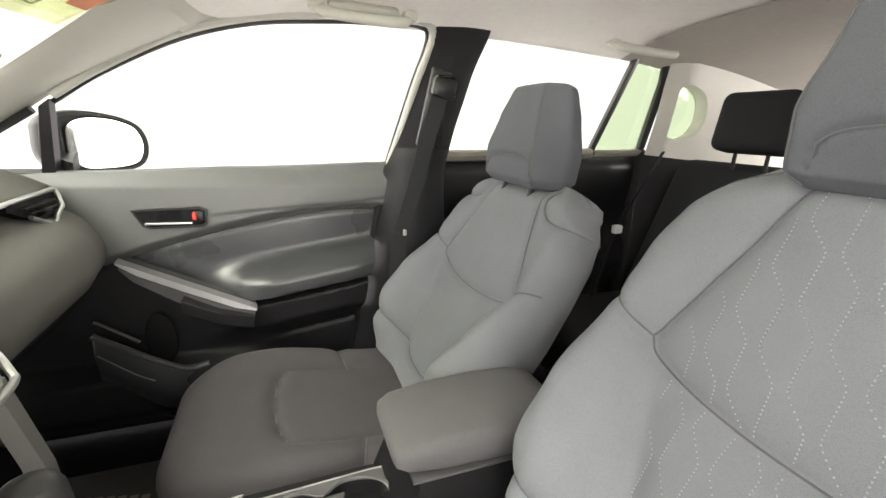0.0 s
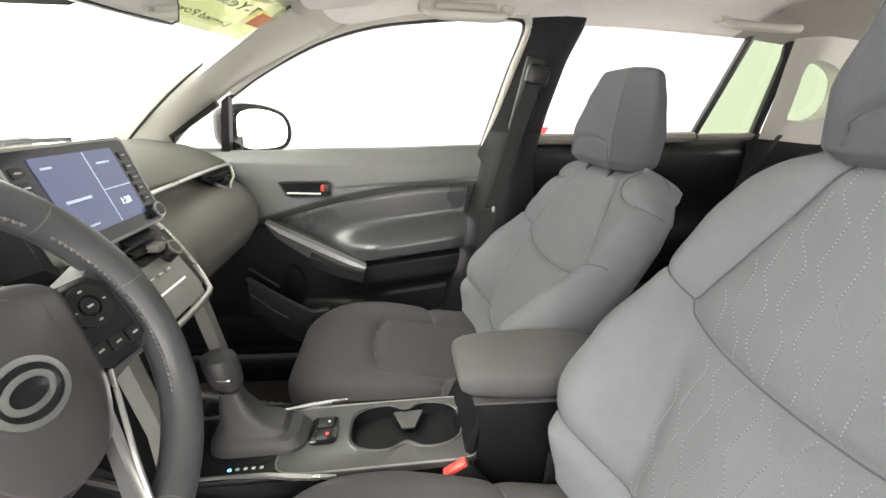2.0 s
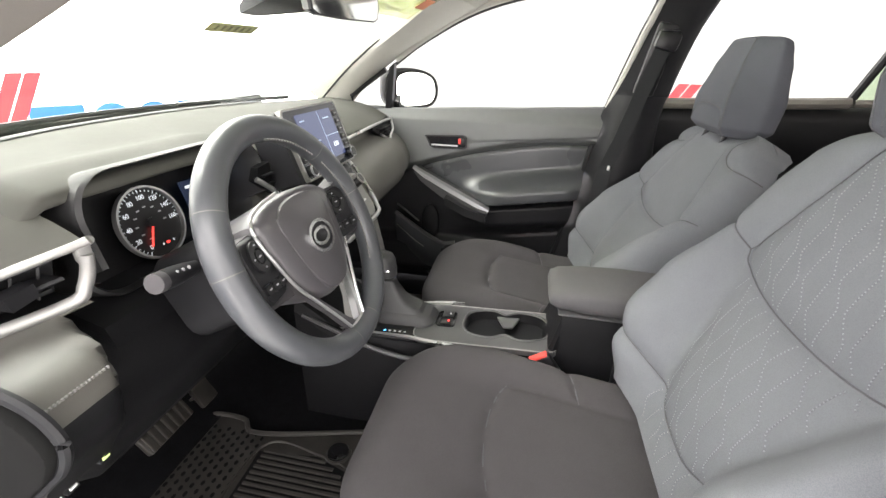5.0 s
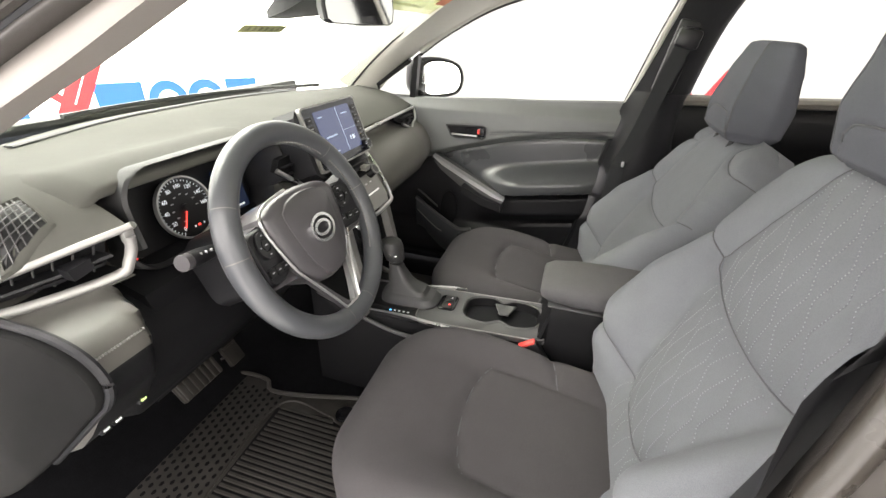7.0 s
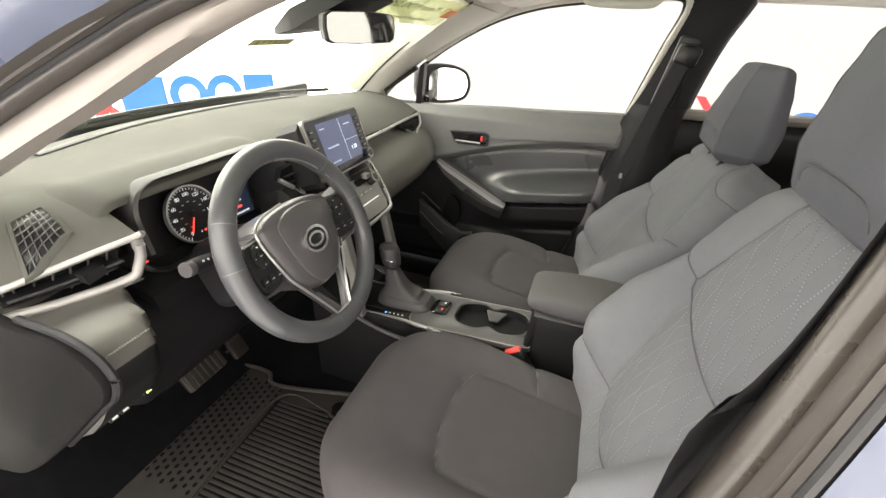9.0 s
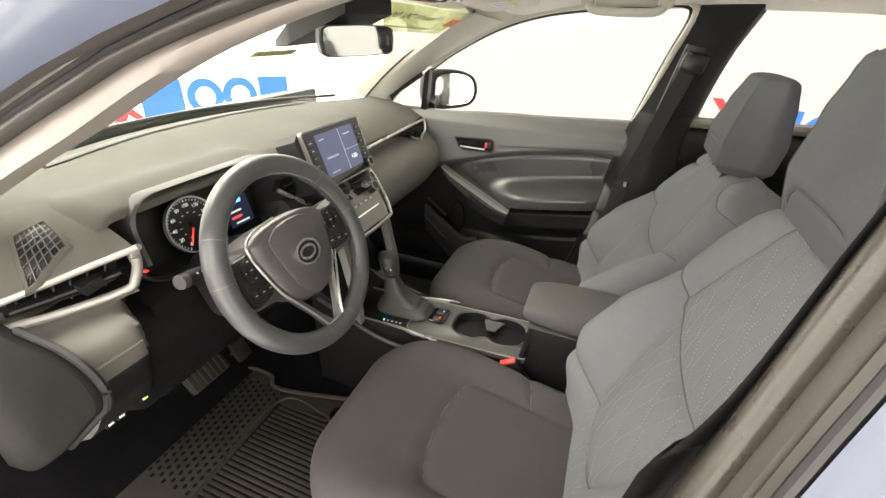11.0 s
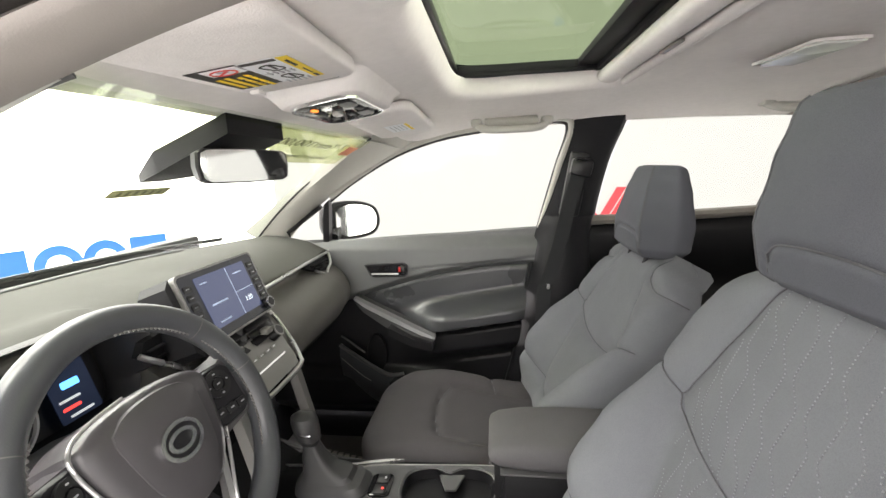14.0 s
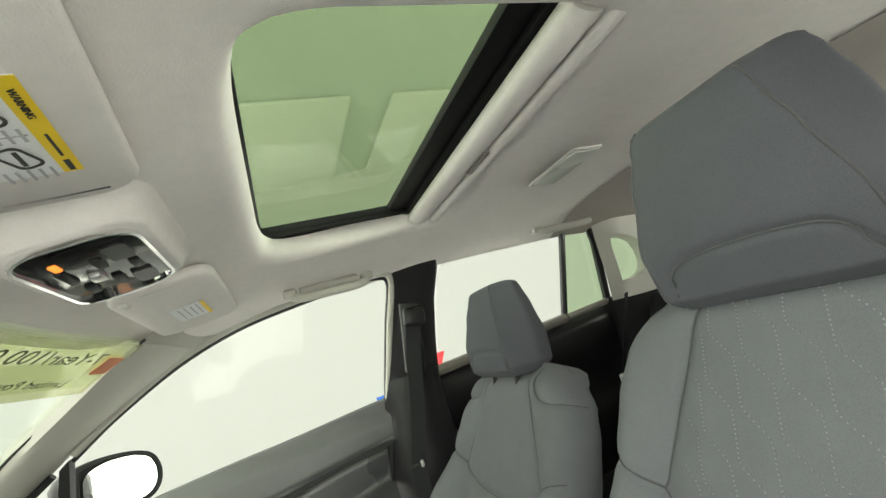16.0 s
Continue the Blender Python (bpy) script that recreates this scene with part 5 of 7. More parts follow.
# ---- front seats ----
def seat(cy, name, label, quilt, lift_, raise_head, head_x, head_tilt, head_w, front_x, cross, quality, base_x=0.560, base_z=0.674, recline=23):
    root = thing(name, (0.35, cy, 0.35), label, "car seat", "front seats")
    BL = 0.572
    base = Vector((base_x, cy, base_z))
    lean = radians(recline)
    upv = Vector((math.sin(lean), 0, math.cos(lean)))
    nrm = Vector((-math.cos(lean), 0, math.sin(lean)))
    SM = 1.055
    W = [(0, 0.215), (0.12, 0.248), (0.3, 0.274), (0.5, 0.281), (0.66, 0.277), (0.80, 0.269), (0.90, 0.252), (0.98, 0.222), (1.03, 0.185), (1.055, 0.15)]
    # seams in (lateral, height) on the front, for one side
    seam_up = [(0.188, 0.605), (0.172, 0.67), (0.150, 0.76), (0.122, 0.88), (0.090, 1.045)]
    seam_dn = [(0.184, 0.61), (0.172, 0.570), (0.150, 0.45), (0.122, 0.30), (0.105, 0.15)]     # soft fold, no thread
    seam_v = [(0.188, 0.605), (0.170, 0.568), (0.12, 0.543), (0.06, 0.530), (0.0, 0.527)]
    seam_out = [(0.188, 0.605), (0.215, 0.622), (0.262, 0.655)]
    seam_low = [(0.0, 0.10), (0.05, 0.105), (0.105, 0.14), (0.17, 0.165), (0.25, 0.17)]
    seam_ear = [(0.13, 1.035), (0.19, 0.985), (0.24, 0.925)] if quilt else [(0.115, 1.04), (0.130, 0.95), (0.155, 0.905), (0.20, 0.89), (0.25, 0.90)]
    seams = [seam_up, seam_v, seam_out, seam_low, seam_ear]

    def prof(a, s):
        """Forward bulge of the front face."""
        e = abs(a)
        bol = table(s, [(0, 0.035), (0.12, 0.075), (0.25, 0.088), (0.42, 0.072), (0.60, 0.035), (0.75, 0.022), (0.9, 0.015), (1, 0.01)])
        edge = table(s, [(0, 0.11), (0.2, 0.115), (0.45, 0.15), (0.66, 0.165), (0.8, 0.13), (1, 0.09)])
        f = bol * sm(e, edge - 0.03, edge + 0.085)
        f += 0.022 * math.exp(-((s - 0.30) / 0.2) ** 2) * math.exp(-(a / 0.12) ** 2)
        f += 0.014 * sm(s, 0.52, 0.70) * (1 - sm(e, 0.10, 0.19))
        dmin = min(seg_dist((e, s * BL), [(x, y * BL) for x, y in q]) for q in seams)
        f -= 0.006 * math.exp(-(dmin / 0.006) ** 2) + 0.006 * math.exp(-(dmin / 0.022) ** 2)
        df = seg_dist((e, s * BL), [(x, y * BL) for x, y in seam_dn])
        f -= 0.010 * math.exp(-(df / 0.022) ** 2)
        return f

    def back_pt(u, s, lift=0.0):
        w = table(s, W)
        e = max(0.0, (abs(u) - 0.80) / 0.20)
        a = w * math.copysign(abs(u) if e == 0 else 0.80 + 0.20 * math.sin(e * math.pi / 2), u)
        f = prof(a, s) - 0.075 * (1 - math.cos(e * math.pi / 2)) - 0.035 * sm(s, 0.92, SM) ** 2 + lift
        return base + upv * (s * BL) + Vector((0, a, 0)) + nrm * f

    def shell_pt(u, s):
        w = table(s, W)
        return base + upv * (s * BL) + Vector((0, w * 0.985 * u, 0)) - nrm * (0.072 - 0.022 * sm(s, 0.9, SM) ** 2 + 0.048 * (1 - u * u) * (1 - sm(s, 0.85, SM)))

    nu, nv = (121, 111) if quality else (81, 77)
    us = lin(-1, 1, nu)
    ss = lin(0, SM, nv)
    rings = [[back_pt(u, s) for u in us] + [shell_pt(u, s) for u in lin(1, -1, 21)] for s in ss]
    bk = part("backrest", mesh_of(*loft(rings), sharp=80), M_CLOTH, root)
    for q in seams:
        for sg in (1, -1):
            if q is seam_v and sg < 0:
                continue
            line = [(x * 1, y) for x, y in q]
            if q is seam_v:
                line = line + [(-x, y) for x, y in line[-2::-1]]
            sp = spline([(x * (1 if q is seam_v else sg), y, 0) for x, y in line], 40)
            pts = []
            for p in sp:
                w = table(p.y, W)
                r = min(1, max(-1, p.x / w))
                u = r if abs(r) < 0.8 else math.copysign(0.8 + 0.2 * math.asin(min(1, (abs(r) - 0.8) / 0.2)) / (math.pi / 2), r)
                pts.append(back_pt(u, p.y, 0.0012))
            part("seam", mesh_of(*tube(pts, 0.0012, 6)), M_SEAM, bk)
    if quilt:
        dots = []
        for col in range(-16, 16):
            for k in range(0, 124):
                s = 0.03 + 0.99 * k / 124
                run = (1 - s) * BL / 0.081 + col / 3 + 6
                fr = run - int(run)
                a = 0.037 * col + 0.156 - 0.026 * (int(run) + 0.6 * sm(fr, 0.50, 1.0) + 0.4 * min(1, max(0, (fr - 0.58) / 0.34)))
                if abs(a) > table(s, [(0, 0.105), (0.2, 0.105), (0.45, 0.135), (0.62, 0.155), (0.7, 0.142), (0.82, 0.115), (0.9, 0.10), (1.02, 0.08)]):
                    continue
                if seg_dist((abs(a), s * BL), [(x, y * BL) for x, y in seam_v]) < 0.006:
                    continue
                w = table(s, W)
                p = back_pt(a / w, s, 0.0004)
                dots.append(rbox(p, (0.0010, 0.0013, 0.0016), 0))
        part("stitch_pattern", mesh_of(*merged(*dots), smooth=False), M_DOT, bk, "pale dotted wave stitching", kind="stuff")

    # cushion
    CW = [(0, 0.235), (0.2, 0.255), (0.6, 0.255), (1.0, 0.235)]
    X0, X1 = front_x, 0.60
    cs = cross
    c_arc = [(0.0, cs - 0.012), (0.06, cs - 0.006), (0.11, cs + 0.006), (0.135, cs + 0.02)]     # cross seam, (lateral, x from front)
    c_side = [(0.135, cs + 0.02), (0.140, cs + 0.10), (0.135, cs + 0.18), (0.125, 0.50)]
    c_out = [(0.137, cs + 0.17), (0.20, cs + 0.155), (0.255, cs + 0.14)]
    c_nose = [(0.135, cs + 0.02), (0.19, cs - 0.03), (0.245, cs - 0.055)]
    spine = spline([(X0 + 0.035, 0, 0.45), (X0 + 0.012, 0, 0.53), (X0, 0, 0.585), (X0 + 0.020, 0, 0.622), (X0 + 0.075, 0, 0.643), (X0 + 0.17, 0, 0.637), (X0 + 0.30, 0, 0.614), (X0 + 0.42, 0, 0.596), (X1, 0, 0.585)], 201)

    def cush_pt(u, t, lift=0.0):
        """t: 0 at the front lower lip, over the nose, to 1 at the back."""
        w = table(min(1, max(0, (t - 0.12) / 0.88)), CW)
        e = max(0.0, (abs(u) - 0.76) / 0.24)
        a = w * math.copysign(abs(u) if e == 0 else 0.76 + 0.24 * math.sin(e * math.pi / 2), u)
        drop = 0.075 * (1 - math.cos(e * math.pi / 2))
        k = t * 200
        i = min(199, int(k))
        p = spine[i].lerp(spine[i + 1], k - i)
        d = p.x - X0
        z = p.z + 0.024 * sm(abs(a), 0.10, 0.20) * sm(d, 0.04, 0.30)
        q = min(seg_dist((abs(a), d), l) for l in (c_arc, c_side, c_out))
        on = sm(p.z, 0.57, 0.61) * sm(t, 0.2, 0.3)
        z -= on * (0.007 * math.exp(-(q / 0.006) ** 2) + 0.006 * math.exp(-(q / 0.02) ** 2))
        round_ = 0.10 * max(0.0, (abs(a) - 0.10) / 0.155) ** 2 * (1 - sm(d, 0.0, 0.30))
        return Vector((p.x + round_, cy + a, z + 1.15 * lift_ * sm(p.z, 0.45, 0.56) - drop * sm(p.z, 0.45, 0.60) + lift))

    nu, nt = (91, 111) if quality else (71, 81)
    rings = [[cush_pt(u, t) for u in lin(-1, 1, nu)] + [Vector((cush_pt(1, t).x, cy + y_, 0.43)) for y_ in lin(0.225, -0.225, 9)] for t in lin(0, 1, nt)]
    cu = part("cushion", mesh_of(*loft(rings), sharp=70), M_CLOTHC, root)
    for l in (c_arc, c_out):
        for sg in (1, -1):
            pts = []
            for p in spline([(x, y, 0) for x, y in l], 24):
                k = next((i for i in range(60, 200) if spine[i + 1].x - X0 >= p.y), 199)
                t = (k + min(1, max(0, (p.y + X0 - spine[k].x) / (spine[k + 1].x - spine[k].x)))) / 200
                w = table(min(1, max(0, (t - 0.12) / 0.88)), CW)
                r = p.x / w
                u = r if r < 0.76 else 0.76 + 0.24 * math.asin(min(1, (r - 0.76) / 0.24)) / (math.pi / 2)
                pts.append(cush_pt(sg * u, t, 0.001))
            part("seam", mesh_of(*tube(pts, 0.0016, 6)), M_SEAM, cu)
    part("base_cover", mesh_of(*rbox((0.36, cy, 0.415), (0.46, 0.44, 0.10), 0.03)), M_DASHD, root, "dark plastic seat base")
    for sg in (1, -1):
        part("rail", mesh_of(*rbox((0.34, cy + sg * 0.19, 0.365), (0.56, 0.04, 0.045), 0.006)), M_BLACK, root)
    part("recliner_cover", mesh_of(*rbox((0.625, cy + (0.252 if cy < 0 else -0.252), 0.60), (0.16, 0.02, 0.14), 0.012)), M_DASHD, root)

    # headrest
    hb = base + upv * (BL - 0.016 + raise_head) + Vector((head_x, 0, 0))
    hu = Vector((math.sin(radians(head_tilt)), 0, math.cos(radians(head_tilt))))
    hn = Vector((-math.cos(radians(head_tilt)), 0, math.sin(radians(head_tilt))))
    HH = 0.225
    arc = lambda a: 0.30 - 0.05 * (abs(a) / 0.10) ** 2 - 0.16 * (abs(a) / 0.10) ** 10

    def head_ring(s):
        """A six-sided section with soft corners: a narrow front, wide flanks, a flat back."""
        w = head_w * table(s, [(0, 0.112), (0.10, 0.124), (0.35, 0.124), (0.65, 0.114), (0.88, 0.104), (0.96, 0.098), (0.985, 0.092), (1.0, 0.080)])
        wf = head_w * table(s, [(0, 0.100), (0.10, 0.112), (0.35, 0.108), (0.65, 0.088), (0.88, 0.070), (0.96, 0.064), (0.985, 0.058), (1.0, 0.050)])
        d = table(s, [(0, 0.048), (0.08, 0.064), (0.35, 0.068), (0.7, 0.054), (0.9, 0.042), (0.96, 0.037), (0.985, 0.031), (1, 0.022)])
        hexa = [(wf, d), (w, -0.30 * d), (0.86 * w, -d), (-0.86 * w, -d), (-w, -0.30 * d), (-wf, d)]
        pts = []
        for k in range(6):
            (x0, y0), (x1, y1) = hexa[k], hexa[(k + 1) % 6]
            n = (18, 8, 24, 8, 18, 44)[k]
            pts += [(x0 + (x1 - x0) * i / n, y0 + (y1 - y0) * i / n) for i in range(n)]
        for _ in range(4):
            pts = [((pts[i - 1][0] + 2 * p[0] + pts[(i + 1) % 120][0]) / 4, (pts[i - 1][1] + 2 * p[1] + pts[(i + 1) % 120][1]) / 4) for i, p in enumerate(pts)]
        out = []
        for i, (x, f) in enumerate(pts):
            if i > 74 or i == 0:
                dd = abs(s - arc(x)) * HH
                f += 0.006 * math.exp(-(x / (wf + 1e-6)) ** 2 * 2) * math.sin(math.pi * min(1, s * 1.1))
                f -= 0.0045 * math.exp(-(dd / 0.005) ** 2) * (1 if abs(x) < 0.101 else 0)
            out.append(hb + hu * (s * HH) + Vector((0, x, 0)) + hn * (f - 0.012))
        return out

    hd = part("headrest", mesh_of(*loft([head_ring(s) for s in [0, 0.015, 0.03] + lin(0.05, 0.9, 60) + [0.92, 0.94, 0.96, 0.975, 0.99, 1.0]]), sharp=75), M_CLOTHH, root)

    def on_head(a, s):
        return min(head_ring(s)[76:], key=lambda p: abs((p - hb).y - a)) + hn * 0.001

    part("seam", mesh_of(*tube([on_head(a, arc(a)) for a in lin(-0.0995, 0.0995, 41)], 0.0015, 6)), M_SEAM, hd)
    for i in (0, 76):
        part("seam", mesh_of(*tube([head_ring(s)[i] + hn * 0.0006 for s in lin(0.02, 0.985, 40)], 0.0016, 6)), M_SEAM, hd)
    for sg in (1, -1):
        part("post", mesh_of(*tube([hb + Vector((0, sg * 0.06, 0)) - upv * 0.05, hb + Vector((0, sg * 0.06, 0)) + hu * 0.06], 0.006, 8)), M_DASHD, hd)
    return root


seat(-0.36, "front_seat", "grey cloth driver seat with pale dotted stitching", True, 0.035, 0.012, 0.018, -9, 1.08, 0.060, 0.235, True)
seat(0.35, "front_seat", "plain grey cloth passenger seat, empty", False, 0.0, 0.022, -0.002, 4, 0.96, 0.022, 0.215, True, 0.522, 0.612, 30)

# ---- centre console ----
con = thing("centre_console", (0.2, 0, 0.35), "dark grey centre console with gear lever", "console")
part("body", mesh_of(*loft([[(x, -w, 0.36), (x, -w, z - 0.03), (x, -w + 0.012, z), (x, w - 0.012, z), (x, w, z - 0.03), (x, w, 0.36)] for x, z, w in ((-0.22, 0.72, 0.115), (-0.10, 0.64, 0.118), (0.02, 0.632, 0.112), (0.15, 0.634, 0.108), (0.395, 0.642, 0.105), (0.41, 0.69, 0.100), (0.425, 0.752, 0.090), (0.70, 0.752, 0.085), (0.72, 0.70, 0.09))]), sharp=25), M_DULL, con)
CT = axes_at((0.0, -0.022, 0.632), (1, 0, 0.045), (0, 1, 0))
CXC, CHX, CHY = 0.302, 0.100, 0.056


def cup_ring(grow, z):
    out = []
    for i in range(64):
        a = 2 * math.pi * i / 64
        c, s_ = math.cos(a), math.sin(a)
        k = (abs(c) ** 3.2 + abs(s_) ** 3.2) ** (-1 / 3.2)
        waist = 1 - 0.30 * math.exp(-(c * k / 0.20) ** 2) * (1 if grow < 0.02 else 0)
        out.append(CT @ Vector((CXC + (CHX + grow) * c * k, 0.010 + (CHY + grow) * s_ * k * waist, z)))
    return out


def panel_ring(z, grow=0.0):
    out = []
    for i in range(64):
        a = 2 * math.pi * i / 64
        c, s_ = math.cos(a), math.sin(a)
        k = (abs(c) ** 9 + abs(s_) ** 9) ** (-1 / 9)
        x = CXC + (0.125 if c > 0 else 0.225) * c * k
        out.append(CT @ Vector((x + grow * c, (0.083 + grow) * s_ * k, z)))
    return out


part("top_panel", mesh_of(*loft([panel_ring(0.0), panel_ring(0.012), panel_ring(0.015, -0.003), cup_ring(0.012, 0.015), cup_ring(0.006, 0.018), cup_ring(0.002, 0.016)], caps=False), sharp=35), M_CONS, con, "grey textured top panel")
part("cup_well", mesh_of(*loft([cup_ring(0.002, 0.016), cup_ring(0.0, 0.0), cup_ring(-0.012, -0.065)] + [[CT @ Vector((CXC, 0, -0.066))] * 64], caps=False), sharp=50), M_BLACK, con, "dark double cup holder")
part("cup_rim", mesh_of(*tube(cup_ring(0.006, 0.018), 0.0022, 6, closed=True)), M_CONS, con)
part("panel_edge", mesh_of(*tube([p for p in panel_ring(0.0145, -0.001)], 0.0016, 6, closed=True)), M_SILVERD, con, "thin bright panel edge")
part("cup_divider", mesh_of(*prism([(-0.03, 0.012), (0.03, 0.012), (0.012, -0.035), (-0.012, -0.035)], 0.006, CT @ Matrix.Translation((CXC + 0.005, 0.042, 0.006)), 0.002)), M_CONS, con, "grey cup divider")
part("gear_surround", mesh_of(*prism([(-0.15, -0.080), (0.085, -0.083), (0.10, 0.0), (0.085, 0.083), (-0.15, 0.080)], 0.012, CT @ Matrix.Translation((0, 0, 0.002)), 0.003)), M_BLACK, con, "black gear surround")
part("gear_gate", mesh_of(*prism(rrect(0.20, 0.10, 0.02), 0.004, CT @ Matrix.Translation((-0.02, 0.0, 0.014)), 0.001)), M_BLACK, con)
for sg in (1, -1):
    part("silver_trim", mesh_of(*loft([[CT @ Vector((x, sg * y, 0.013 + h)) for y, h in ((y0, 0.0), (y0 + w, 0.0), (y0 + w, 0.006), (y0, 0.006))] for x, y0, w in ((-0.15, 0.072, 0.003), (0.0, 0.074, 0.003), (0.07, 0.076, 0.006), (0.11, 0.083, 0.009), (0.15, 0.089, 0.008), (0.185, 0.094, 0.003))])), M_SILVER, con, "satin silver trim line")
    part("side_rib", mesh_of(*tube(spline([(-0.2, sg * 0.112, 0.68), (0.0, sg * 0.123, 0.615), (0.15, sg * 0.124, 0.600)], 16), 0.006, 6)), M_CONS, con)
    part("strut", mesh_of(*loft([[(-0.112, sg * 0.125, 0.90), (-0.086, sg * 0.125, 0.89), (-0.086, sg * 0.100, 0.89), (-0.112, sg * 0.100, 0.90)], [(-0.082, sg * 0.124, 0.76), (-0.055, sg * 0.124, 0.75), (-0.055, sg * 0.102, 0.75), (-0.082, sg * 0.102, 0.76)], [(-0.078, sg * 0.124, 0.66), (-0.048, sg * 0.124, 0.64), (-0.048, sg * 0.102, 0.64), (-0.078, sg * 0.102, 0.66)]])), M_SILVERD, con, "grey metal side strut")
GY = -0.004
part("gear_boot", mesh_of(*loft([[(cx + w * x - 0.01, GY - 0.006 + w2 * y * 0.92, z - 0.004) for x, y in rrect(2, 2, 0.55, 6)] for z, w, w2, cx in ((0.640, 0.084, 0.056, 0.050), (0.662, 0.082, 0.054, 0.050), (0.676, 0.074, 0.047, 0.044), (0.682, 0.062, 0.040, 0.038), (0.692, 0.055, 0.036, 0.036), (0.700, 0.040, 0.031, 0.026), (0.716, 0.030, 0.027, 0.016), (0.728, 0.027, 0.024, 0.012), (0.742, 0.021, 0.020, 0.008), (0.760, 0.017, 0.018, 0.004))]), sharp=25), M_BOOT, con, "dark creased leather gear boot")
part("gear_knob", mesh_of(*loft([[(-0.008 - (z - 0.75) * 0.18 + w * x, GY + w2 * y, z - 0.006) for x, y in ell(2, 2, 20)] for z, w, w2 in ((0.745, 0.014, 0.014), (0.765, 0.017, 0.017), (0.770, 0.026, 0.024), (0.79, 0.029, 0.027), (0.812, 0.030, 0.028), (0.824, 0.027, 0.025), (0.830, 0.017, 0.015), (0.831, 0.002, 0.002))])), M_BOOT, con, "dark gear knob")
part("knob_button", mesh_of(*rbox((-0.008, GY - 0.026, 0.786), (0.024, 0.006, 0.006), 0.002)), M_CHROME, con)
for i in range(5):
    part("gear_mark", mesh_of(*prism(rrect(0.006, 0.005, 0.001), 0.001, CT @ Matrix.Translation((0.005 + 0.013 * i, -0.060, 0.0145)))), M_BLUEGLOW if i == 0 else M_LABELW, con)
sw = part("brake_switch", mesh_of(*prism(rrect(0.050, 0.068, 0.012), 0.005, CT @ Matrix.Translation((0.150, 0.012, 0.0145)), 0.0015)), M_GLOSS, con, "black parking brake switch")
for ky, km in ((-0.004, M_REDGLOW), (0.028, M_LABELW)):
    part("switch_key", mesh_of(*prism(rrect(0.028, 0.028, 0.003), 0.005, CT @ Matrix.Translation((0.152, ky, 0.018)), 0.001)), M_BLACK, sw)
    part("switch_mark", mesh_of(*prism(rrect(0.005, 0.006, 0.002), 0.001, CT @ Matrix.Translation((0.158, ky, 0.0232)))), km, sw)
arm = part("armrest", mesh_of(*loft([[(x, w * yy, z0 + (z1 - z0) * zz) for yy, zz in ((-0.86, 0.0), (-1, 0.25), (-1, 0.7), (-0.93, 0.9), (-0.78, 1.0), (0, 1.02), (0.78, 1.0), (0.93, 0.9), (1, 0.7), (1, 0.25), (0.86, 0.0))] for x, w, z0, z1 in ((0.392, 0.055, 0.775, 0.790), (0.396, 0.068, 0.768, 0.798), (0.414, 0.076, 0.762, 0.806), (0.47, 0.082, 0.759, 0.813), (0.56, 0.084, 0.757, 0.816), (0.64, 0.083, 0.757, 0.814), (0.68, 0.078, 0.76, 0.802), (0.69, 0.066, 0.766, 0.788))]), sharp=50), M_CLOTHD, con, "grey cloth armrest lid")
part("armrest_rim", mesh_of(*rbox((0.55, 0, 0.754), (0.27, 0.160, 0.004), 0.0015)), M_CONS, arm)
# buckles
for yb, xb, zb in ((-0.118, 0.405, 0.625), (0.118, 0.43, 0.575)):
    bk_ = thing("belt_buckle", (xb, yb, 0.6), "black belt buckle with a red button", "seat belt buckle", "belt buckles")
    tr = Euler((0, radians(-35), 0)).to_matrix()
    part("case", mesh_of(*rbox((xb, yb, zb), (0.055, 0.022, 0.085), 0.006, tr)), M_BLACK, bk_)
    part("button", mesh_of(*rbox(Vector((xb, yb, zb)) + tr @ Vector((0, 0, 0.040)), (0.045, 0.018, 0.014), 0.003, tr)), M_RED, bk_, "red release button")

# ---- rear bench ----
rb = thing("rear_bench", (1.3, 0, 0.35), "black cloth rear bench seat", "car seat")
part("cushion", mesh_of(*rbox((1.28, 0, 0.58), (0.52, 1.30, 0.20), 0.06, None, 4)), M_BLACKCLOTH, rb)
part("backrest", mesh_of(*rbox((1.60, 0, 0.88), (0.14, 1.30, 0.60), 0.06, Euler((0, radians(20), 0)).to_matrix(), 4)), M_BLACKCLOTH, rb)
for y in (-0.37, 0.0, 0.37):
    part("headrest", mesh_of(*rbox((1.62, y, 1.292), (0.10, 0.225, 0.18), 0.03, Euler((0, radians(8), 0)).to_matrix(), 4)), M_BLACKCLOTH, rb)
    for sg in (-0.05, 0.05):
        part("post", mesh_of(*tube([(1.62, y + sg, 1.15), (1.622, y + sg, 1.24)], 0.006, 8)), M_DASHD, rb)
rbelt = thing("seat_belt", (1.45, 0.60, 0.9), "dark rear seat belt with a pale clip", "seat belt")
part("webbing", mesh_of(*loft([[p + Vector((-0.02, -0.012, 0)), p + Vector((0.02, 0.012, 0)), p + Vector((0.02, 0.014, 0.002)), p + Vector((-0.02, -0.010, 0.002))] for p in spline([(1.50, 0.585, 1.19), (1.43, 0.59, 1.06), (1.345, 0.59, 0.90), (1.29, 0.59, 0.65)], 20)])), M_BLACKCLOTH, rbelt)
part("clip", mesh_of(*rbox((1.342, 0.575, 0.927), (0.035, 0.02, 0.03), 0.006)), M_LABELW, rbelt, "pale belt clip")

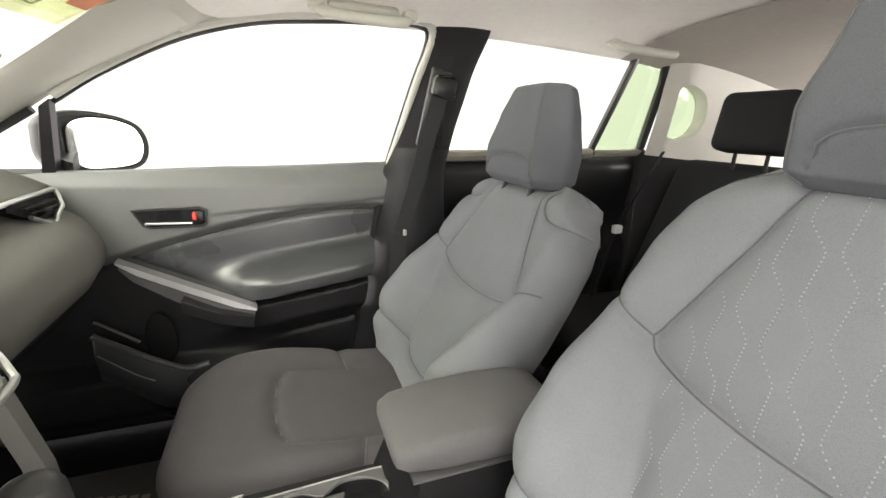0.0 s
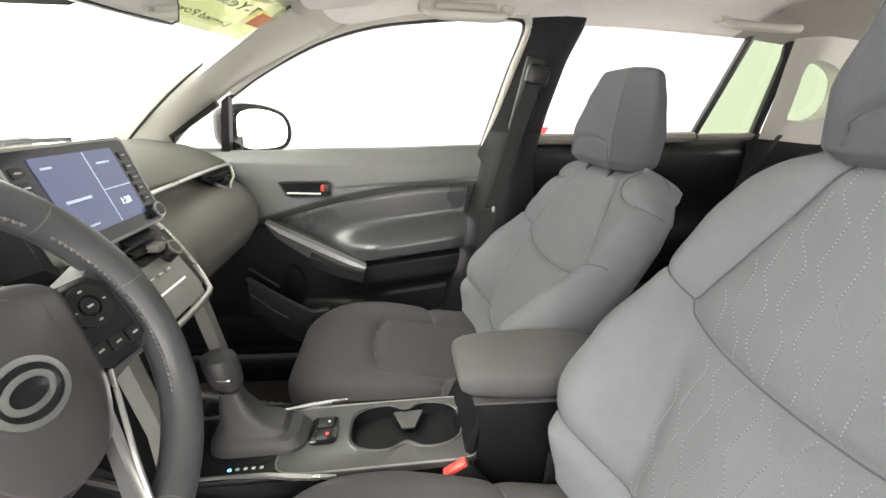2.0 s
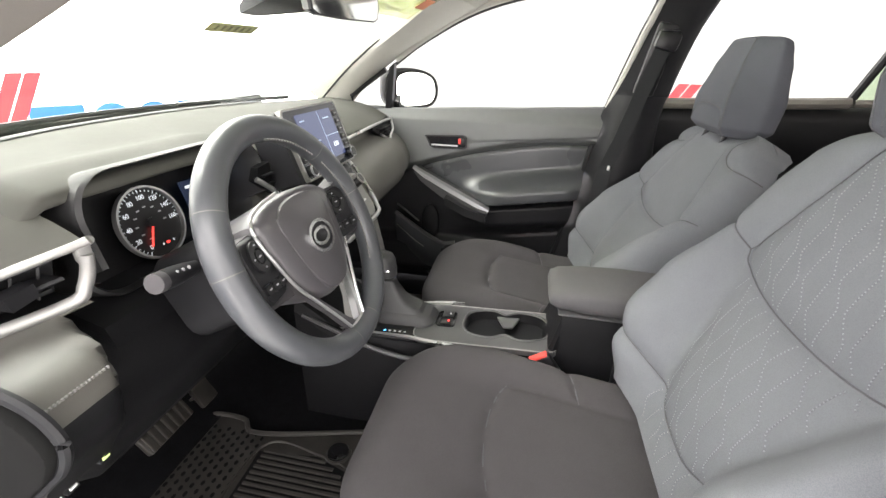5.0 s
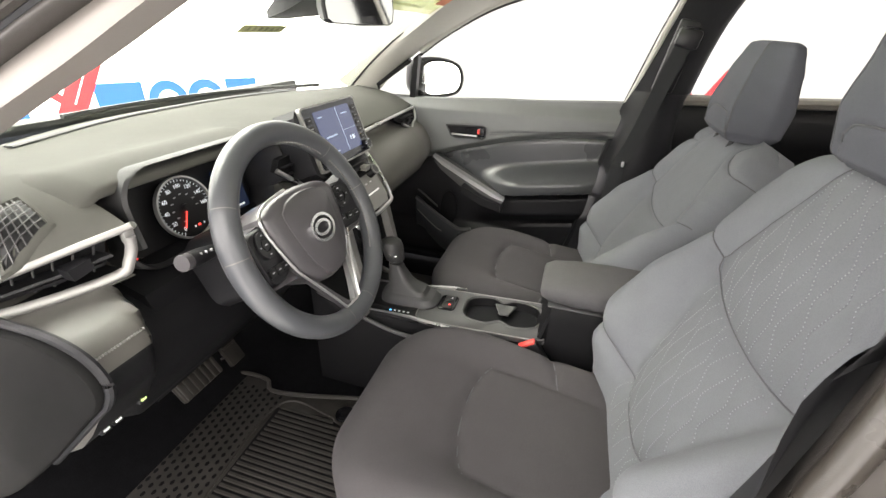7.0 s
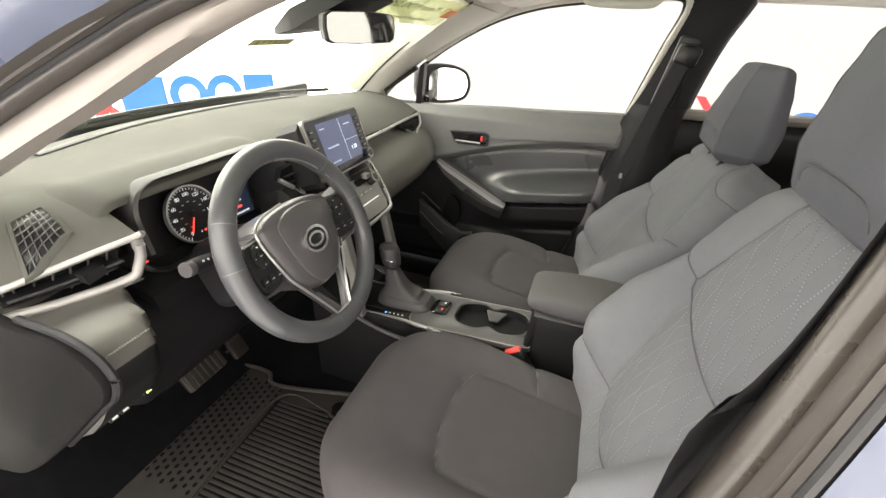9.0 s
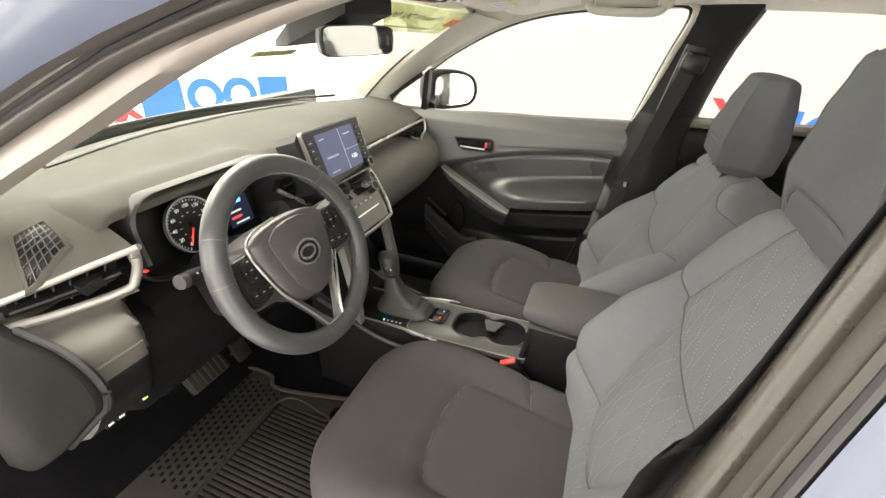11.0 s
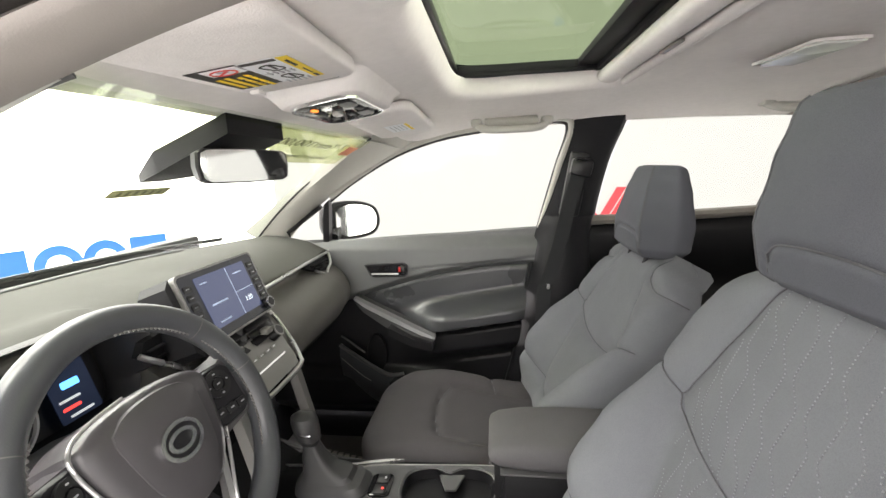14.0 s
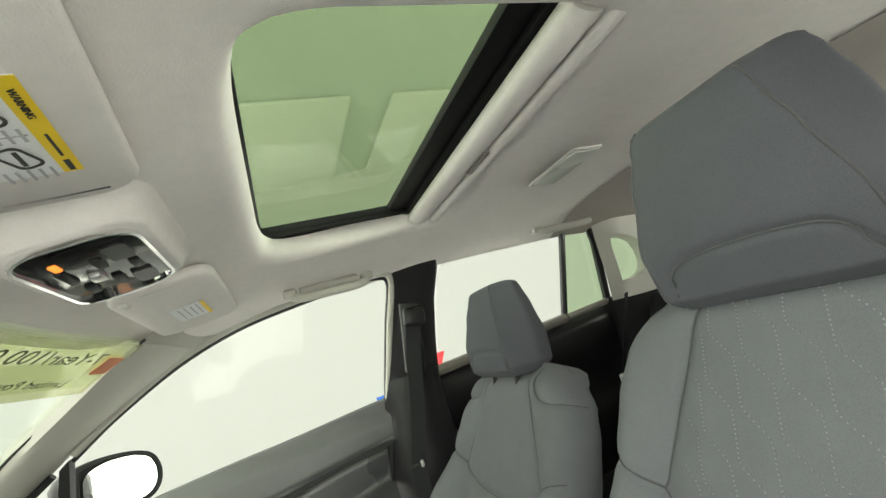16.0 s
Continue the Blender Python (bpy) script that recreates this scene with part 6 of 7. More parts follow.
# ---- roof things ----
def visor(cy, s, label):
    """A folded sun visor; the driver's one carries a label."""
    root = thing("sun_visor", (0.15, cy, 1.47), label, "sun visor", "sun visors")
    o = axes_at((0.150, cy, 1.481 if s < 0 else 1.476), (-0.09 if s < 0 else 0.03, 1, -0.065 * s), (1, 0, 0.13)) @ Matrix.Scale(-1, 4, (0, 0, 1))
    body = [(p[0], p[1]) for p in rrect(0.335, 0.165, 0.035, 7)]
    rings = [[o @ Vector((x * k, y * k, z)) for x, y in body] for z, k in ((-0.012, 0.96), (-0.007, 1.0), (0.004, 1.0), (0.010, 0.96))]
    vb = part("panel", mesh_of(*loft(rings), sharp=60), M_HEAD, root)
    part("hinge_rod", mesh_of(*tube([o @ Vector((-0.14, -0.075, -0.002)), o @ Vector((0.165, -0.075, -0.002))], 0.006, 8)), M_SILVERD, root)
    part("clip", mesh_of(*rbox(o @ Vector((0.135 * s * -1, -0.062, -0.014)), (0.016, 0.022, 0.010), 0.004)), M_HEAD, root)
    return root, vb, o


vd, vdb, vo = visor(-0.345, -1, "pale grey driver sun visor with warning label")
vp, vpb, po = visor(0.33, 1, "pale grey passenger sun visor with white label")


def flat(name, x, y, w, h, o, material, parent, lift=0.0):
    """A thin label on the underside of a visor."""
    return part(name, mesh_of(*prism([(x - w / 2, y - h / 2), (x + w / 2, y - h / 2), (x + w / 2, y + h / 2), (x - w / 2, y + h / 2)], 0.0006, o @ Matrix.Translation((0, 0, -0.0135 - lift)))), material, parent)


def visor_text(body, x, y, size, o, material, parent, lift):
    text(body, size, o @ Matrix.Translation((x, y, -0.0148 - lift)), material, parent, "label_text")


vl = vo @ Matrix.Translation((-0.016, 0.006, 0.0)) @ Matrix.Diagonal((1.12, 1.0, 1.0, 1.0))
# warning label: yellow strip, white picture fields, black field with yellow words
lab = flat("warning_label", 0.045, 0.012, 0.116, 0.056, vl, M_LABELW, vdb)
flat("label_field", 0.045, 0.034, 0.116, 0.013, vl, M_YELLOW, lab, 0.0007)
visor_text("WARNING", 0.012, 0.034, 0.0062, vl, M_LABELK, lab, 0.0004)
flat("label_bar", 0.062, 0.034, 0.030, 0.002, vl, M_LABELK, lab, 0.0012)
flat("label_bar", 0.092, 0.034, 0.016, 0.004, vl, M_LABELK, lab, 0.0012)
flat("label_field", 0.045, -0.044, 0.116, 0.058, vl, M_LABELK, lab, 0.0)
for i, words in enumerate(("AIR BAG WARNING", "FLIP VISOR OVER")):
    visor_text(words, 0.062, -0.026 - 0.011 * i, 0.0085, vl, M_YELLOW, lab, 0.0004)
for i, (w, x) in enumerate(((0.070, 0.062), (0.060, 0.060))):
    flat("label_bar", x, -0.050 - 0.011 * i, w, 0.006, vl, M_YELLOW, lab, 0.0012)
flat("label_field", 0.000, -0.036, 0.026, 0.040, vl, M_LABELW, lab, 0.0012)
part("red_ring", mesh_of(*frame_prism(ell(0.024, 0.030), ell(0.020, 0.026), 0.0006, vl @ Matrix.Translation((0.0, -0.036, -0.0160)))), M_RED, lab)
part("red_ring", mesh_of(*prism([(-0.009, 0.008), (-0.007, 0.010), (0.009, -0.008), (0.007, -0.010)], 0.0006, vl @ Matrix.Translation((0.0, -0.036, -0.0160)))), M_RED, lab)
flat("label_bar", -0.002, -0.037, 0.010, 0.012, vl, M_LABELG, lab, 0.0014)
flat("label_field", -0.009, 0.006, 0.008, 0.038, vl, M_LABELK, lab, 0.0012)
for x0 in (0.018, 0.072):
    part("pictogram", mesh_of(*frame_prism(rrect(0.030, 0.018, 0.006), rrect(0.026, 0.014, 0.005), 0.0006, vl @ Matrix.Translation((x0, 0.010, -0.0155)) @ Matrix.Rotation(0.35, 4, "Z"))), M_LABELK, lab)
    flat("label_bar", x0 + 0.002, 0.010, 0.020, 0.003, vl, M_LABELK, lab, 0.0012)
    for i in range(5):
        flat("label_bar", x0 + 0.027, 0.022 - 0.007 * i, 0.016, 0.002, vl, M_LABELG, lab, 0.0012)
flat("label_bar", 0.045, 0.006, 0.001, 0.038, vl, M_LABELG, lab, 0.0012)
lab2 = flat("white_label", 0.030, 0.005, 0.10, 0.062, po, M_LABELW, vpb)
flat("label_bar", 0.030, 0.032, 0.10, 0.008, po, M_YELLOW, lab2, 0.0007)
for i in range(4):
    flat("label_bar", 0.025 + 0.004 * (i % 2), 0.020 - 0.011 * i, 0.075, 0.002, po, M_LABELG, lab2, 0.0007)
# vanity flap slot along the inner end
for o_, r_, sx in ((vo, vd, 1), (po, vp, -1)):
    part("pull_slot", mesh_of(*prism(rrect(0.010, 0.105, 0.004), 0.004, o_ @ Matrix.Translation((sx * 0.150, 0.010, -0.010)))), M_SILVERD, r_, "grey pull edge")
    part("pull_slot", mesh_of(*prism(rrect(0.004, 0.09, 0.0015), 0.004, o_ @ Matrix.Translation((sx * 0.150, 0.010, -0.012)))), M_DASHD, r_)

ohc = thing("overhead_console", (0.12, 0, 1.47), "grey overhead console with map lights", "overhead console")
oo = axes_at((0.125, -0.005, 1.474), (0, 1, 0), (1, 0, 0.17)) @ Matrix.Scale(-1, 4, (0, 0, 1))
part("housing", mesh_of(*loft([[oo @ Vector((x * k, y * k, z)) for x, y in rrect(0.245, 0.145, 0.03, 6)] for z, k in ((0.026, 1.38), (0.016, 1.16), (0.004, 1.05), (-0.004, 1.0), (-0.006, 0.95))])), M_HEAD, ohc)
fc = part("panel", mesh_of(*prism(rrect(0.222, 0.118, 0.035, 6), 0.006, oo @ Matrix.Translation((0, 0.0, -0.010)), 0.001)), M_GLOSS, ohc, "black switch panel")
part("lens", mesh_of(*prism(rrect(0.05, 0.025, 0.006), 0.004, oo @ Matrix.Translation((-0.055, 0.03, -0.013)))), M_BLACK, fc)
part("lens", mesh_of(*prism(rrect(0.05, 0.025, 0.006), 0.004, oo @ Matrix.Translation((0.055, 0.03, -0.013)))), M_BLACK, fc)
part("switch", mesh_of(*prism(rrect(0.026, 0.016, 0.005), 0.008, oo @ Matrix.Translation((0, -0.01, -0.017)), 0.002)), M_SILVER, fc, "silver sunroof switch")
part("warning_lamp", mesh_of(*prism(rrect(0.02, 0.008, 0.002), 0.002, oo @ Matrix.Translation((-0.06, -0.03, -0.012)))), M_ORANGE, fc, "orange lamp")
part("surround", mesh_of(*frame_prism(rrect(0.228, 0.124, 0.038, 6), rrect(0.220, 0.116, 0.035, 6), 0.006, oo @ Matrix.Translation((0, 0, -0.012)))), M_CHROME, fc)
for x, y, w, h in ((-0.035, 0.004, 0.03, 0.012), (0.035, 0.004, 0.03, 0.012), (-0.02, -0.034, 0.05, 0.010), (0.045, -0.03, 0.03, 0.012), (0.0, 0.034, 0.03, 0.012)):
    part("key", mesh_of(*prism(rrect(w, h, 0.003), 0.004, oo @ Matrix.Translation((x, y, -0.013)), 0.001)), M_DASHD, fc)

MO = axes_at((0.305, -0.415, roof_z(0.305, -0.415) - 0.001), (1, 0, 0.06), (0, 1, 0.10)) @ Matrix.Scale(-1, 4, (0, 0, 1))
mic = thing("microphone_grille", (0.305, -0.415, 1.5), "small pale perforated microphone grille on the headliner", "grille")
part("cover", mesh_of(*loft([[MO @ Vector((x * k, y * k, z)) for x, y in rrect(0.026, 0.034, 0.006, 6)] for z, k in ((-0.004, 1.06), (0.003, 1.0), (0.006, 0.93), (0.0065, 0.5))])), M_PILLAR, mic)
part("perforation", mesh_of(*merged(*[rbox(MO @ Vector((-0.0095 + 0.0032 * i + (0.0016 if j % 2 else 0), -0.0125 + 0.0028 * j, 0.0064)), (0.0014, 0.0014, 0.0008), 0) for i in range(6) for j in range(10)])), M_TRIMGREY, mic, "fine grey holes", kind="stuff")
dm = thing("dome_light", (0.99, 0.10, 1.54), "clear lens dome light in the headliner", "interior light")
dmo = axes_at((0.99, 0.10, roof_z(0.99, 0.10) - 0.007), (0, 1, 0), (1, 0, 0))
part("lens", mesh_of(*prism([(-0.09, 0.036), (-0.06, 0.04), (0.06, -0.036 + 0.076), (0.09, 0.036), (0.085, -0.03), (0.06, -0.04), (-0.06, -0.04), (-0.085, -0.03)], 0.010, dmo, 0.002)), mat("frosted_lens", (0.62, 0.63, 0.60), 0.25, var=0.05), dm)
part("rim", mesh_of(*frame_prism(rrect(0.19, 0.09, 0.012), rrect(0.178, 0.078, 0.010), 0.005, dmo @ Matrix.Translation((0, 0, 0.002)))), M_HEAD, dm)


def grab(x0, x1, y, z, s, label):
    root = thing("grab_handle", ((x0 + x1) / 2, y, z), label, "grab handle", "grab handles")
    pts = spline([(x0, y + 0.03 * s, z + 0.012), (x0 + 0.015, y, z - 0.004), (x0 + 0.05, y - 0.02 * s, z - 0.012), (x1 - 0.05, y - 0.02 * s, z - 0.012), (x1 - 0.015, y, z - 0.004), (x1, y + 0.03 * s, z + 0.012)], 30)
    part("bar", mesh_of(*tube(pts, 0.012, 10)), M_PILLAR, root)
    for x in (x0, x1):
        part("foot", mesh_of(*rbox((x, y + 0.02 * s, z + 0.012), (0.035, 0.04, 0.024), 0.008)), M_PILLAR, root)
    part("recess", mesh_of(*rbox(((x0 + x1) / 2, y + 0.022 * s, z + 0.016), (x1 - x0 - 0.05, 0.030, 0.022), 0.008, Euler((0.5 * s, 0, 0)).to_matrix())), M_PILLAR, root, "recess behind the bar")
    return root


grab(0.36, 0.575, 0.535, 1.470, 1, "pale grey grab handle above the passenger door")
grab(1.20, 1.44, 0.548, 1.492, 1, "pale grey grab handle above the rear door")

# rear-view mirror and its cover
rv = thing("rear_view_mirror", (-0.07, 0, 1.37), "black interior rear-view mirror", "mirror")
RO = axes_at((-0.075, -0.012, 1.37), (0.22, 0.975, 0.0), (-0.02, -0.03, 1))
shape = [(-0.118, 0.0), (-0.115, 0.024), (-0.10, 0.031), (0.0, 0.034), (0.10, 0.031), (0.115, 0.024), (0.118, 0.0), (0.113, -0.024), (0.098, -0.031), (0.0, -0.033), (-0.098, -0.031), (-0.113, -0.024)]
part("shell", mesh_of(*loft([[RO @ Vector((x * k, y * k, z)) for x, y in shape] for z, k in ((-0.032, 0.7), (-0.02, 0.93), (0.0, 1.0), (0.004, 0.98), (0.004, 0.93))])), M_BLACK, rv)
part("mirror_glass", mesh_of(*prism([(x * 0.94, y * 0.92) for x, y in shape], 0.002, RO @ Matrix.Translation((0, 0, 0.003)))), M_MIRROR, rv, "mirror glass")
part("camera_cover", mesh_of(*loft([[(-0.30, -0.03, 1.345), (-0.30, 0.03, 1.345), (-0.30, 0.03, 1.36), (-0.30, -0.03, 1.36)], [(-0.20, -0.10, 1.36), (-0.20, 0.10, 1.36), (-0.20, 0.10, 1.40), (-0.20, -0.10, 1.40)], [(-0.05, -0.10, 1.425), (-0.05, 0.10, 1.425), (-0.05, 0.10, 1.46), (-0.05, -0.10, 1.46)]])), M_DULL, rv, "black camera cover")
part("stem", mesh_of(*tube([(-0.13, -0.01, 1.41), (-0.10, -0.012, 1.375)], 0.012, 8)), M_BLACK, rv)

# paper strip with illegible marks at the screen
M_INK0 = mat("faded_print", (0.28, 0.25, 0.12), 0.8)
sk = thing("windscreen_sticker", (-0.36, 0.02, 1.33), "pale yellow paper strip on the windscreen", "sticker")
SKO = axes_at((-0.385, 0.06, 1.322), (0.1, 1, 0.0), (0.86, 0, 0.45))
part("paper", mesh_of(*prism(rrect(0.15, 0.035, 0.002), 0.0008, SKO)), mat("yellow_paper", (0.62, 0.57, 0.30), 0.8), sk)
for i in range(6):
    part("print_bar", mesh_of(*prism(rrect(0.008, 0.018, 0.001), 0.0006, SKO @ Matrix.Translation((-0.05 + 0.02 * i, 0, 0.0009)))), M_INK0, sk)
bn = thing("windscreen_banner", (-0.02, 0.28, 1.43), "green-yellow translucent banner along the windscreen top", "sticker")
M_BAN = glass("banner_film", (0.62, 0.63, 0.40))
bpts = [[ws_pt(u, v) + Vector((0.006, 0, -0.006)) for u in range(18, 33)] for v in (0.77, 0.84, 0.91, 0.985)]
def on_screen(u0, u1, v0, v1):
    a, b = [lerp_ws(u0 + (u1 - u0) * t, v0) for t in lin(0, 1, 5)], [lerp_ws(u0 + (u1 - u0) * t, v1) for t in lin(0, 1, 5)]
    return loft([a, b, [p + Vector((0.001, 0, -0.001)) for p in b], [p + Vector((0.001, 0, -0.001)) for p in a], a], caps=False, closed=False)


def lerp_ws(u, v):
    i = min(31, int(u))
    return ws_pt(i, v).lerp(ws_pt(i + 1, v), u - i) + Vector((0.009, 0, -0.009))


M_INK = mat("dark_green_ink", (0.16, 0.17, 0.08), 0.7)
b0, bu, bv = lerp_ws(29.2, 0.925), (lerp_ws(20, 0.925) - lerp_ws(29.2, 0.925)), (lerp_ws(25, 0.98) - lerp_ws(25, 0.86))
text("7-Year/100,000", 0.048, axes_at(b0 + Vector((0.004, 0, -0.004)), bu, bv), M_INK, bn, "print_line", "LEFT")
text("Limited Powertrain", 0.031, axes_at(lerp_ws(28.8, 0.835) + Vector((0.004, 0, -0.004)), bu, bv), M_INK, bn, "print_line", "LEFT")
part("print_block", mesh_of(*on_screen(30.0, 31.3, 0.86, 0.93)), mat("orange_red_print", (0.75, 0.28, 0.15), 0.7), bn, "small orange-red block")
part("film", mesh_of(*loft(bpts, caps=False, closed=False)), M_BAN, bn).visible_shadow = False

M_SHADE = glass("windscreen_shade_tint", (0.86, 0.90, 0.76), 0.02)
tint = solo("windscreen_shade_band", mesh_of(*loft([[ws_pt(u, v) + Vector((0.004, 0, -0.004)) for u in range(33)] for v in (0.80, 0.86, 0.92, 0.99)], caps=False, closed=False)), M_SHADE, "pale green shade band along the windscreen top", "window tint", kind="structure")
tint.visible_shadow = False

# ---- open driver door, swung forward; unseen, added to shade the dashboard end ----
dd = thing("driver_door", (-0.46, -0.80, 0.36), "open blue-grey driver door with dark inner trim, out of view", "car door")
DO = axes_at((-0.46, -0.83, 0.0), (0.30, -0.954, 0), (0, 0, 1))
d_low = [(0.0, 0.36), (0.98, 0.36), (1.04, 0.70), (1.06, 1.08), (0.02, 1.05)]
part("trim_panel", mesh_of(*prism(d_low, 0.03, DO @ Matrix.Translation((0, 0, 0.0)), 0.008)), M_DASHD, dd, "dark inner trim")
part("skin", mesh_of(*prism([(x * 1.01, z - 0.02) for x, z in d_low], 0.09, DO @ Matrix.Translation((0, 0, -0.095)), 0.02)), M_PAINT, dd, "blue-grey painted outer skin")
part("window_frame", mesh_of(*tube(spline([DO @ Vector(p) for p in ((0.10, 1.06, -0.03), (0.34, 1.22, -0.03), (0.62, 1.36, -0.02), (0.9, 1.44, 0.0), (1.10, 1.46, 0.0), (1.14, 1.42, 0.0), (1.06, 1.08, -0.02))], 50), 0.022, 8)), M_BLACK, dd, "black window frame")
part("glass", mesh_of(*prism([(0.10, 1.06), (0.34, 1.21), (0.62, 1.35), (0.9, 1.43), (1.10, 1.45), (1.05, 1.08)], 0.004, DO @ Matrix.Translation((0, 0, -0.02)))), M_GCLEAR, dd, "clear door glass").visible_shadow = False

# ---- driver side opening: body frame, seals ----
def roof_line(pts, off=0.0, dz=0.0, n=64):
    """A line along the door opening, on the plane of the side glass."""
    return [Vector((p.x, -(0.738 - 0.285 * (p.y - 1.1)) + off, p.y + dz)) for p in spline([(x, z, 0) for x, z in pts], n)]


R_IN = [(-0.62, 0.975), (-0.40, 1.10), (-0.142, 1.239), (-0.014, 1.303), (0.10, 1.363), (0.19, 1.401), (0.311, 1.438), (0.45, 1.461), (0.60, 1.473), (0.75, 1.478), (1.3, 1.474)]
R_SEAL = [(-0.62, 1.01), (-0.40, 1.135), (-0.136, 1.274), (0.034, 1.355), (0.102, 1.385), (0.206, 1.42), (0.31, 1.447), (0.45, 1.475), (0.60, 1.487), (0.75, 1.492), (1.3, 1.488)]
R_GRV = [(-0.62, 1.035), (-0.40, 1.158), (-0.093, 1.308), (0.063, 1.379), (0.106, 1.397), (0.229, 1.439), (0.317, 1.461), (0.45, 1.488), (0.60, 1.500), (0.75, 1.504), (1.3, 1.50)]
R_PAINT = [(-0.62, 1.047), (-0.40, 1.168), (-0.041, 1.341), (0.086, 1.393), (0.149, 1.415), (0.259, 1.449), (0.32, 1.466), (0.45, 1.494), (0.60, 1.506), (0.75, 1.510), (1.3, 1.506)]
# edge uses the darkened copy, not the plain pillar plastic
solo("inner_edge_left", mesh_of(*loft([roof_line(R_IN, 0.045, 0.004), roof_line(R_IN), [(a + b) / 2 + Vector((0, -0.006, 0)) for a, b in zip(roof_line(R_IN), roof_line(R_SEAL))], roof_line(R_SEAL)], caps=False, closed=False), sharp=70), M_EDGEDIM, "inner roof edge at the open door, pillar plastic darkened against side light", "trim", kind="structure")
sl0, sl1 = roof_line(R_SEAL), roof_line(R_GRV, -0.020)
solo("door_seal_left", mesh_of(*loft([sl0] + [[a.lerp(b, t) + Vector((0, -0.014, -0.004)) * math.sin(math.pi * t) for a, b in zip(sl0, sl1)] for t in (0.12, 0.3, 0.5, 0.7, 0.88)] + [sl1], caps=False, closed=False), sharp=70), M_UMBER, "dark brown rubber door seal", "seal", kind="structure")
solo("door_groove_left", mesh_of(*tube(roof_line(R_GRV, -0.021), 0.0045, 8)), M_BLACK, "black groove along the door opening", "seal", kind="structure")
solo("door_flange_left", mesh_of(*loft([roof_line(R_GRV, -0.020), roof_line(R_GRV, -0.032, 0.002), roof_line(R_PAINT, -0.034, -0.003), roof_line(R_PAINT, -0.045)], caps=False, closed=False), sharp=30), M_FLANGE, "grey-brown flange of the door opening", "trim", kind="structure")
solo("body_frame_left", mesh_of(*loft([roof_line(R_PAINT, -0.045), roof_line(R_PAINT, -0.062, 0.022), roof_line(R_PAINT, -0.062, 0.040), roof_line(R_PAINT, -0.072, 0.060), roof_line(R_PAINT, -0.05, 0.11), roof_line(R_PAINT, 0.02, 0.14)], caps=False, closed=False), sharp=50), M_PAINT, "blue-grey painted door opening frame", "car body", kind="structure")
# pillar at the open door: inner trim edge, velour seal, flanges, painted body
IN_B = [(0.520, -0.735, 0.40), (0.535, -0.732, 0.75), (0.567, -0.715, 1.0), (0.602, -0.689, 1.139), (0.632, -0.657, 1.25), (0.667, -0.621, 1.377), (0.70, -0.59, 1.49)]
bo = spline(IN_B, 50)


def off_b(dx, dy):
    return [p + Vector((dx, dy * 0.72, 0)) for p in bo]


solo("pillar_edge_left", mesh_of(*loft([off_b(0.030, 0.012), off_b(0.006, 0.004), off_b(0.0, 0.0), off_b(-0.006, -0.006), off_b(-0.012, -0.030), off_b(-0.002, -0.036)], caps=False, closed=False), sharp=70), M_UMBER, "dark brown pillar trim edge at the door opening", "trim", kind="structure")
solo("pillar_seal_left", mesh_of(*tube(off_b(-0.006, -0.042), 0.0105, 12)), M_BRONZE, "brown velour door seal", "seal", kind="structure")
solo("pillar_flange_left", mesh_of(*loft([off_b(-0.002, -0.050), off_b(0.000, -0.056), off_b(0.001, -0.072), off_b(0.008, -0.074), off_b(0.008, -0.077), off_b(0.003, -0.078), off_b(0.006, -0.092)], caps=False, closed=False), sharp=30), M_FLANGE, "grey-brown pillar flange with a groove", "trim", kind="structure")
solo("pillar_gasket_left", mesh_of(*tube(off_b(0.006, -0.095), 0.0045, 8)), M_BLACK, "black rubber edge seal", "seal", kind="structure")
solo("body_pillar_left", mesh_of(*loft([off_b(0.012, -0.097), off_b(0.008, -0.102), off_b(0.016, -0.112), off_b(0.045, -0.120), off_b(0.16, -0.128)], caps=False, closed=False), sharp=60), M_PAINT, "blue-grey painted door pillar", "car body", kind="structure")

# bonnet and wiper
hood_v = grid(lambda u, v: (-0.80 - 0.95 * v + 0.25 * (u / 0.8) ** 2 * (1 - v), u, 1.045 - 0.10 * v - 0.13 * v ** 3 - 0.03 * (abs(u) / 0.8) ** 3), lin(-0.8, 0.8, 24), lin(0, 1, 16))
solo("bonnet", mesh_of(*hood_v), M_PAINT, "blue-grey painted bonnet", "car body", kind="structure")
wp = thing("wiper", (-0.72, 0.3, 1.09), "black windscreen wiper at rest", "wiper")
part("blade", mesh_of(*tube([p + Vector((-0.03, 0, 0.03)) for p in WSG[0][12:31]], 0.007, 6)), M_BLACK, wp)

# ---- floor mat, pedals ----
matm = thing("floor_mat", (-0.2, -0.36, 0.35), "black ribbed rubber floor mat, scuffed and dusty", "floor mat")
part("sheet", mesh_of(*prism([(-0.50, -0.66), (-0.50, -0.24), (-0.47, -0.185), (-0.37, -0.18), (-0.33, -0.215), (-0.24, -0.205), (0.02, -0.135), (0.06, -0.16), (0.06, -0.66)], 0.008, axes_at((0, 0, 0.350), (1, 0, 0), (0, 1, 0)), 0.002)), M_RUBBER, matm)
part("rib_field", mesh_of(*prism([(-0.262, -0.62), (-0.275, -0.265), (-0.125, -0.250), (0.04, -0.30), (0.04, -0.62)], 0.002, axes_at((0, 0, 0.3585), (1, 0, 0), (0, 1, 0)), 0.0008)), M_DULL, matm, "darker ribbed field")
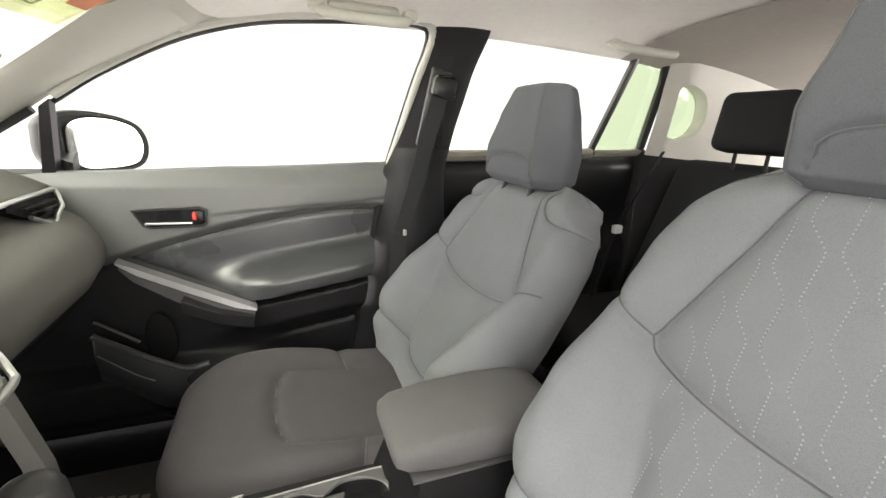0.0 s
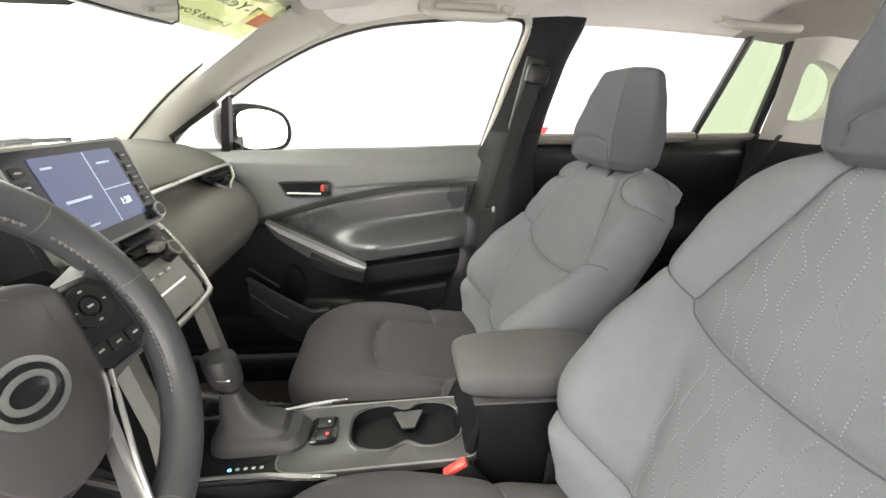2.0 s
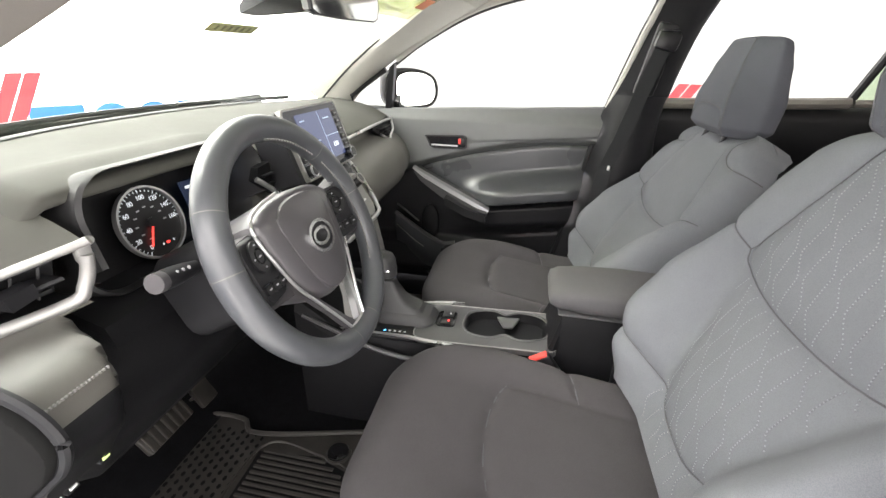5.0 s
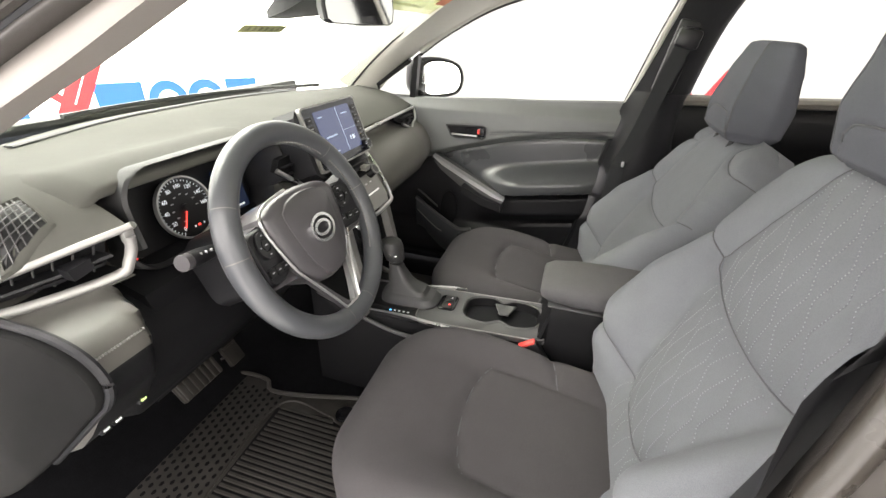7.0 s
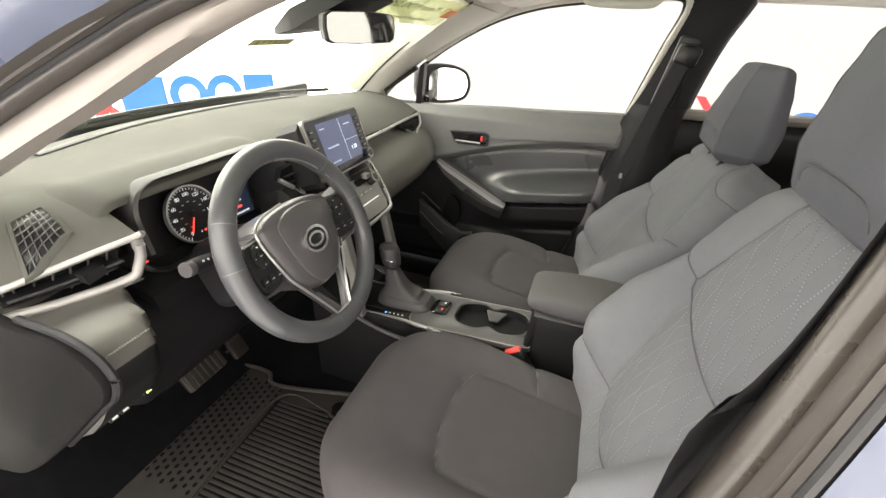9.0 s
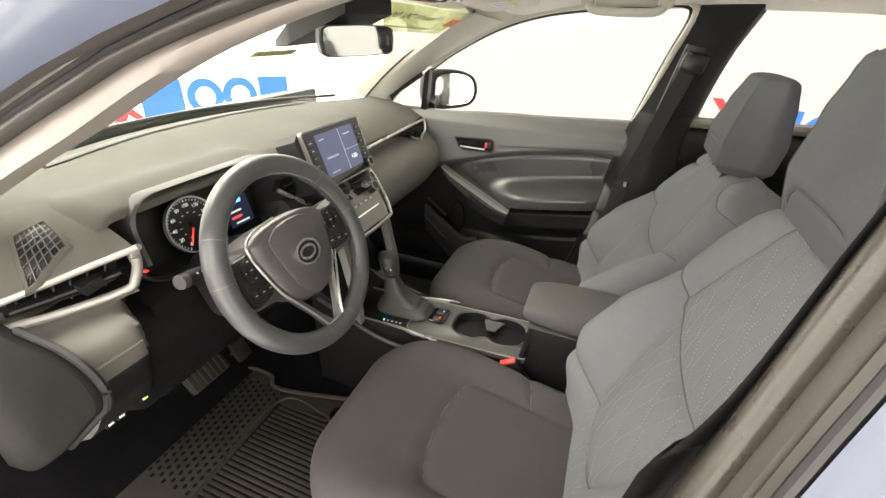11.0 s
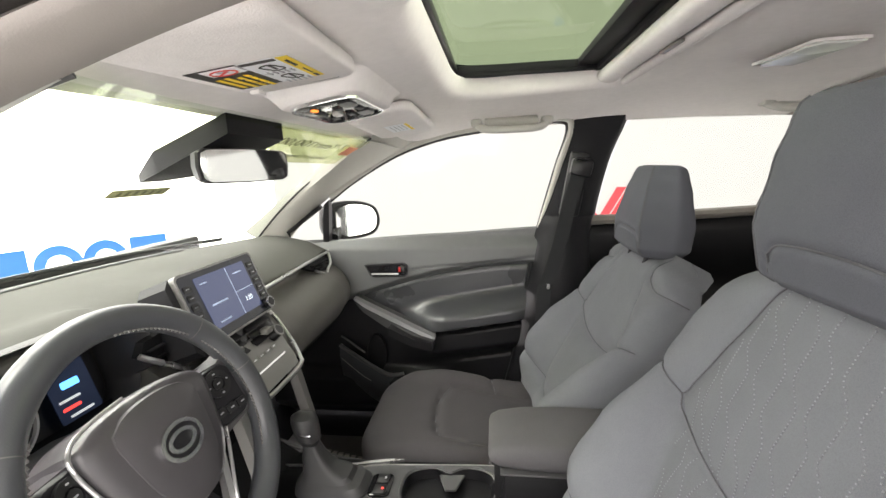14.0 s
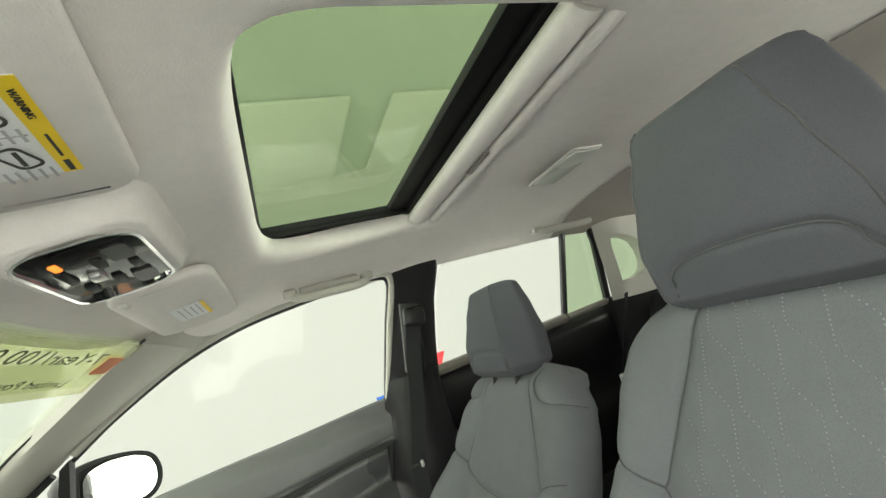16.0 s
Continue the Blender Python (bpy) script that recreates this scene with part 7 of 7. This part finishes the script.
for i in range(24):
    y = -0.262 - 0.0150 * i
    part("rib", mesh_of(*loft([[(x, y - 0.0045, 0.3600), (x, y - 0.003, 0.3645), (x, y + 0.003, 0.3645), (x, y + 0.0045, 0.3600)] for x in (-0.262, -0.25, 0.02 - 0.13 * max(0, 1 - i / 5), 0.032 - 0.13 * max(0, 1 - i / 5))])), M_RUBBER, matm)
kn = []
for i in range(9):
    for j in range(17):
        kn.append(prism(ell(0.009, 0.013, 8), 0.0016, axes_at((-0.455 + 0.0205 * i, -0.575 + 0.0215 * j + 0.0107 * (i % 2), 0.3578), (1, 0, 0), (0, 1, 0))))
part("studs", mesh_of(*merged(*kn)), M_DULL, matm, "small dark oval dimples", kind="stuff")
fst = part("fastener", mesh_of(*prism(ell(0.054, 0.054), 0.012, axes_at((-0.079, -0.229, 0.356), (1, 0, 0), (0, 1, 0)), 0.003)), M_GLOSS, matm, "black round fastener")
part("fastener_ring", mesh_of(*frame_prism(ell(0.066, 0.066, 24), ell(0.055, 0.055, 24), 0.008, axes_at((-0.079, -0.229, 0.357), (1, 0, 0), (0, 1, 0)))), M_RUBBER, fst)
part("raised_edge", mesh_of(*tube(spline([(-0.495, -0.62, 0.362), (-0.495, -0.25, 0.362), (-0.467, -0.19, 0.364), (-0.372, -0.185, 0.364), (-0.33, -0.218, 0.364), (-0.24, -0.208, 0.364), (-0.10, -0.172, 0.364), (0.02, -0.142, 0.364)], 50), 0.006, 8)), M_RUBBER, matm)
part("raised_edge", mesh_of(*tube(spline([(-0.268, -0.62, 0.361), (-0.281, -0.262, 0.361), (-0.124, -0.244, 0.361), (0.045, -0.293, 0.361)], 24), 0.0035, 6)), M_RUBBER, matm)
pm = thing("floor_mat", (-0.1, 0.36, 0.35), "black rubber passenger floor mat", "floor mat")
part("sheet", mesh_of(*rbox((-0.15, 0.36, 0.356), (0.45, 0.42, 0.010), 0.003)), M_RUBBER, pm)
for i in range(6):
    part("mark_bar", mesh_of(*rbox((-0.195 + 0.025 * i, 0.475 - 0.006 * i, 0.3618), (0.017, 0.022, 0.0012), 0.0004)), M_TRIMGREY, pm)
bp_ = thing("brake_pedal", (-0.45, -0.34, 0.45), "wide rubber brake pedal", "pedal")
part("pad", mesh_of(*rbox((-0.452, -0.335, 0.48), (0.02, 0.13, 0.055), 0.006, Euler((0, radians(-35), 0)).to_matrix())), M_RUBBER, bp_)
for i in range(7):
    part("rib", mesh_of(*rbox((-0.443, -0.39 + 0.018 * i, 0.487), (0.008, 0.007, 0.05), 0.001, Euler((0, radians(-35), 0)).to_matrix())), M_FLANGE, bp_)
part("arm", mesh_of(*tube([(-0.47, -0.33, 0.47), (-0.55, -0.33, 0.62), (-0.56, -0.33, 0.80)], 0.010, 6)), M_BLACK, bp_)
gp = thing("accelerator_pedal", (-0.49, -0.19, 0.42), "narrow rubber accelerator pedal", "pedal")
part("pad", mesh_of(*rbox((-0.49, -0.19, 0.465), (0.018, 0.055, 0.12), 0.006, Euler((0, radians(-30), 0)).to_matrix())), M_RUBBER, gp)
for i in range(5):
    part("rib", mesh_of(*rbox((-0.485 + 0.006 * (i - 2), -0.19, 0.47 + 0.02 * (i - 2)), (0.014, 0.045, 0.006), 0.001, Euler((0, radians(-30), 0)).to_matrix())), M_FLANGE, gp)
part("arm", mesh_of(*tube([(-0.51, -0.19, 0.50), (-0.57, -0.19, 0.66)], 0.009, 6)), M_BLACK, gp)

# ---- wall signs: plain coloured blocks ----
def sign_block(a0, a1, z0, z1, material, parent, slant=0.0, r=BR - 0.02):
    n = 6
    lo = [Vector(wall_pt(a + 0, z0, r)) for a in lin(a0, a1, n)]
    hi = [Vector(wall_pt(a + slant, z1, r)) for a in lin(a0, a1, n)]
    k = 0.995
    back = lambda L: [Vector((BX + (p.x - BX) / k, p.y / k, p.z)) for p in L]
    part("sign_block", mesh_of(*loft([lo, hi, back(hi), back(lo), lo], caps=False, closed=False)), material, parent)


def sign_ring(a0, z, ro, ri, material, parent, r=BR - 0.02):
    """A plain flat ring on the curved wall."""
    rings = []
    for rad, k in ((ro, 1.0), (ri, 1.0), (ri, 1 / 0.995), (ro, 1 / 0.995), (ro, 1.0)):
        rings.append([Vector(wall_pt(a0 + rad * 0.92 * math.cos(b) / r, z + rad * math.sin(b), r * k)) for b in lin(0, 2 * math.pi, 33)[:-1]])
    part("sign_ring", mesh_of(*loft(rings, caps=False)), material, parent)


for ac in (radians(156.2), radians(68.9)):
    c = wall_pt(ac, 0.6)
    sg = thing("wall_sign", c, "blue and red sign shapes on the white wall", "sign", "wall signs")
    for d0, d1 in ((0.0, 4.9), (14.6, 18.6)):
        sign_block(ac - radians(d0), ac - radians(d1), 0.57, 0.88, M_BLUE, sg)
    for d0 in (7.55, 12.0):
        sign_ring(ac - radians(d0), 0.725, 0.158, 0.085, M_BLUE, sg)
    for d0 in (5.6, 4.1):
        sign_block(ac + radians(d0), ac + radians(d0 - 1.3), 0.50, 1.10, M_SIGNRED, sg, slant=radians(-5.0))
    sign_block(ac + radians(5.4), ac + radians(4.2), 0.90, 0.57, M_SIGNRED, sg, slant=radians(-4.6), r=BR - 0.03)
    sign_block(ac + radians(9.6), ac + radians(6.4), 0.57, 0.88, M_BLUE, sg)
